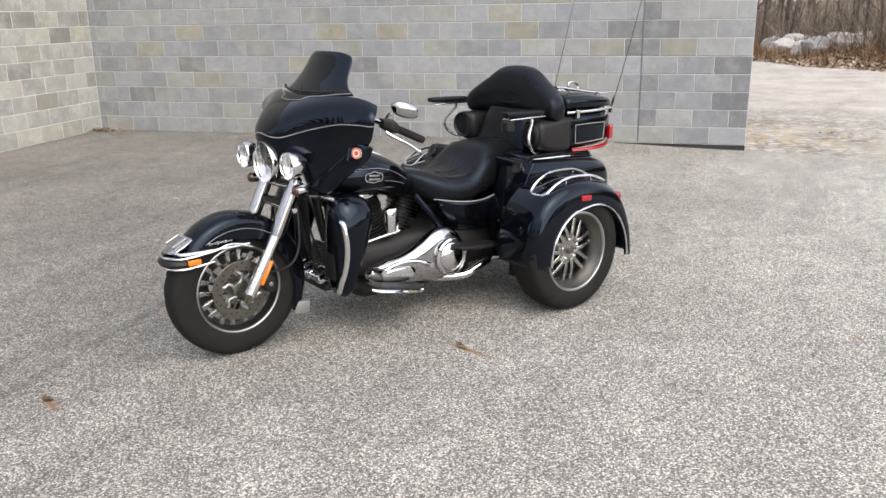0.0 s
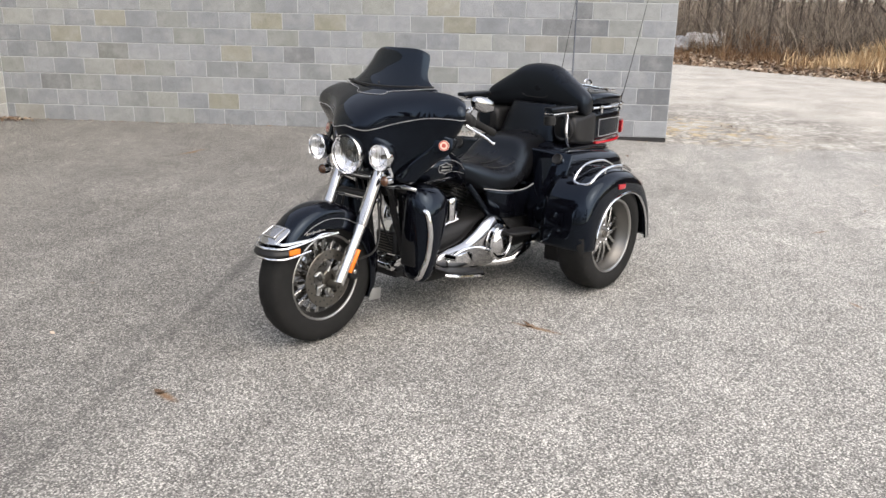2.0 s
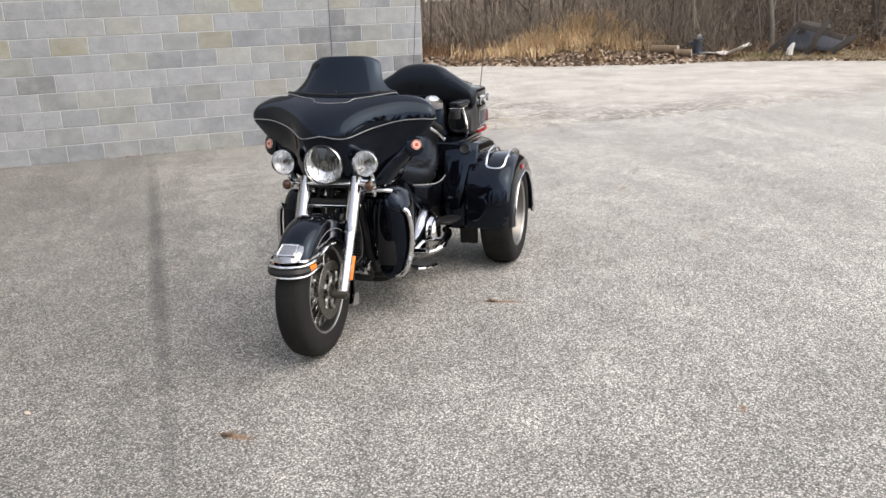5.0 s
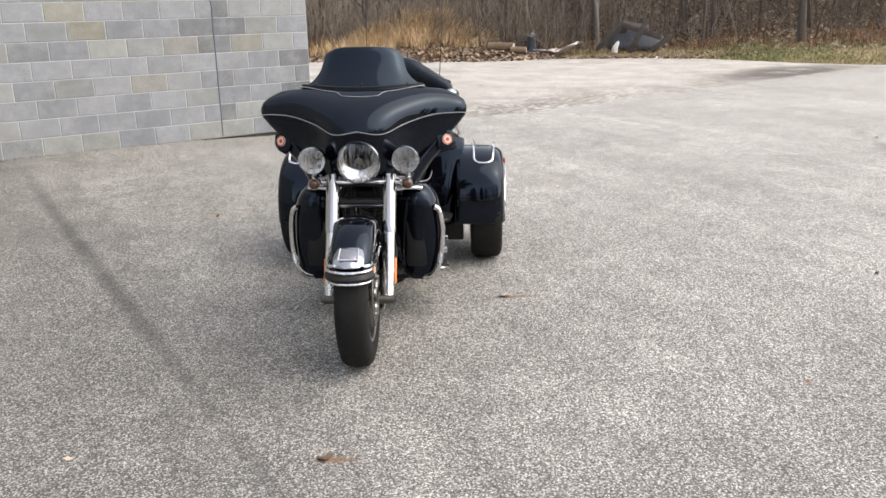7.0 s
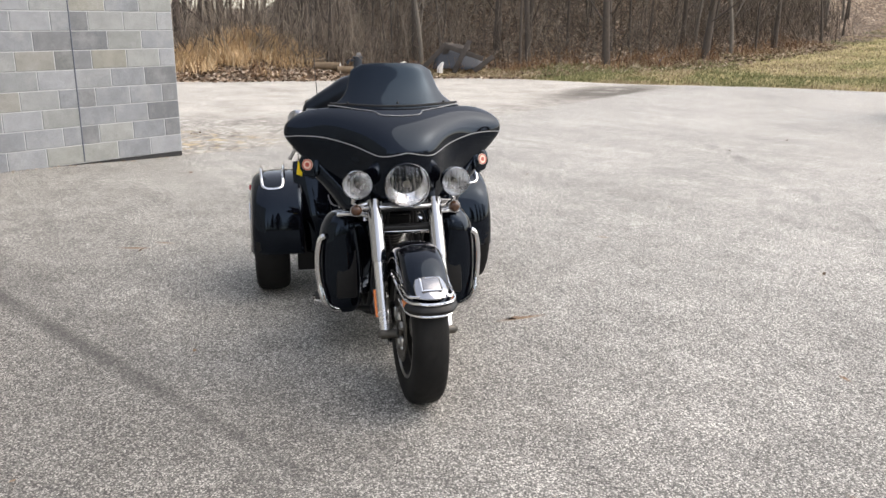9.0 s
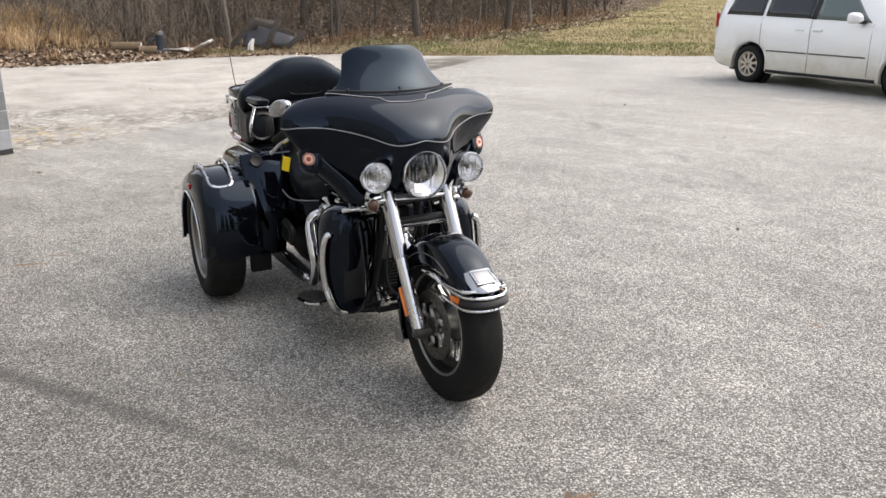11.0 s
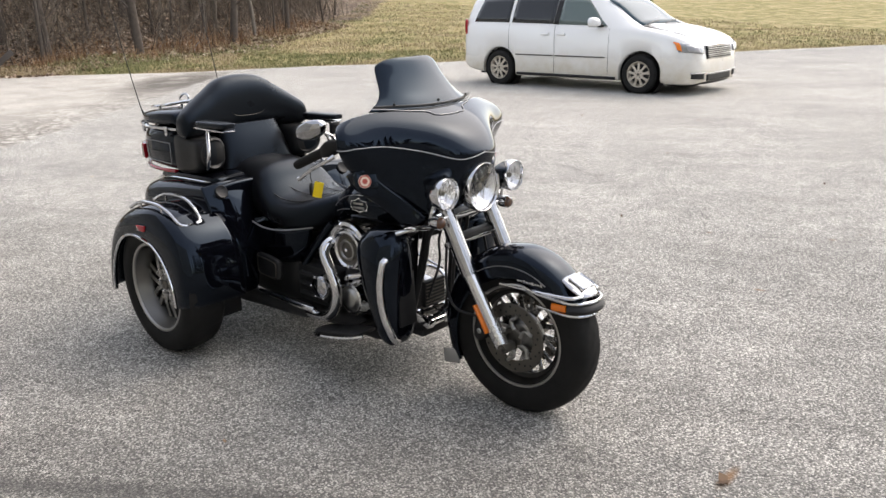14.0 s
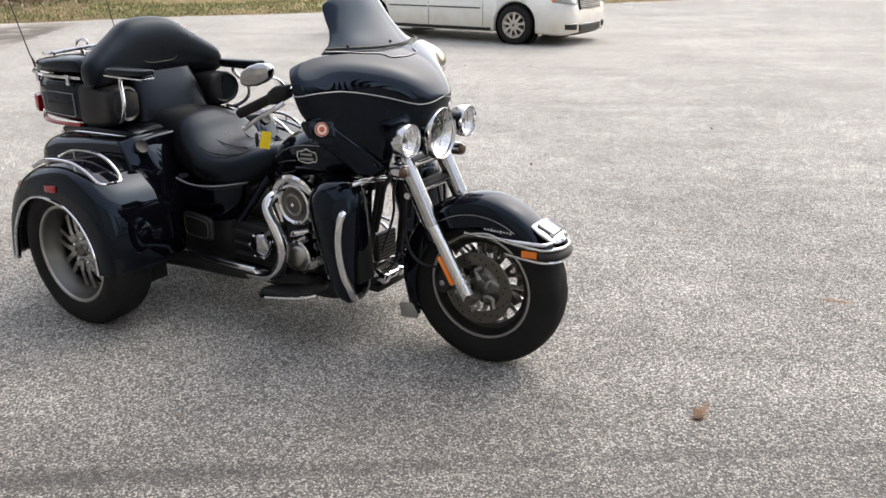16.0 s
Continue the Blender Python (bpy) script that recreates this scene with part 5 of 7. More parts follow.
for s, zz in ((1, 1.055), (-1, 1.085)):
    arm = part("armrest", body([(0.185, s * 0.335, zz + 0.008, 0.012, 0.006), (0.17, s * 0.335, zz + 0.008, 0.034, 0.014), (0.05, s * 0.335, zz + 0.003, 0.038, 0.017), (-0.07, s * 0.335, zz, 0.036, 0.016), (-0.10, s * 0.335, zz, 0.012, 0.007)], n=3.5), M_VINYL, T, "padded black armrest")
    part("armrest_plate", box((0.26, 0.07, 0.009), (0.04, s * 0.335, zz - 0.019), 0.003), M_CHROME, arm, "chrome armrest plate")
    part("armrest_post", tube([(-0.01, s * 0.335, zz - 0.02), (-0.015, s * 0.34, zz - 0.05), (0.04, s * 0.375, zz - 0.12), (0.03, s * 0.375, zz - 0.18), (-0.03, s * 0.35, zz - 0.225), (-0.08, s * 0.33, zz - 0.225)], 0.009, 10), M_CHROME, arm, "bent chrome armrest post")
    pod = part("speaker_pod", body([(-0.30, s * 0.29, 0.915, 0.075, 0.095, 6), (-0.24, s * 0.292, 0.915, 0.08, 0.10, 6), (-0.14, s * 0.295, 0.915, 0.078, 0.09, 5), (-0.07, s * 0.298, 0.925, 0.08, 0.083, 3.2), (-0.05, s * 0.298, 0.93, 0.068, 0.068, 2.4)]), M_PLASTIC, T, "black plastic speaker pod")
    m = Matrix.Translation((-0.048, s * 0.298, 0.93)) @ Matrix.Rotation(radians(-s * 14), 4, "Z")
    part("speaker_ring", lathe([(0.060, 0.0), (0.072, 0.012), (0.078, 0.004), (0.074, -0.012), (0.060, 0.0)], m, 32, "x"), M_PLASTIC, pod)
    part("speaker_grille", lathe([(0.0, 0.004), (0.04, 0.003), (0.062, 0.0)], m, 28, "x"), M_VINYL, pod, "black speaker grille cloth")
part("cup_holder", join(disc(0.036, 0.055, (0.16, 0.335, 1.00), "z"), tube([(0.10, 0.335, 1.03), (0.13, 0.335, 1.02)], 0.008, 6, 0)), M_PLASTIC, T, "black cup holder under the armrest")

# top case
case = part("top_case", body([(-0.27, 0, 0.925, 0.33, 0.105, 6), (-0.29, 0, 0.925, 0.355, 0.115, 6), (-0.45, 0, 0.922, 0.365, 0.115, 6), (-0.62, 0, 0.92, 0.345, 0.112, 5), (-0.74, 0, 0.925, 0.27, 0.10, 4), (-0.785, 0, 0.93, 0.20, 0.085, 4)], seg=48), M_PAINT, T, "black top case with chrome latches")
part("case_lid", body([(-0.275, 0, 1.075, 0.33, 0.030, 4), (-0.30, 0, 1.085, 0.355, 0.048, 4), (-0.45, 0, 1.082, 0.365, 0.05, 4), (-0.62, 0, 1.07, 0.345, 0.042, 4), (-0.74, 0, 1.058, 0.27, 0.03, 4), (-0.785, 0, 1.05, 0.20, 0.015, 4)], seg=48), M_PAINT, case, "gloss black case lid")
edge = [(-0.28, 0.35), (-0.45, 0.372), (-0.62, 0.352), (-0.735, 0.29), (-0.79, 0.20), (-0.80, 0), (-0.79, -0.20), (-0.735, -0.29), (-0.62, -0.352), (-0.45, -0.372), (-0.28, -0.35)]
part("case_trim", tube([(x, y, 1.036) for x, y in edge], 0.009, 8), M_CHROME, case, "chrome lid trim")
for s in (1, -1):
    for x, y in ((-0.35, 0.372), (-0.60, 0.362)):
        part("latch", join(box((0.022, 0.012, 0.05), (x, s * y, 1.025), 0.003), box((0.034, 0.014, 0.014), (x, s * y, 1.043), 0.003)), M_CHROME, case, "chrome latch")
    part("tail_lens", body([(-0.655, s * 0.338, 0.885, 0.012, 0.04, 4), (-0.70, s * 0.316, 0.887, 0.022, 0.044, 4), (-0.752, s * 0.272, 0.89, 0.014, 0.034, 4)], seg=16), M_RED, case, "red wrap-round tail lens")
    part("red_strip", tube([(-0.33, s * 0.352, 0.815), (-0.48, s * 0.36, 0.812), (-0.62, s * 0.340, 0.815), (-0.72, s * 0.275, 0.825)], 0.011, 6), M_RED, case, "red reflective strip")
    part("case_panel", tube([(-0.34, s * 0.368, 0.865), (-0.34, s * 0.368, 0.955), (-0.36, s * 0.369, 0.962), (-0.58, s * 0.361, 0.958), (-0.60, s * 0.356, 0.945), (-0.59, s * 0.357, 0.868), (-0.57, s * 0.361, 0.858), (-0.36, s * 0.369, 0.855), (-0.34, s * 0.368, 0.865)], 0.0025, 5, 3), M_SILVER, case, "silver panel outline")
    whip = [(-0.77, s * 0.255, 1.02), (-0.80, s * 0.262, 1.10), (-0.86, s * 0.27, 1.28), (-0.97, s * 0.28, 1.62), (-1.06, s * 0.285, 1.92)]
    ant = part("antenna", tube(whip, [0.0035, 0.003, 0.0025, 0.002, 0.0015], 6), M_PLASTIC, T, "black whip antenna")
    part("antenna_base", tube([(-0.762, s * 0.253, 0.99), (-0.775, s * 0.256, 1.04), (-0.795, s * 0.26, 1.09)], [0.011, 0.009, 0.004], 8), M_PLASTIC, ant)
rack = part("luggage_rack", tube([(-0.30, 0.24, 1.17), (-0.36, 0.235, 1.165), (-0.60, 0.22, 1.125), (-0.80, 0.19, 1.10), (-0.84, 0.12, 1.095), (-0.85, 0, 1.095), (-0.84, -0.12, 1.095), (-0.80, -0.19, 1.10), (-0.60, -0.22, 1.125), (-0.36, -0.235, 1.165), (-0.30, -0.24, 1.17)], 0.0085, 8), M_CHROME, T, "chrome luggage rack on the top case")
for x, z in ((-0.45, 1.15), (-0.58, 1.13), (-0.70, 1.112)):
    part("rack_bar", tube([(x, -0.225, z), (x, -0.1, z + 0.008), (x, 0.1, z + 0.008), (x, 0.225, z)], 0.006, 8), M_CHROME, rack)
for s in (1, -1):
    part("rack_foot", tube([(-0.42, s * 0.23, 1.155), (-0.42, s * 0.225, 1.125)], 0.008, 8, 0), M_CHROME, rack)
    part("rack_foot", tube([(-0.68, s * 0.21, 1.115), (-0.68, s * 0.205, 1.085)], 0.008, 8, 0), M_CHROME, rack)
    part("rack_loop", tube([(-0.52, s * 0.13, 1.145), (-0.52, s * 0.13, 1.175), (-0.56, s * 0.13, 1.18), (-0.60, s * 0.13, 1.16), (-0.60, s * 0.13, 1.135)], 0.006, 8), M_CHROME, rack)

# rear body and fenders
rb = part("rear_body", body([(0.13, 0, 0.56, 0.42, 0.235, 7), (0.11, 0, 0.565, 0.445, 0.25, 7), (-0.05, 0, 0.575, 0.45, 0.235, 7), (-0.30, 0, 0.58, 0.45, 0.215, 6), (-0.52, 0, 0.57, 0.44, 0.19, 6), (-0.60, 0, 0.555, 0.40, 0.15, 5)], seg=56), M_PAINT, T, "gloss black rear body with trunk")
part("trunk_lid", body([(0.05, 0, 0.800, 0.33, 0.018, 5), (-0.02, 0, 0.808, 0.36, 0.024, 5), (-0.30, 0, 0.800, 0.36, 0.024, 5), (-0.50, 0, 0.775, 0.34, 0.02, 5)], seg=32), M_PAINT, rb, "gloss black trunk lid")
part("lid_trim", tube([(0.03, 0.35, 0.795), (-0.02, 0.368, 0.80), (-0.30, 0.37, 0.79), (-0.50, 0.35, 0.765)], 0.005, 6), M_CHROME, rb, "chrome lid edge")
part("lid_trim", tube([(0.03, -0.35, 0.795), (-0.02, -0.368, 0.80), (-0.30, -0.37, 0.79), (-0.50, -0.35, 0.765)], 0.005, 6), M_CHROME, rb, "chrome lid edge")
OUT = [(x - 0.02, z) for x, z in ((0.335, 0.30), (0.335, 0.42), (0.315, 0.525), (0.265, 0.615), (0.165, 0.688), (0.03, 0.726), (-0.11, 0.724), (-0.26, 0.685), (-0.375, 0.60), (-0.442, 0.475), (-0.47, 0.355), (-0.48, 0.245))]
ARCH = [(x - 0.02, z) for x, z in ((0.215, 0.29), (0.202, 0.385), (0.168, 0.458), (0.115, 0.52), (0.045, 0.562), (-0.045, 0.580), (-0.12, 0.585), (-0.20, 0.567), (-0.275, 0.52), (-0.335, 0.445), (-0.375, 0.355), (-0.395, 0.245))]
for s in (1, -1):
    wheel(T, "rear_wheel", (-0.03, s * 0.607, 0.332), 0.336, 0.205, 0.214, 0.024, s, 7, "satin cast rear wheel", broad=1.15)
    rows = []
    for (ox, oz), (ax, az) in zip(OUT, ARCH):
        d = Vector((ox - ax, oz - az)).normalized()
        rows.append([(ox, s * 0.42, oz), (ox, s * 0.56, oz), (ox - d.x * 0.008, s * 0.645, oz - d.y * 0.008), (ox - d.x * 0.035, s * 0.698, oz - d.y * 0.035), (ox + (ax - ox) * 0.55, s * 0.718, oz + (az - oz) * 0.55), (ax, s * 0.722, az), (ax - d.x * 0.006, s * 0.708, az - d.y * 0.006)])
    fe = solid(part("rear_fender", sheet(rows, 4, 4), M_PAINT, T, "wide gloss black rear fender"), 0.006)
    part("fender_lip", tube([(x, s * 0.725, z) for x, z in ARCH], 0.0065, 8, 4), M_CHROME, fe, "chrome wheel arch lip")
    part("side_reflector", box((0.075, 0.012, 0.03), (-0.06, s * 0.722, 0.632), 0.004, Matrix.Rotation(radians(-4), 4, "Y")), M_RED, fe, "red side reflector")
    tl = part("tail_lamp", tube([(-0.30, s * 0.64, 0.585), (-0.34, s * 0.64, 0.583), (-0.405, s * 0.64, 0.578), (-0.42, s * 0.64, 0.576)], [0.02, 0.028, 0.028, 0.012], 16, 3), M_RED, T, "red bullet tail lamp")
    loop = [(-0.27, s * 0.655, 0.69), (-0.16, s * 0.655, 0.733), (0.0, s * 0.655, 0.742), (0.10, s * 0.65, 0.715), (0.165, s * 0.64, 0.672), (0.18, s * 0.59, 0.66), (0.168, s * 0.535, 0.672), (0.10, s * 0.525, 0.724), (0.0, s * 0.52, 0.752), (-0.16, s * 0.52, 0.747), (-0.27, s * 0.525, 0.705)]
    part("fender_rail", tube(loop, 0.0085, 8, 5), M_CHROME, fe, "chrome fender rail")
    for x, y, z in ((-0.16, 0.655, 0.72), (0.03, 0.653, 0.72), (-0.16, 0.52, 0.735)):
        part("rail_foot", tube([(x, s * y, z + 0.015), (x, s * y, z - 0.03)], 0.006, 6, 0), M_CHROME, fe)
    part("inner_guard", box((0.03, 0.12, 0.30), (0.14, s * 0.40, 0.30), 0.01), M_PLASTIC, T, "black inner mud guard")
for s in (1, -1):
    face = [[(0.085, s * 0.24, 0.812), (0.095, s * 0.36, 0.815), (0.075, s * 0.462, 0.80)], [(0.128, s * 0.245, 0.752), (0.135, s * 0.36, 0.752), (0.115, s * 0.466, 0.742)], [(0.185, s * 0.252, 0.63), (0.19, s * 0.36, 0.63), (0.165, s * 0.455, 0.62)], [(0.235, s * 0.26, 0.51), (0.235, s * 0.355, 0.51), (0.205, s * 0.435, 0.505)], [(0.235, s * 0.265, 0.43), (0.225, s * 0.35, 0.43), (0.19, s * 0.415, 0.43)], [(0.19, s * 0.265, 0.27), (0.18, s * 0.34, 0.26), (0.15, s * 0.40, 0.27)]]
    fp = solid(part("front_panel", sheet(face, 6, 5), M_PAINT, rb, "sloping gloss black body front"), 0.012, 0.0)
    m = Matrix.Translation((0.128, s * 0.385, 0.772)) @ Matrix.Rotation(radians(-28), 4, "Y")
    part("latch_recess", lathe([(0.0, 0.010), (0.020, 0.010), (0.030, 0.014), (0.034, 0.010), (0.034, 0.0)], m, 24, "x"), M_PLASTIC, rb, "round black recess")
part("axle", tube([(-0.012, -0.54, 0.322), (-0.012, 0.54, 0.322)], 0.04, 14, 0), M_BLACKMETAL, T)
part("differential", body([(-0.12, 0, 0.32, 0.05, 0.05), (-0.06, 0, 0.32, 0.11, 0.11), (0.06, 0, 0.32, 0.11, 0.11), (0.12, 0, 0.32, 0.05, 0.05)], n=2.4), M_BLACKMETAL, T)

# side panels, engine, exhaust, boards, guards
for s in (1, -1):
    pan = [[(0.53, s * 0.155, 0.615), (0.42, s * 0.235, 0.595), (0.28, s * 0.255, 0.590), (0.15, s * 0.26, 0.625), (0.09, s * 0.262, 0.665)], [(0.50, s * 0.15, 0.52), (0.42, s * 0.215, 0.50), (0.30, s * 0.245, 0.50), (0.18, s * 0.255, 0.52), (0.11, s * 0.26, 0.54)], [(0.46, s * 0.15, 0.44), (0.40, s * 0.19, 0.425), (0.30, s * 0.22, 0.42), (0.20, s * 0.245, 0.42), (0.13, s * 0.255, 0.42)]]
    p = solid(part("side_cover", sheet(pan, 4, 4), M_PAINT, T, "gloss black side cover"), 0.012)
    part("cover_trim", tube([(0.545, s * 0.165, 0.622), (0.42, s * 0.242, 0.603), (0.28, s * 0.262, 0.598), (0.16, s * 0.267, 0.630), (0.10, s * 0.268, 0.672), (0.12, s * 0.268, 0.60), (0.145, s * 0.264, 0.50), (0.155, s * 0.262, 0.42)], 0.0035, 6, 5), M_SILVER, p, "silver edge trim")
    part("frame_tube", tube([(0.66, s * 0.14, 0.66), (0.58, s * 0.17, 0.55), (0.50, s * 0.19, 0.44)], 0.02, 10), M_PAINT, T, "gloss black frame tube")
    part("frame_rail", tube([(1.22, s * 0.07, 0.76), (1.20, s * 0.10, 0.55), (1.13, s * 0.13, 0.27), (1.0, s * 0.14, 0.225), (0.5, s * 0.14, 0.225), (0.2, s * 0.15, 0.26), (0.05, s * 0.15, 0.30)], 0.017, 10), M_BLACKMETAL, T)
    lf = body([(0.262, 1.222, s * 0.275, 0.022, 0.055, 2.6), (0.30, 1.212, s * 0.272, 0.045, 0.085, 2.8), (0.42, 1.192, s * 0.272, 0.072, 0.102, 2.8), (0.54, 1.168, s * 0.272, 0.100, 0.106, 2.6), (0.64, 1.15, s * 0.27, 0.118, 0.102, 2.4), (0.70, 1.148, s * 0.262, 0.108, 0.088, 2.3), (0.738, 1.155, s * 0.252, 0.075, 0.062, 2.2), (0.752, 1.16, s * 0.245, 0.035, 0.03, 2.0)], along="z", seg=32, steps=7)
    leg = part("lower_fairing", lf, M_PAINT, T, "gloss black lower leg fairing")
    part("vent_panel", box((0.03, 0.10, 0.24), (1.252, s * 0.255, 0.46), 0.01, Matrix.Rotation(radians(-4), 4, "Y")), M_PLASTIC, leg, "matt black vent panel")
    inner = [[(1.262, s * 0.262, 0.70), (1.235, s * 0.19, 0.705), (1.205, s * 0.115, 0.70)], [(1.262, s * 0.262, 0.52), (1.225, s * 0.19, 0.52), (1.195, s * 0.125, 0.52)], [(1.250, s * 0.262, 0.33), (1.205, s * 0.19, 0.33), (1.16, s * 0.135, 0.335)]]
    solid(part("inner_panel", sheet(inner, 5, 5), M_PAINT, leg, "gloss black inner panel"), 0.008)
    part("glove_seam", tube([(1.07, s * 0.352, 0.60), (1.15, s * 0.374, 0.598), (1.235, s * 0.352, 0.60)], 0.0022, 5, 4), M_PLASTIC, leg)
    bar = part("highway_bar", tube([(1.243, s * 0.350, 0.646), (1.242, s * 0.372, 0.625), (1.238, s * 0.386, 0.53), (1.248, s * 0.380, 0.42), (1.270, s * 0.364, 0.340), (1.258, s * 0.325, 0.290), (1.215, s * 0.26, 0.268), (1.185, s * 0.215, 0.262)], 0.0155, 12), M_CHROME, T, "chrome highway crash bar")
    part("lower_bar", tube([(1.185, s * 0.22, 0.262), (1.17, s * 0.16, 0.252), (1.16, s * 0.08, 0.245), (1.16, 0, 0.244)], 0.013, 10), M_BLACKMETAL, bar)
    part("upper_bar", tube([(1.235, s * 0.285, 0.742), (1.255, s * 0.25, 0.750), (1.27, s * 0.20, 0.752), (1.278, s * 0.13, 0.742)], 0.012, 12), M_CHROME, bar)
    bd = part("floorboard", body([(1.085, s * 0.325, 0.283, 0.035, 0.007, 3), (1.06, s * 0.325, 0.277, 0.06, 0.009, 3.5), (0.93, s * 0.325, 0.25, 0.068, 0.009, 4), (0.80, s * 0.325, 0.224, 0.06, 0.009, 3), (0.765, s * 0.325, 0.218, 0.03, 0.007, 3)], seg=20), M_PLASTIC, T, "black rubber-topped floorboard")
    part("board_edge", tube([(1.09, s * 0.36, 0.272), (1.03, s * 0.392, 0.258), (0.90, s * 0.396, 0.232), (0.80, s * 0.385, 0.212), (0.765, s * 0.35, 0.206)], 0.010, 8), M_CHROME, bd, "chrome board edge")
    part("board_arm", tube([(0.95, s * 0.30, 0.245), (0.94, s * 0.16, 0.25)], 0.013, 8, 0), M_BLACKMETAL, bd)
part("passenger_board", body([(0.54, 0.31, 0.385, 0.04, 0.010, 4), (0.50, 0.33, 0.382, 0.06, 0.012, 4), (0.33, 0.34, 0.368, 0.06, 0.012, 4), (0.27, 0.34, 0.362, 0.04, 0.009, 3)], seg=18), M_PLASTIC, T, "black passenger footboard folded down")
pb = body([(0.24, -0.275, 0.42, 0.010, 0.03, 4), (0.265, -0.28, 0.418, 0.016, 0.055, 4), (0.40, -0.285, 0.412, 0.016, 0.055, 4), (0.435, -0.28, 0.41, 0.010, 0.03, 4)], seg=18)
pbo = part("passenger_board", pb, M_PLASTIC, T, "black passenger footboard folded up")
part("board_frame", tube([(0.265, -0.299, 0.385), (0.262, -0.299, 0.445), (0.28, -0.30, 0.458), (0.39, -0.304, 0.452), (0.415, -0.303, 0.435), (0.41, -0.303, 0.385), (0.39, -0.304, 0.372), (0.285, -0.30, 0.372), (0.265, -0.299, 0.385)], 0.003, 5, 4), M_STEEL, pbo)

eng = part("engine", body([(1.02, 0, 0.34, 0.10, 0.08, 4), (0.96, 0, 0.34, 0.14, 0.105, 4), (0.78, 0, 0.345, 0.16, 0.115, 4), (0.60, 0, 0.345, 0.16, 0.12, 4), (0.45, 0, 0.35, 0.15, 0.115, 4), (0.40, 0, 0.35, 0.12, 0.09, 4)], seg=28), M_BLACKMETAL, T, "black air-cooled V-twin engine")
for lo, hi in (((0.825, 0, 0.43), (0.925, 0, 0.665)), ((0.715, 0, 0.43), (0.615, 0, 0.655))):
    a, b = Vector(lo), Vector(hi)
    m = Matrix.Translation(a) @ Vector((0, 0, 1)).rotation_difference(b - a).to_matrix().to_4x4()
    prof, n = [], 13
    for k in range(n):
        z = (b - a).length * k / n
        prof += [(0.062, z), (0.062, z + 0.006), (0.088 if k < 8 else 0.095, z + 0.0075), (0.088 if k < 8 else 0.095, z + 0.0105), (0.062, z + 0.012)]
    cyl = part("cylinder", lathe(prof, m, 28, "z"), M_BLACKMETAL, eng, "finned black cylinder")
    fins = [(0.0885 if k < 8 else 0.0955, (b - a).length * k / n + 0.009) for k in range(n)]
    for r, z in fins:
        part("fin_edge", lathe([(r - 0.001, z - 0.0013), (r + 0.0006, z), (r - 0.001, z + 0.0013)], m, 28, "z"), M_ALU, cyl, "bright fin edge")
    rk = box((0.15, 0.19, 0.055), (0, 0, (b - a).length + 0.025), 0.016)
    rk.transform(m)
    part("rocker_cover", rk, M_CHROME, eng, "chrome rocker cover")
    for s in (1, -1):
        part("pushrod_tube", tube([a + Vector((0.0, -0.115, -0.04)), b + Vector((0.01 * s, -0.095, -0.02))], 0.011, 8, 0), M_CHROME, eng)
pr = part("primary_cover", body([(1.03, 0.22, 0.295, 0.02, 0.02), (1.0, 0.22, 0.295, 0.035, 0.045), (0.92, 0.22, 0.292, 0.045, 0.064), (0.80, 0.22, 0.295, 0.05, 0.08), (0.70, 0.22, 0.308, 0.053, 0.105), (0.62, 0.22, 0.324, 0.056, 0.134), (0.55, 0.22, 0.332, 0.057, 0.145), (0.48, 0.22, 0.33, 0.055, 0.132), (0.43, 0.22, 0.325, 0.045, 0.09), (0.41, 0.22, 0.322, 0.02, 0.04)], n=2.8, seg=32), M_COVER, T, "polished chrome primary cover")
part("derby_cover", lathe([(0.0, 0.318), (0.03, 0.316), (0.06, 0.308), (0.078, 0.298), (0.082, 0.290), (0.088, 0.290), (0.092, 0.298), (0.104, 0.294), (0.110, 0.262)], Matrix.Translation((0.525, 0, 0.322)), 40), M_CHROME, pr, "round chrome derby cover")
for k in range(5):
    a = 2 * math.pi * k / 5 + 0.5
    part("cover_bolt", disc(0.007, 0.008, (0.525 + 0.098 * math.cos(a), 0.297, 0.322 + 0.098 * math.sin(a)), seg=10), M_STEEL, pr)
insp = body([(0.965, 0.262, 0.285, 0.008, 0.014), (0.94, 0.264, 0.287, 0.012, 0.03), (0.86, 0.268, 0.285, 0.013, 0.038), (0.79, 0.268, 0.283, 0.012, 0.034), (0.76, 0.266, 0.28, 0.008, 0.014)], n=3.4)
part("chain_cover", insp, M_CHROME, pr, "chrome inspection cover")
part("shift_lever", join(tube([(0.99, 0.30, 0.33), (0.90, 0.325, 0.365), (0.80, 0.335, 0.36), (0.74, 0.345, 0.34)], 0.010, 8), tube([(0.735, 0.32, 0.338), (0.735, 0.39, 0.338)], 0.014, 10, 0), tube([(1.04, 0.32, 0.355), (1.04, 0.40, 0.36)], 0.016, 10, 0)), M_CHROME, T, "chrome heel-toe shift lever")
part("shift_rod", tube([(1.08, 0.16, 0.45), (0.80, 0.19, 0.495)], 0.006, 8, 0), M_CHROME, T, "chrome shift rod")
part("horn_cover", box((0.078, 0.06, 0.15), (0.835, 0.165, 0.55), 0.024), M_CHROME, T, "chrome horn cover")
air = Matrix.Translation((0.905, 0, 0.603))
ac = part("air_cleaner", lathe([(0.070, -0.262), (0.078, -0.270), (0.086, -0.266), (0.092, -0.25), (0.094, -0.20), (0.0, -0.19)], air, 40), M_CHROME, T, "round chrome air cleaner")
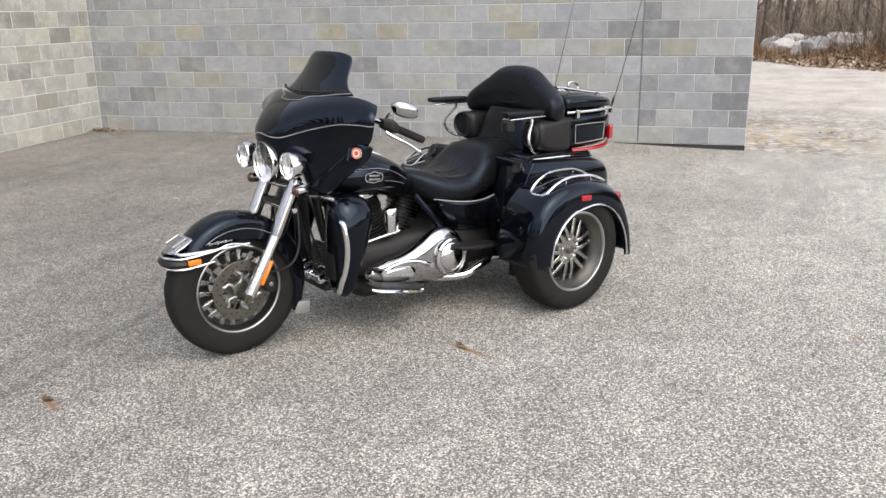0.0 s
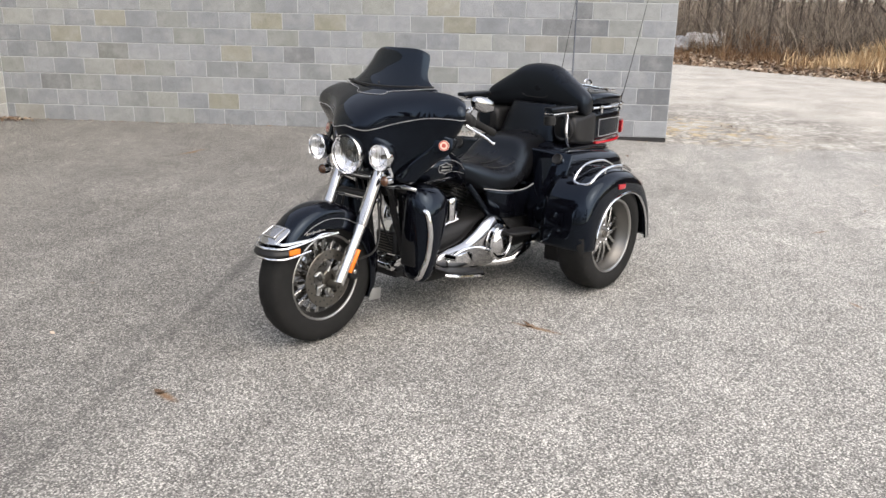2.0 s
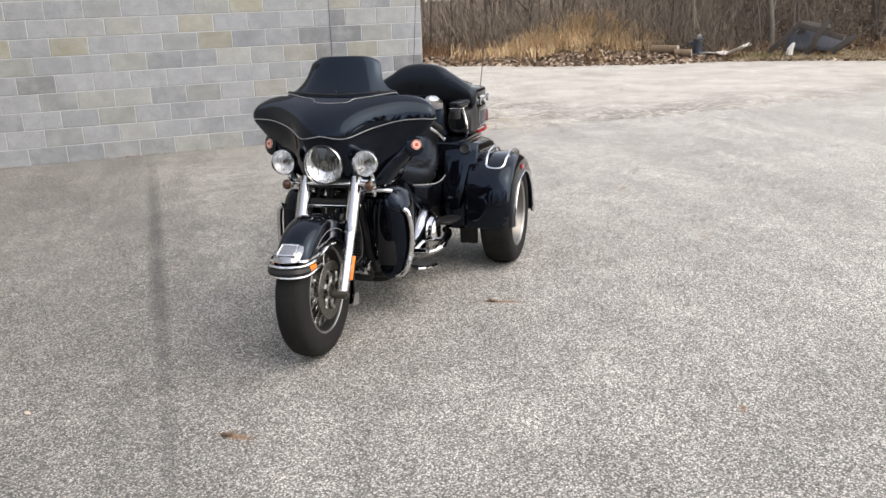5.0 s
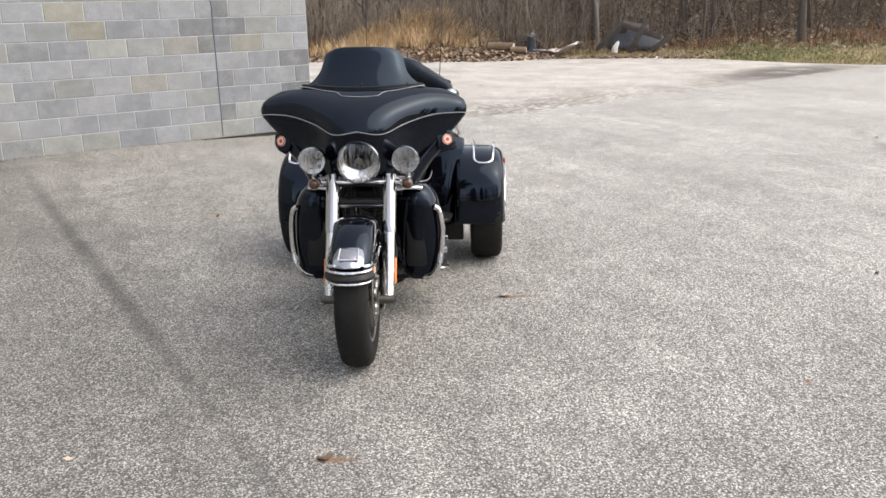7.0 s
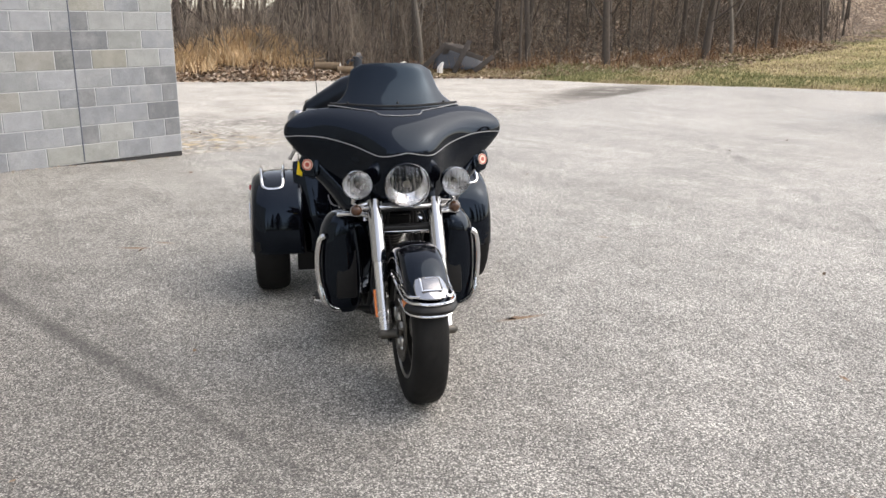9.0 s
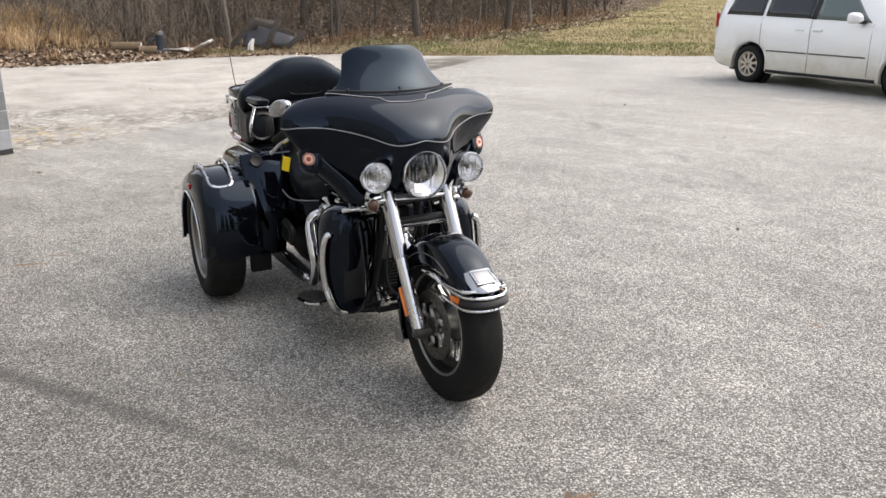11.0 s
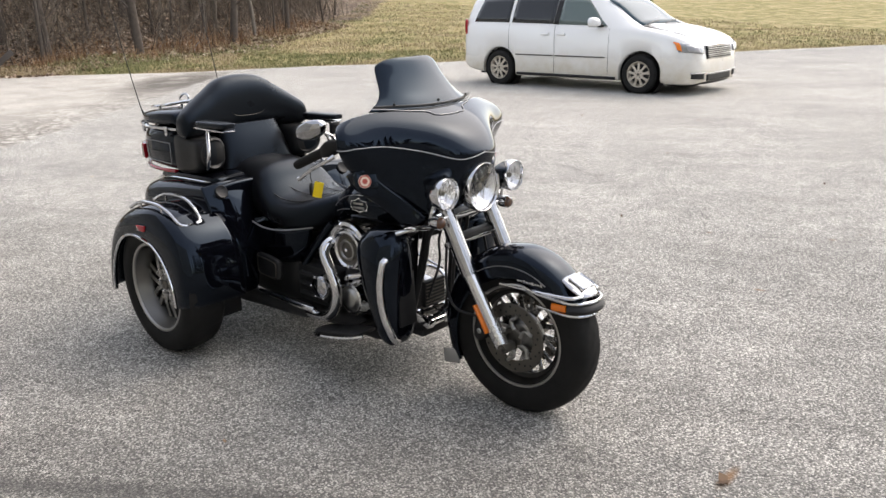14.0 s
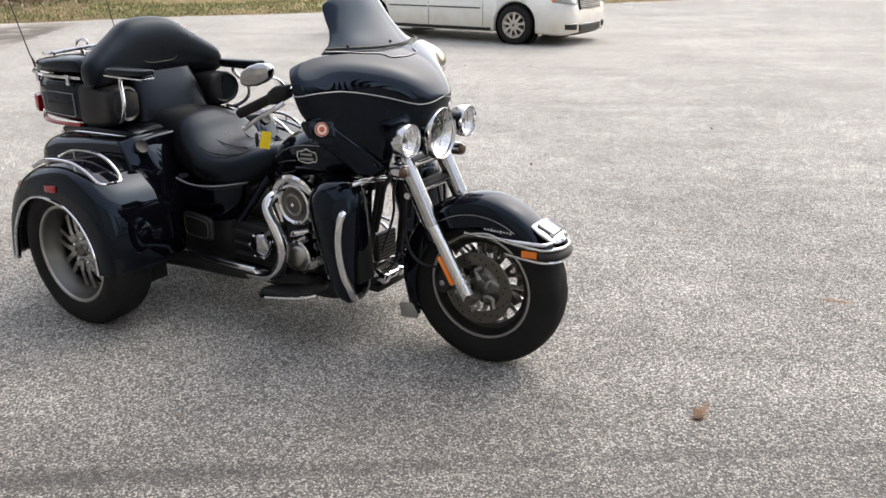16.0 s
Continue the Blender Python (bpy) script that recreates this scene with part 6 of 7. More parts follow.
part("air_face", lathe([(0.0, -0.262), (0.030, -0.263), (0.050, -0.256), (0.066, -0.258), (0.073, -0.264)], air, 40), M_STEEL, ac, "grey dished cover")
part("cover_ring", lathe([(0.036, -0.262), (0.040, -0.270), (0.047, -0.268), (0.050, -0.256)], air, 32), M_ALU, ac, "bright inner ring")
part("cover_bolt", disc(0.009, 0.014, (0.905, -0.268, 0.603), "y", 0.003, 12), M_CHROME, ac)
shroud = [(0.905 + 0.108 * math.cos(radians(q)) - 0.012, -0.235, 0.603 + 0.100 * math.sin(radians(q))) for q in range(30, 200, 20)]
part("air_shroud", tube(shroud, [0.010, 0.018, 0.021, 0.022, 0.022, 0.021, 0.020, 0.016, 0.008], 10, 4, squash=1.3), M_CHROME, ac, "curved chrome shroud")
cc = part("cam_cover", lathe([(0.058, -0.250), (0.062, -0.262), (0.070, -0.258), (0.078, -0.235), (0.086, -0.215), (0.09, -0.16)], Matrix.Translation((0.905, 0, 0.372)), 36), M_CHROME, T, "chrome cam cover")
part("points_cover", lathe([(0.0, -0.272), (0.036, -0.271), (0.044, -0.266), (0.048, -0.256), (0.058, -0.250)], Matrix.Translation((0.905, 0, 0.372)), 32), M_ALU, cc, "round brushed points cover")
for k in range(5):
    a = 2 * math.pi * k / 5
    part("cover_bolt", disc(0.008, 0.012, (0.905 + 0.074 * math.cos(a), -0.246, 0.372 + 0.074 * math.sin(a)), seg=10), M_STEEL, cc)
for k in range(4):
    part("lifter_rib", tube([(0.99 + k * 0.018, -0.19, 0.36), (1.01 + k * 0.014, -0.185, 0.27)], 0.0065, 8, 0), M_COVER, cc, "polished case rib")
part("breather_pipe", tube([(0.92, -0.20, 0.475), (0.885, -0.235, 0.468), (0.86, -0.235, 0.455), (0.85, -0.20, 0.44)], 0.014, 10), M_CHROME, T, "chrome elbow")
part("gear_case", box((0.30, 0.12, 0.20), (0.60, -0.15, 0.35), 0.03), M_BLACKMETAL, T, "black gear case")
for z in (0.40, 0.35, 0.30):
    part("oil_filter" if z == 0.40 else "case_rib", tube([(0.70, -0.215, z), (0.50, -0.215, z)], 0.014, 8, 0), M_BLACKMETAL, T)
sc = part("starter_cover", lathe([(0.0, -0.262), (0.040, -0.260), (0.054, -0.250), (0.060, -0.235), (0.060, -0.19)], Matrix.Translation((0.67, 0, 0.368)), 32), M_COVER, T, "polished round clutch cover")
for k in range(6):
    a = 2 * math.pi * k / 6
    part("cover_bolt", disc(0.007, 0.012, (0.67 + 0.054 * math.cos(a), -0.25, 0.368 + 0.054 * math.sin(a)), seg=10), M_CHROME, sc)
part("clutch_cable_end", tube([(0.70, -0.235, 0.425), (0.735, -0.24, 0.445), (0.76, -0.22, 0.475)], 0.010, 8), M_ALU, sc)
pipe = part("exhaust_pipe", tube([(0.80, -0.17, 0.625), (0.785, -0.26, 0.615), (0.785, -0.297, 0.575), (0.835, -0.31, 0.505), (0.868, -0.31, 0.44), (0.862, -0.305, 0.36), (0.815, -0.30, 0.295), (0.735, -0.292, 0.262), (0.62, -0.285, 0.255)], 0.026, 16), M_CHROME, T, "curved chrome exhaust pipe")
part("muffler", tube([(0.64, -0.285, 0.253), (0.56, -0.283, 0.248), (0.30, -0.275, 0.235), (0.05, -0.27, 0.215), (-0.30, -0.27, 0.205), (-0.60, -0.27, 0.20)], [0.028, 0.036, 0.04, 0.04, 0.04, 0.038], 16), M_BLACKMETAL, pipe, "dark muffler")
part("heat_shield", tube([(0.70, -0.306, 0.282), (0.60, -0.312, 0.284), (0.42, -0.310, 0.284), (0.27, -0.303, 0.280)], [0.016, 0.015, 0.013, 0.008], 10), M_CHROME, pipe, "chrome heat shield strip")
part("exhaust_pipe", tube([(0.80, 0.10, 0.25), (0.60, 0.20, 0.20), (0.45, 0.285, 0.20), (0.37, 0.30, 0.225), (0.28, 0.30, 0.255), (0.20, 0.26, 0.25), (-0.1, 0.2, 0.22)], 0.026, 14), M_CHROME, T, "chrome exhaust crossover pipe")
cooler = part("oil_cooler", box((0.03, 0.13, 0.12), (1.17, 0, 0.40), 0.006), M_BLACKMETAL, T)
for k in range(7):
    part("cooler_fin", box((0.006, 0.12, 0.004), (1.187, 0, 0.355 + k * 0.0155)), M_STEEL, cooler)
# unseen filler bodies below engine and seat, added to darken the space underneath
part("oil_pan", body([(0.30, 0, 0.20, 0.12, 0.03, 4), (0.36, 0, 0.195, 0.17, 0.05, 4), (0.95, 0, 0.195, 0.17, 0.05, 4), (1.02, 0, 0.20, 0.12, 0.03, 4)], seg=24), M_BLACKMETAL, T)
part("gearbox", body([(0.46, 0, 0.36, 0.13, 0.12, 5), (0.40, 0, 0.36, 0.19, 0.15, 5), (0.24, 0, 0.37, 0.21, 0.17, 5), (0.08, 0, 0.36, 0.20, 0.16, 5)], seg=28), M_BLACKMETAL, T, "black filler block added under the seat")
reg = part("regulator", join(box((0.075, 0.27, 0.035), (1.195, 0, 0.252), 0.008), box((0.06, 0.25, 0.03), (1.19, 0, 0.278), 0.006)), M_BLACKMETAL, T, "black regulator under the engine front")
part("regulator_cover", box((0.085, 0.250, 0.034), (1.215, 0, 0.308), 0.008, Matrix.Rotation(radians(18), 4, "Y")), M_CHROME, reg, "ribbed chrome cover")
for y, w in ((-0.105, 0.045), (0.0, 0.03), (0.105, 0.045)):
    part("cover_rib", box((0.096, w, 0.046), (1.217, y, 0.311), 0.007, Matrix.Rotation(radians(18), 4, "Y")), M_CHROME, reg, "raised chrome rib")
part("ecu_box", box((0.10, 0.14, 0.08), (1.12, 0, 0.69), 0.02), M_PLASTIC, T)
for s in (1, -1):
    part("wiring", tube([(1.30, s * 0.09, 0.78), (1.27, s * 0.12, 0.70), (1.24, s * 0.11, 0.60), (1.22, s * 0.12, 0.50)], 0.008, 6), M_PLASTIC, T)
    part("wiring", tube([(1.31, s * 0.05, 0.80), (1.27, s * 0.06, 0.68), (1.25, s * 0.04, 0.56), (1.21, s * 0.07, 0.40)], 0.006, 6), M_PLASTIC, T)

# the front end stands turned a little to the left
STEERED = {"front_wheel", "fork_leg", "brake_hose", "turn_signal", "signal_stalk", "triple_clamp", "lamp_bracket", "cross_tube", "front_fender", "headlamp", "spot_lamp", "fairing", "fairing_cowl", "windshield", "handlebar", "mirror", "key_fob"}
STEER = Matrix.Translation((1.2, 0, 0)) @ Matrix.Rotation(radians(2.05), 4, "Z") @ Matrix.Translation((-1.2, 0, 0))
for ob in T.children:
    if ob.name.split(".")[0] in STEERED:
        ob.matrix_basis = STEER @ ob.matrix_basis

# ---- minivan ----


def van_paint():
    n = Nodes("white_van_paint")
    z = n.add("ShaderNodeSeparateXYZ", Vector=n.pos).outputs[2]
    mud = n.math("MULTIPLY", n.ramp(n.math("ADD", z, n.math("MULTIPLY", n.noise(2.2, 5, 0.6), 0.5)), (0.55, 1.0), (1.45, 0.05)), n.ramp(n.noise(6, 5, 0.65), (0.25, 0.45), (0.7, 0.9)))
    c = n.mix(n.math("MULTIPLY", mud, 0.85), (0.74, 0.74, 0.73), (0.50, 0.43, 0.30))
    n.set(Base_Color=c, Roughness=n.math("MULTIPLY_ADD", mud, 0.4, 0.16), Coat_Weight=0.5, Coat_Roughness=0.08)
    return n.mat


M_VAN = van_paint()
M_TINT = glossy("dark_tinted_glass", (0.012, 0.014, 0.016), 0.04, smear=0.3)
M_PALE_GLASS = glossy("pale_green_side_glass", (0.09, 0.12, 0.115), 0.03, smear=0.3)
M_SCREEN = glossy("blue_tinted_windscreen", (0.05, 0.075, 0.09), 0.04, smear=0.3, spec=0.14, tint=(0.55, 0.78, 1.0))
M_DUSTY = glossy("dusty_wheel_silver", (0.46, 0.41, 0.335), 0.5, 0.1)
M_LAMPGLASS = glossy("clear_headlamp_cover", (0.36, 0.37, 0.38), 0.12, 0.5)

VAN_WB = 3.08
ST = [  # x, half width, underside, belt, roof half width, roof
    (-0.98, 0.8, 0.46, 0.86, 0.7, 0.88), (-0.95, 0.9, 0.38, 1.059, 0.78, 1.12), (-0.9, 0.94, 0.34, 1.16, 0.76, 1.44), (-0.8, 0.965, 0.3, 1.17, 0.74, 1.68), (-0.62, 0.98, 0.26, 1.17, 0.73, 1.73), (-0.2, 0.99, 0.22, 1.165, 0.73, 1.755), (0.5, 0.995, 0.2, 1.15, 0.735, 1.77), (1.2, 0.995, 0.2, 1.135, 0.735, 1.765), (1.8, 0.99, 0.2, 1.12, 0.725, 1.74), (2.15, 0.985, 0.2, 1.115, 0.7, 1.68), (2.5, 0.98, 0.2, 1.11, 0.7, 1.48), (2.8, 0.975, 0.21, 1.09, 0.74, 1.27), (3.02, 0.97, 0.21, 1.08, 0.8, 1.155), (3.3, 0.965, 0.21, 1.045, 0.78, 1.11), (3.6, 0.955, 0.2, 0.985, 0.75, 1.05), (3.8, 0.935, 0.19, 0.925, 0.72, 0.995), (3.93, 0.895, 0.19, 0.87, 0.68, 0.945), (4.01, 0.83, 0.195, 0.80, 0.62, 0.885), (4.06, 0.73, 0.2, 0.70, 0.55, 0.79), (4.09, 0.62, 0.22, 0.52, 0.48, 0.60)]


def van_at(x):
    xs = [s[0] for s in ST]
    v = [float(np.interp(x, xs, [s[k] for s in ST])) for k in range(1, 6)]
    for xc in (0.0, VAN_WB):
        d = abs(x - xc)
        if d < 0.405:
            v[1] = max(v[1], 0.335 + math.sqrt(0.405 ** 2 - d * d) * 0.97)
    return v


def van_row(x):
    w, lo, belt, rw, top = van_at(x)
    mid = lo + (belt - lo) * 0.55
    half = [(w * 0.6, lo + 0.01), (w * 0.955, lo), (w * 0.99, lo + 0.05 * (belt - lo)), (w, mid), (w * 0.992, belt - 0.06), (w * 0.965, belt), (rw + (w * 0.965 - rw) * 0.42, belt + (top - belt) * 0.55), (rw, top - 0.085 * min(1, (top - belt) / 0.5)), (rw - 0.07, top - 0.03), (rw * 0.5, top)]
    return [(x, y, z) for y, z in half] + [(x, -y, z) for y, z in reversed(half)]


xs = sorted(set([round(a, 3) for a in np.linspace(-0.98, 4.09, 90)] + [round(c + 0.404 * math.cos(math.pi * k / 14), 3) for c in (0.0, VAN_WB) for k in range(15)] + [c + e for c in (0, VAN_WB) for e in (-0.408, 0.408)]))
van = thing("minivan", "white minivan with dusty lower doors parked on the lot", "minivan")
VB = part("body", rings([van_row(x) for x in xs]), M_VAN, van, smooth=62)


def skin(x, f, side, off=0.006):
    """A point of the side above the belt: f 0 at the belt, 1 at the roof edge."""
    w, lo, belt, rw, top = van_at(x)
    y = w * 0.965 + (rw - w * 0.965) * f
    z = belt + (top - 0.085 * min(1, (top - belt) / 0.5) - belt) * f
    if f > 0.01:
        y += 0.012 * math.sin(math.pi * f)
    return Vector((x, side * (y + off), z))


def flank(x, z, side, off=0.004):
    w, lo, belt, rw, top = van_at(x)
    return Vector((x, side * (w * (1.0 if z < belt - 0.1 else 0.99) + off), z))


def pane(parent, name, x0, x1, side, mat, lo=0.07, hi=0.95, cut0=0.0, cut1=0.0, label=""):
    n = 10
    rows = []
    for j in range(6):
        f = lo + (hi - lo) * j / 5
        a, b = x0 + cut0 * j / 5, x1 - cut1 * j / 5
        rows.append([skin(a + (b - a) * i / n, f, side) for i in range(n + 1)])
    ob = part(name, rings(rows, closed=False, caps=False), mat, parent, label)
    return solid(ob, 0.004, 0.0)


NOSE = [(x, van_row(x)[1:10]) for x in np.linspace(3.30, 4.09, 60)]


def nose_line(z):
    """Half the outline of the nose at a height, from the middle of its front round to the side."""
    pts = []
    for x, half in NOSE:
        if z > half[-1][2]:
            break
        pts.append(Vector((x, float(np.interp(z, [p[2] for p in half], [p[1] for p in half])), z)))
    return [Vector((pts[-1].x + 0.012, 0, z)), Vector((pts[-1].x + 0.008, pts[-1].y * 0.6, z))] + pts[::-1]


def nose_panel(name, s0, s1, low, high, mat, parent, label, off, nu=16, nv=5):
    """A plate lying on the nose between two distances from its middle; low and high are heights at either end."""
    rows = []
    for j in range(nv + 1):
        row = []
        for i in range(nu + 1):
            u = i / nu
            a = s0 + (s1 - s0) * u
            z = low[0] + (low[1] - low[0]) * u + ((high[0] - low[0]) + ((high[1] - low[1]) - (high[0] - low[0])) * u) * j / nv
            line = nose_line(z)
            want, k = abs(a), 0
            while k < len(line) - 2 and want > (line[k + 1] - line[k]).length:
                want -= (line[k + 1] - line[k]).length
                k += 1
            d = line[k + 1] - line[k]
            p = line[k] + d.normalized() * want
            out = Vector((d.y, -d.x, 0)).normalized() * off
            if out.x < 0 and out.y < 0:
                out = -out
            p = p + out
            row.append(Vector((p.x, math.copysign(1, a) * p.y, p.z)))
        rows.append(row)
    return solid(part(name, rings(rows, closed=False, caps=False), mat, parent, label), 0.012, 0.0)


M_PUMP_GREY = glossy("grey_lamp_bezel", (0.32, 0.32, 0.33), 0.3, 0.5)
for s in (1, -1):
    pane(van, "quarter_window", -0.66, 0.22, s, M_TINT, cut0=0.12, label="dark tinted rear side window")
    pane(van, "door_window", 0.29, 1.26, s, M_TINT, label="dark tinted sliding door window")
    pane(van, "front_window", 1.38, 2.42, s, M_PALE_GLASS, cut1=0.52, label="pale front door window")
    pane(van, "pillar_trim", 1.27, 1.375, s, M_PLASTIC, lo=0.06, hi=0.92)
    for x, z0 in ((0.24, 0.55), (1.31, 0.26), (2.46, 0.30)):
        part("door_seam", tube([flank(x, z0, s, 0.0), flank(x, 0.7, s, 0.0), flank(x, 1.03, s, 0.0), skin(x, 0.02, s, 0.001)], 0.003, 5, 2), M_PLASTIC, van)
    part("rub_strip", tube([flank(x, 0.60, s, 0.004) for x in (0.42, 0.8, 1.28)], 0.013, 6, 3), M_STEEL, van, "grey door strip")
    part("rub_strip", tube([flank(x, 0.60, s, 0.004) for x in (1.34, 1.8, 2.4)], 0.013, 6, 3), M_STEEL, van, "grey door strip")
    part("sill", tube([flank(x, 0.245, s, -0.02) for x in (0.44, 1.0, 1.8, 2.62)], 0.03, 6, 3), M_PLASTIC, van)
    for x in (1.10, 1.46):
        part("door_handle", body([(x - 0.09, s * 0.998, 0.99, 0.010, 0.012), (x - 0.07, s * 1.002, 0.99, 0.018, 0.022), (x + 0.07, s * 1.002, 0.99, 0.018, 0.022), (x + 0.09, s * 0.998, 0.99, 0.010, 0.012)], n=3, seg=12), M_VAN, van)
    mir = part("side_mirror", body([(2.16, s * 1.12, 1.20, 0.06, 0.05), (2.19, s * 1.13, 1.21, 0.115, 0.085), (2.28, s * 1.12, 1.21, 0.11, 0.08), (2.34, s * 1.10, 1.20, 0.05, 0.04)], n=3, seg=18), M_VAN, van)
    part("mirror_foot", box((0.10, 0.14, 0.05), (2.28, s * 1.0, 1.15), 0.015), M_PLASTIC, mir)
    part("tail_lamp", body([(-0.955, s * 0.86, 1.06, 0.04, 0.10, 4), (-0.90, s * 0.915, 1.10, 0.04, 0.15, 4), (-0.84, s * 0.95, 1.10, 0.02, 0.13, 4)], seg=16), M_RED, van, "tall red tail lamp")
    hl = nose_panel("headlamp", s * 0.58, s * 1.08, (0.685, 0.735), (0.80, 0.90), M_LAMPGLASS, van, "large clear headlamp", 0.012)
    nose_panel("amber_signal", s * 1.02, s * 1.10, (0.74, 0.77), (0.885, 0.90), M_AMBER, hl, "amber corner signal", 0.018)
    nose_panel("lamp_bezel", s * 0.70, s * 0.93, (0.72, 0.745), (0.80, 0.845), M_PUMP_GREY, hl, "grey lamp inner bezel", 0.016)
    nose_panel("fog_lamp", s * 0.56, s * 0.86, (0.27, 0.29), (0.36, 0.37), M_PLASTIC, van, "", 0.008)
    nose_panel("bumper_chrome", s * 0.50, s * 0.88, (0.365, 0.375), (0.385, 0.39), M_CHROME, van, "", 0.016)
    for x, y in ((0.0, 0.885), (VAN_WB, 0.885)):
        wheel(van, "wheel", (x, s * y, 0.335), 0.335, 0.215, 0.215, 0.085, s, 9, "dusty silver road wheel", M_DUSTY, (0.0,), 2.0)
        part("wheel_well", lathe([(0.0, -0.1 * s), (0.40, -0.1 * s), (0.40, 0.08 * s)], Matrix.Translation((x, s * 0.82, 0.335)), 32), M_PLASTIC, van)
rows = []
for j in range(7):
    x = 2.26 + (2.99 - 2.26) * j / 6
    w, lo, belt, rw, top = van_at(x)
    a, b = Vector((x, 0, top + 0.004)), None
    rows.append([Vector((x, (rw - 0.03) * f, top + 0.008 - 0.035 * abs(f) ** 6)) for f in (-1, -0.8, -0.5, 0, 0.5, 0.8, 1)])
solid(part("windscreen", rings(rows, closed=False, caps=False), M_SCREEN, van, "sloping windscreen reflecting pale sky"), 0.004, 0.0)
for y0 in (-0.62, 0.02):
    part("wiper", tube([(3.02, y0, 1.16), (2.96, y0 + 0.3, 1.20), (2.93, y0 + 0.58, 1.215)], 0.010, 5), M_PLASTIC, van)
grille = nose_panel("grille", -0.47, 0.47, (0.60, 0.60), (0.82, 0.82), M_PLASTIC, van, "", 0.006)
nose_panel("grille_surround", -0.49, 0.49, (0.815, 0.815), (0.84, 0.84), M_CHROME, grille, "chrome grille surround", 0.012)
for k in range(7):
    z = 0.606 + k * 0.031
    nose_panel("grille_bar", -0.46 + 0.01 * abs(k - 3), 0.46 - 0.01 * abs(k - 3), (z, z), (z + 0.013, z + 0.013), M_ALU, grille, "chrome grille bar", 0.016)
nose_panel("lower_grille", -0.46, 0.46, (0.235, 0.235), (0.345, 0.345), M_PLASTIC, van, "", 0.008)
nose_panel("bumper_chrome", -0.48, 0.48, (0.35, 0.35), (0.368, 0.368), M_CHROME, van, "", 0.016)
part("front_skirt", tube([(3.70, -0.85, 0.21), (3.95, -0.70, 0.205), (4.03, 0, 0.205), (3.95, 0.70, 0.205), (3.70, 0.85, 0.21)], 0.035, 8), M_PLASTIC, van)
part("hood_seam", tube([(3.05, -0.80, 1.142), (3.5, -0.755, 1.068), (3.80, -0.70, 0.99)], 0.005, 5), M_PLASTIC, van)
part("underbody", box((4.3, 1.5, 0.16), (1.5, 0, 0.27)), M_PLASTIC, van)
van.matrix_basis = pose(-6.855, 11.46, 0, 0, 0, 0.3)

# ---- odds and ends at the wood's edge ----
M_ROCK = plain("pale_limestone", (0.46, 0.44, 0.42), 0.9, grain=0.35, scale=3, bump=0.7)
M_ROCK2 = plain("grey_stone", (0.24, 0.24, 0.245), 0.9, grain=0.4, scale=3, bump=0.7)
M_LOG = plain("tan_sawn_log", (0.17, 0.12, 0.075), 0.9, grain=0.5, scale=8, bump=0.6)
M_SHEET = plain("dirty_white_sheet", (0.62, 0.60, 0.57), 0.7, grain=0.25, scale=6)
M_BOARD = plain("weathered_dark_board", (0.055, 0.046, 0.04), 0.9, grain=0.6, scale=7, bump=0.5)
M_TARP = plain("dark_blue_grey_tarp", (0.03, 0.034, 0.042), 0.55, grain=0.4, scale=9, bump=0.6)
M_PUMP = plain("blue_grey_painted_iron", (0.04, 0.05, 0.065), 0.6, grain=0.3, scale=14)


def boulder(at, r, seed, mat):
    bm = bmesh.new()
    bmesh.ops.create_icosphere(bm, subdivisions=3, radius=1)
    for v in bm.verts:
        d = 1 + 0.34 * noise.noise(v.co * 1.3 + Vector((seed * 7, 0, 0))) + 0.14 * noise.noise(v.co * 3.5 + Vector((0, seed * 5, 0)))
        v.co = Vector((v.co.x * 1.15, v.co.y, v.co.z * 0.75)) * d * r
    ob = part("boulder", bm, mat, None, "", 25)
    ob.matrix_basis = LAND @ pose(*at, 0, 0, seed * 47)
    return tagged(ob, "pale boulder in a heap beside the lot" if mat is M_ROCK else "grey boulder in a heap beside the lot", "boulder", "heap of boulders")


rng = random.Random(5)
for k in range(15):
    u = rng.random()
    x, y = -25.4 - 1.3 * u + rng.uniform(-0.3, 0.6), -13.3 + 3.3 * rng.random()
    r = rng.uniform(0.22, 0.5)
    boulder((x, y, land_z(x, y) + r * (0.4 if k < 11 else 1.0)), r, k, M_ROCK2 if k % 4 == 1 else M_ROCK)


def land_thing(name, label, cat, x, y, turn=0):
    t = thing(name, label, cat)
    t.matrix_basis = LAND @ pose(x, y, land_z(x, y), 0, 0, turn)
    return t


for k, (x, y, l, r, turn) in enumerate(((-21.9, 1.05, 0.85, 0.13, 70), (-22.5, 0.5, 1.0, 0.12, 100), (-21.6, 1.6, 0.5, 0.11, 82))):
    t = land_thing("log", "short tan log lying among dead leaves", "log", x, y, turn)
    part("bark", tube([(-l / 2, 0, r * 0.9), (-l / 4, 0.02, r * 0.92), (l / 4, 0, r * 0.9), (l / 2, 0.01, r * 0.88)], [r * 1.03, r, r * 0.97, r], 12, 2), M_LOG, t)
    part("cut_end", disc(r * 0.93, 0.02, (l / 2 + 0.004, 0.01, r * 0.88), "x", seg=12), M_ROCK, t, "pale sawn end")
t = land_thing("hand_pump", "old blue-grey iron pump with a pale cap", "pump", -22.1, 2.05)
part("barrel", lathe([(0.0, 0.0), (0.20, 0.0), (0.20, 0.04), (0.14, 0.07), (0.13, 0.42), (0.16, 0.46), (0.16, 0.5), (0.0, 0.52)], seg=16, axis="z"), M_PUMP, t)
part("cap", box((0.13, 0.16, 0.12), (0, 0.02, 0.56), 0.03), M_ROCK2, t, "pale grey cap")
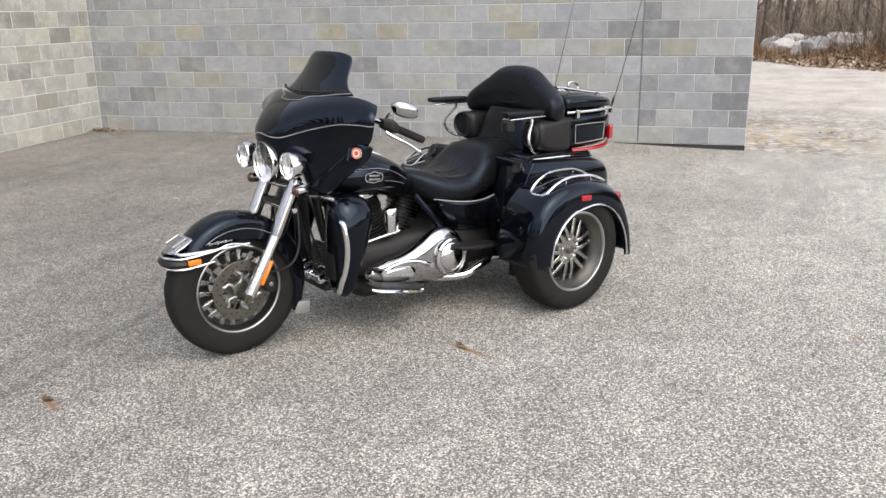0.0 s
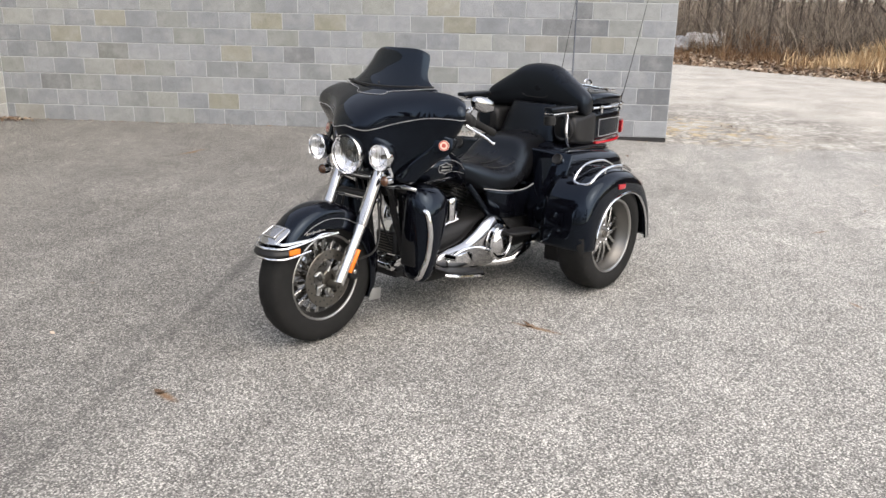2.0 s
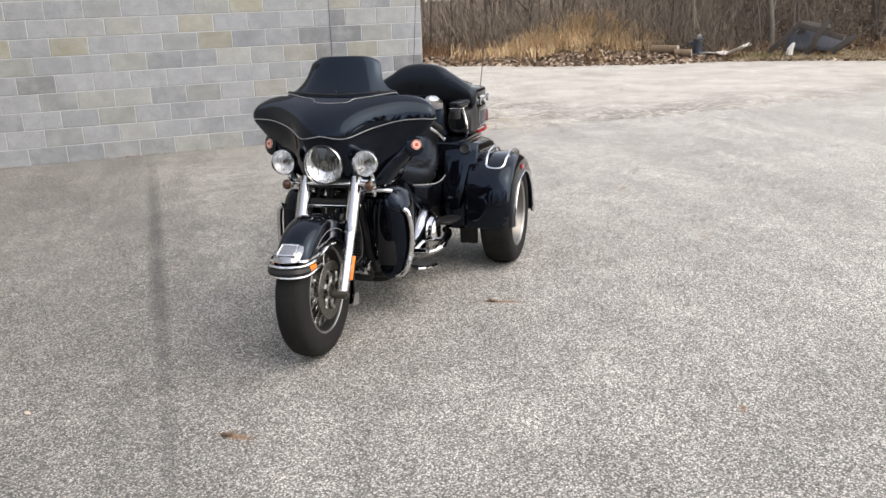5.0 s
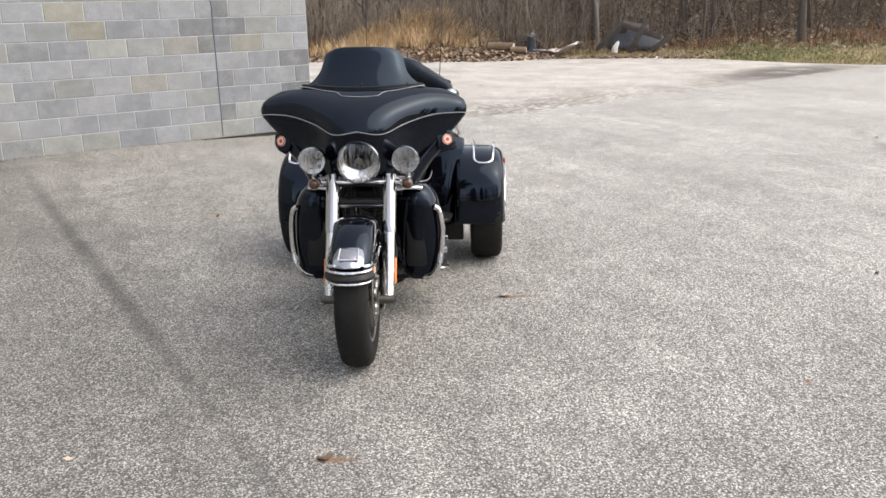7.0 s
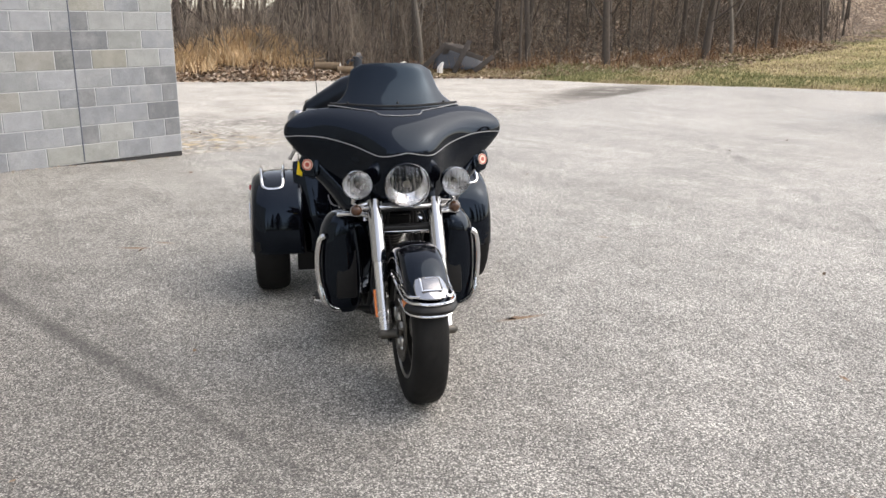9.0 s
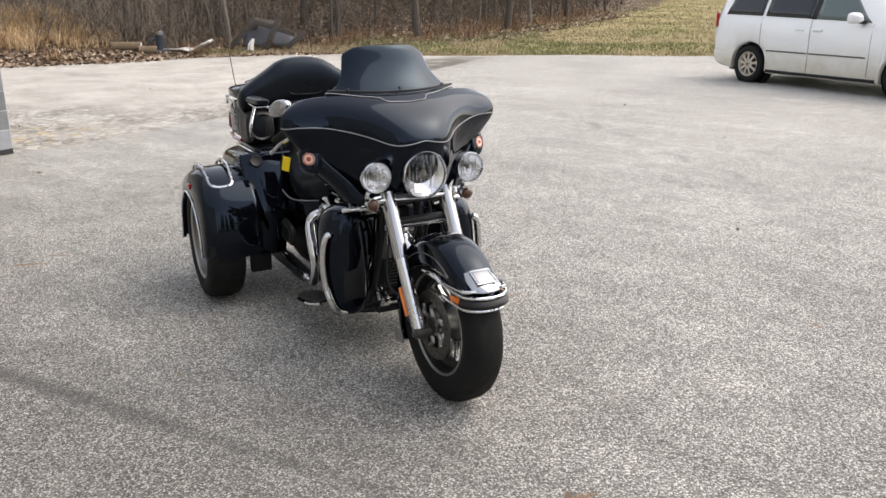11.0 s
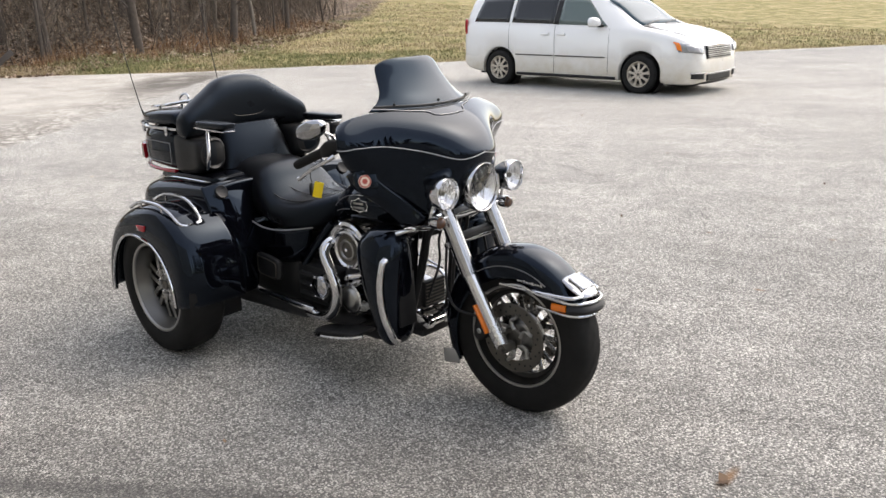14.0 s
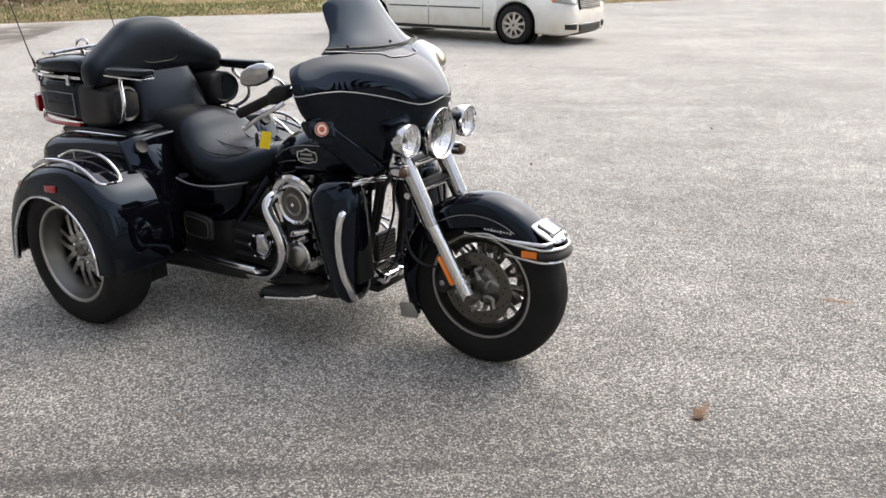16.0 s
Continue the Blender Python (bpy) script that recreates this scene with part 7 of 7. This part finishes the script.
part("spout", tube([(0, -0.1, 0.38), (0.0, -0.28, 0.36), (0.0, -0.34, 0.26)], 0.045, 8), M_PUMP, t)
t = land_thing("plastic_sheet", "crumpled dirty white sheet on the leaves", "sheet", -21.9, 2.85, 62)
rows = [[(x, y, 0.05 + 0.12 * (0.5 + noise.noise((x * 3, y * 4, 2))) + max(0, x - 0.1) * 0.42) for x in np.linspace(-0.7, 0.7, 14)] for y in np.linspace(-0.3, 0.3, 8)]
rows = [[Vector(p) for p in r] for r in rows]
sh = rings(rows, closed=False, caps=False)
solid(part("sheet", sh, M_SHEET, t), 0.012)
t = land_thing("collapsed_shed", "collapsed lean-to of dark boards and tarp", "shed", -22.0, 5.15, 70)
t.scale = (0.98, 0.98, 0.95)
for k, (a, b) in enumerate((((-0.95, -0.2, 0), (-0.15, -0.1, 0.85)), ((-0.2, -0.25, 0.80), (0.95, -0.2, 0.42)), ((0.10, -0.35, 0.0), (0.55, -0.25, 0.95)), ((-0.6, 0.3, 0), (-0.1, 0.2, 0.8)), ((0.7, -0.3, 0.05), (1.25, -0.2, 0.5)), ((-0.15, -0.1, 0.82), (0.5, 0.3, 0.7)))):
    d = Vector(b) - Vector(a)
    bd = box((0.15, 0.04, d.length), (0, 0, 0), 0.006)
    bd.transform(Matrix.Translation((Vector(a) + Vector(b)) / 2) @ Vector((0, 0, 1)).rotation_difference(d).to_matrix().to_4x4())
    part("board", bd, M_BOARD, t)
rows = [[Vector((-0.55 + 1.45 * i / 9, -0.16 + 0.5 * j / 5, 0.10 + (0.62 - 0.4 * abs(i / 9 - 0.35)) * (j / 5) + 0.05 * noise.noise((i * 0.9, j * 0.9, 4)))) for i in range(10)] for j in range(6)]
solid(part("tarp", rings(rows, closed=False, caps=False), M_TARP, t, "dark crumpled tarp"), 0.02)
part("stump", tube([(-0.3, -0.5, 0.0), (-0.28, -0.5, 0.15), (-0.2, -0.48, 0.32)], [0.09, 0.08, 0.03], 8), M_SHEET, t, "bleached broken stem")
t = land_thing("broken_branch", "bleached broken branch at the wood's edge", "branch", -21.9, 12.4, 20)
part("stem", tube([(0, 0, 0), (0.05, 0.06, 0.2), (0.16, 0.14, 0.34)], [0.035, 0.025, 0.012], 8), M_ROCK2, t)

# dead leaves blown into the wall's corner, and strays on the paving
rng = random.Random(23)
h = Heap()
cpt = WALL_END + WALL_DIR * (WALL_LEN - 0.22)
for _ in range(150):
    p = cpt + WALL_OUT * (0.10 + abs(rng.gauss(0, 0.10))) - WALL_DIR * (rng.gauss(-0.05, 0.16))
    h.leaf(Vector((p.x, p.y, lot_z(p.x, p.y) + 0.008 + rng.random() * 0.03)), rng.uniform(0.015, 0.035), rng)
for _ in range(150):
    p = WALL_END + WALL_DIR * rng.uniform(0.1, 8.2) + WALL_OUT * (0.02 + abs(rng.gauss(0, 0.05)))
    h.leaf(Vector((p.x, p.y, lot_z(p.x, p.y) + 0.008)), rng.uniform(0.01, 0.02), rng)
h.make("corner_leaves", M_LEAF, "drift of dead leaves in the wall's corner", "leaves", False)
h = Heap()
for _ in range(170):
    x, y = rng.uniform(-12, 6), rng.uniform(-5, 11)
    if abs(y) < 0.9 and -1 < x < 2.2:
        continue
    h.leaf(Vector((x, y, 0.012)), rng.uniform(0.008, 0.022), rng)
for x, y in ((0.80, 0.70), (0.805, 0.725), (2.565, 0.0), (2.555, 0.02), (-1.0, -1.55), (2.35, -3.9), (0.2, -5.0)):
    h.leaf(Vector((x, y, 0.010)), 0.03, rng)
h.make("stray_leaves", M_LEAF, "few stray leaf scraps on the asphalt", "leaves", False)

# ---- spruces behind the lot's open side, seen only mirrored in the paint ----
M_NEEDLE = stuff_mat("dark_needles", (0.012, 0.02, 0.010), (0.025, 0.038, 0.018), (0.045, 0.06, 0.03))


def spruce(seed, height):
    rng = random.Random(seed)
    h = Heap()
    for _ in range(1500):
        f = rng.random() ** 0.7
        r = (1 - f) * height * 0.21 * rng.uniform(0.35, 1.05) * (0.8 + 0.35 * math.sin(f * 42))
        a = rng.uniform(0, 6.283)
        p = Vector((math.cos(a) * r * 0.35, math.sin(a) * r * 0.35, 0.5 + f * height))
        d = Vector((math.cos(a), math.sin(a), -0.35)).normalized()
        h.blade(p, d, r + 0.25, 0.09 + 0.10 * (1 - f), 0.1, rng)
    me = bpy.data.meshes.new("crown")
    me.from_pydata(h.v, [], h.f)
    me.materials.append(M_NEEDLE)
    return me


SPRUCE = []
for i in range(3):
    t = thing("spruce", "tall dark green spruce across the lot", "tree", group="row of spruces")
    part("trunk", tube([(0, 0, -0.2), (0, 0, 4), (0, 0, 9 + i)], [0.2, 0.14, 0.03], 8, 2), M_BARK, t)
    c = new("crown", spruce(60 + i, 9.5 + 1.2 * i))
    c.parent = t
    SPRUCE.append(t)
rng = random.Random(31)
ring = []
for k in range(26):
    a = radians(-62 + 124 * k / 25)
    ring.append((3 + (34 + rng.uniform(-3, 4)) * math.cos(a), 2 + (36 + rng.uniform(-3, 4)) * math.sin(a)))
for k, (x, y) in enumerate(ring):
    m = pose(x, y, 0, 0, 0, rng.uniform(0, 360)) @ Matrix.Diagonal((1.35, 1.35, 1.8, 1) if k > 9 else (1, 1, 1, 1))
    if k < 3:
        SPRUCE[k].matrix_basis = m
    else:
        copy_thing(SPRUCE[k % 3], m)
t = thing("evergreen_shrub", "small bright green evergreen on the grassy slope", "shrub")
h = Heap()
rng = random.Random(3)
for _ in range(900):
    f, a = rng.random(), rng.uniform(0, 6.283)
    r = 0.75 * math.sqrt(max(1 - f, 0)) * rng.uniform(0.5, 1)
    h.blade(Vector((math.cos(a) * r * 0.5, math.sin(a) * r * 0.5, 0.1 + f * 1.7)), Vector((math.cos(a), math.sin(a), 0.4)).normalized(), 0.2 + r * 0.5, 0.04, 0.1, rng)
me = bpy.data.meshes.new("foliage")
me.from_pydata(h.v, [], h.f)
me.materials.append(stuff_mat("green_needles", (0.02, 0.06, 0.015), (0.05, 0.13, 0.03)))
o = new("foliage", me)
o.parent = t
part("stem", tube([(0, 0, -0.1), (0, 0, 0.6), (0, 0, 1.5)], [0.05, 0.04, 0.01], 6), M_BARK, t)
t.matrix_basis = LAND @ pose(-17, 34, land_z(-17, 34) - 0.3) @ Matrix.Diagonal((0.8, 0.8, 0.7, 1))
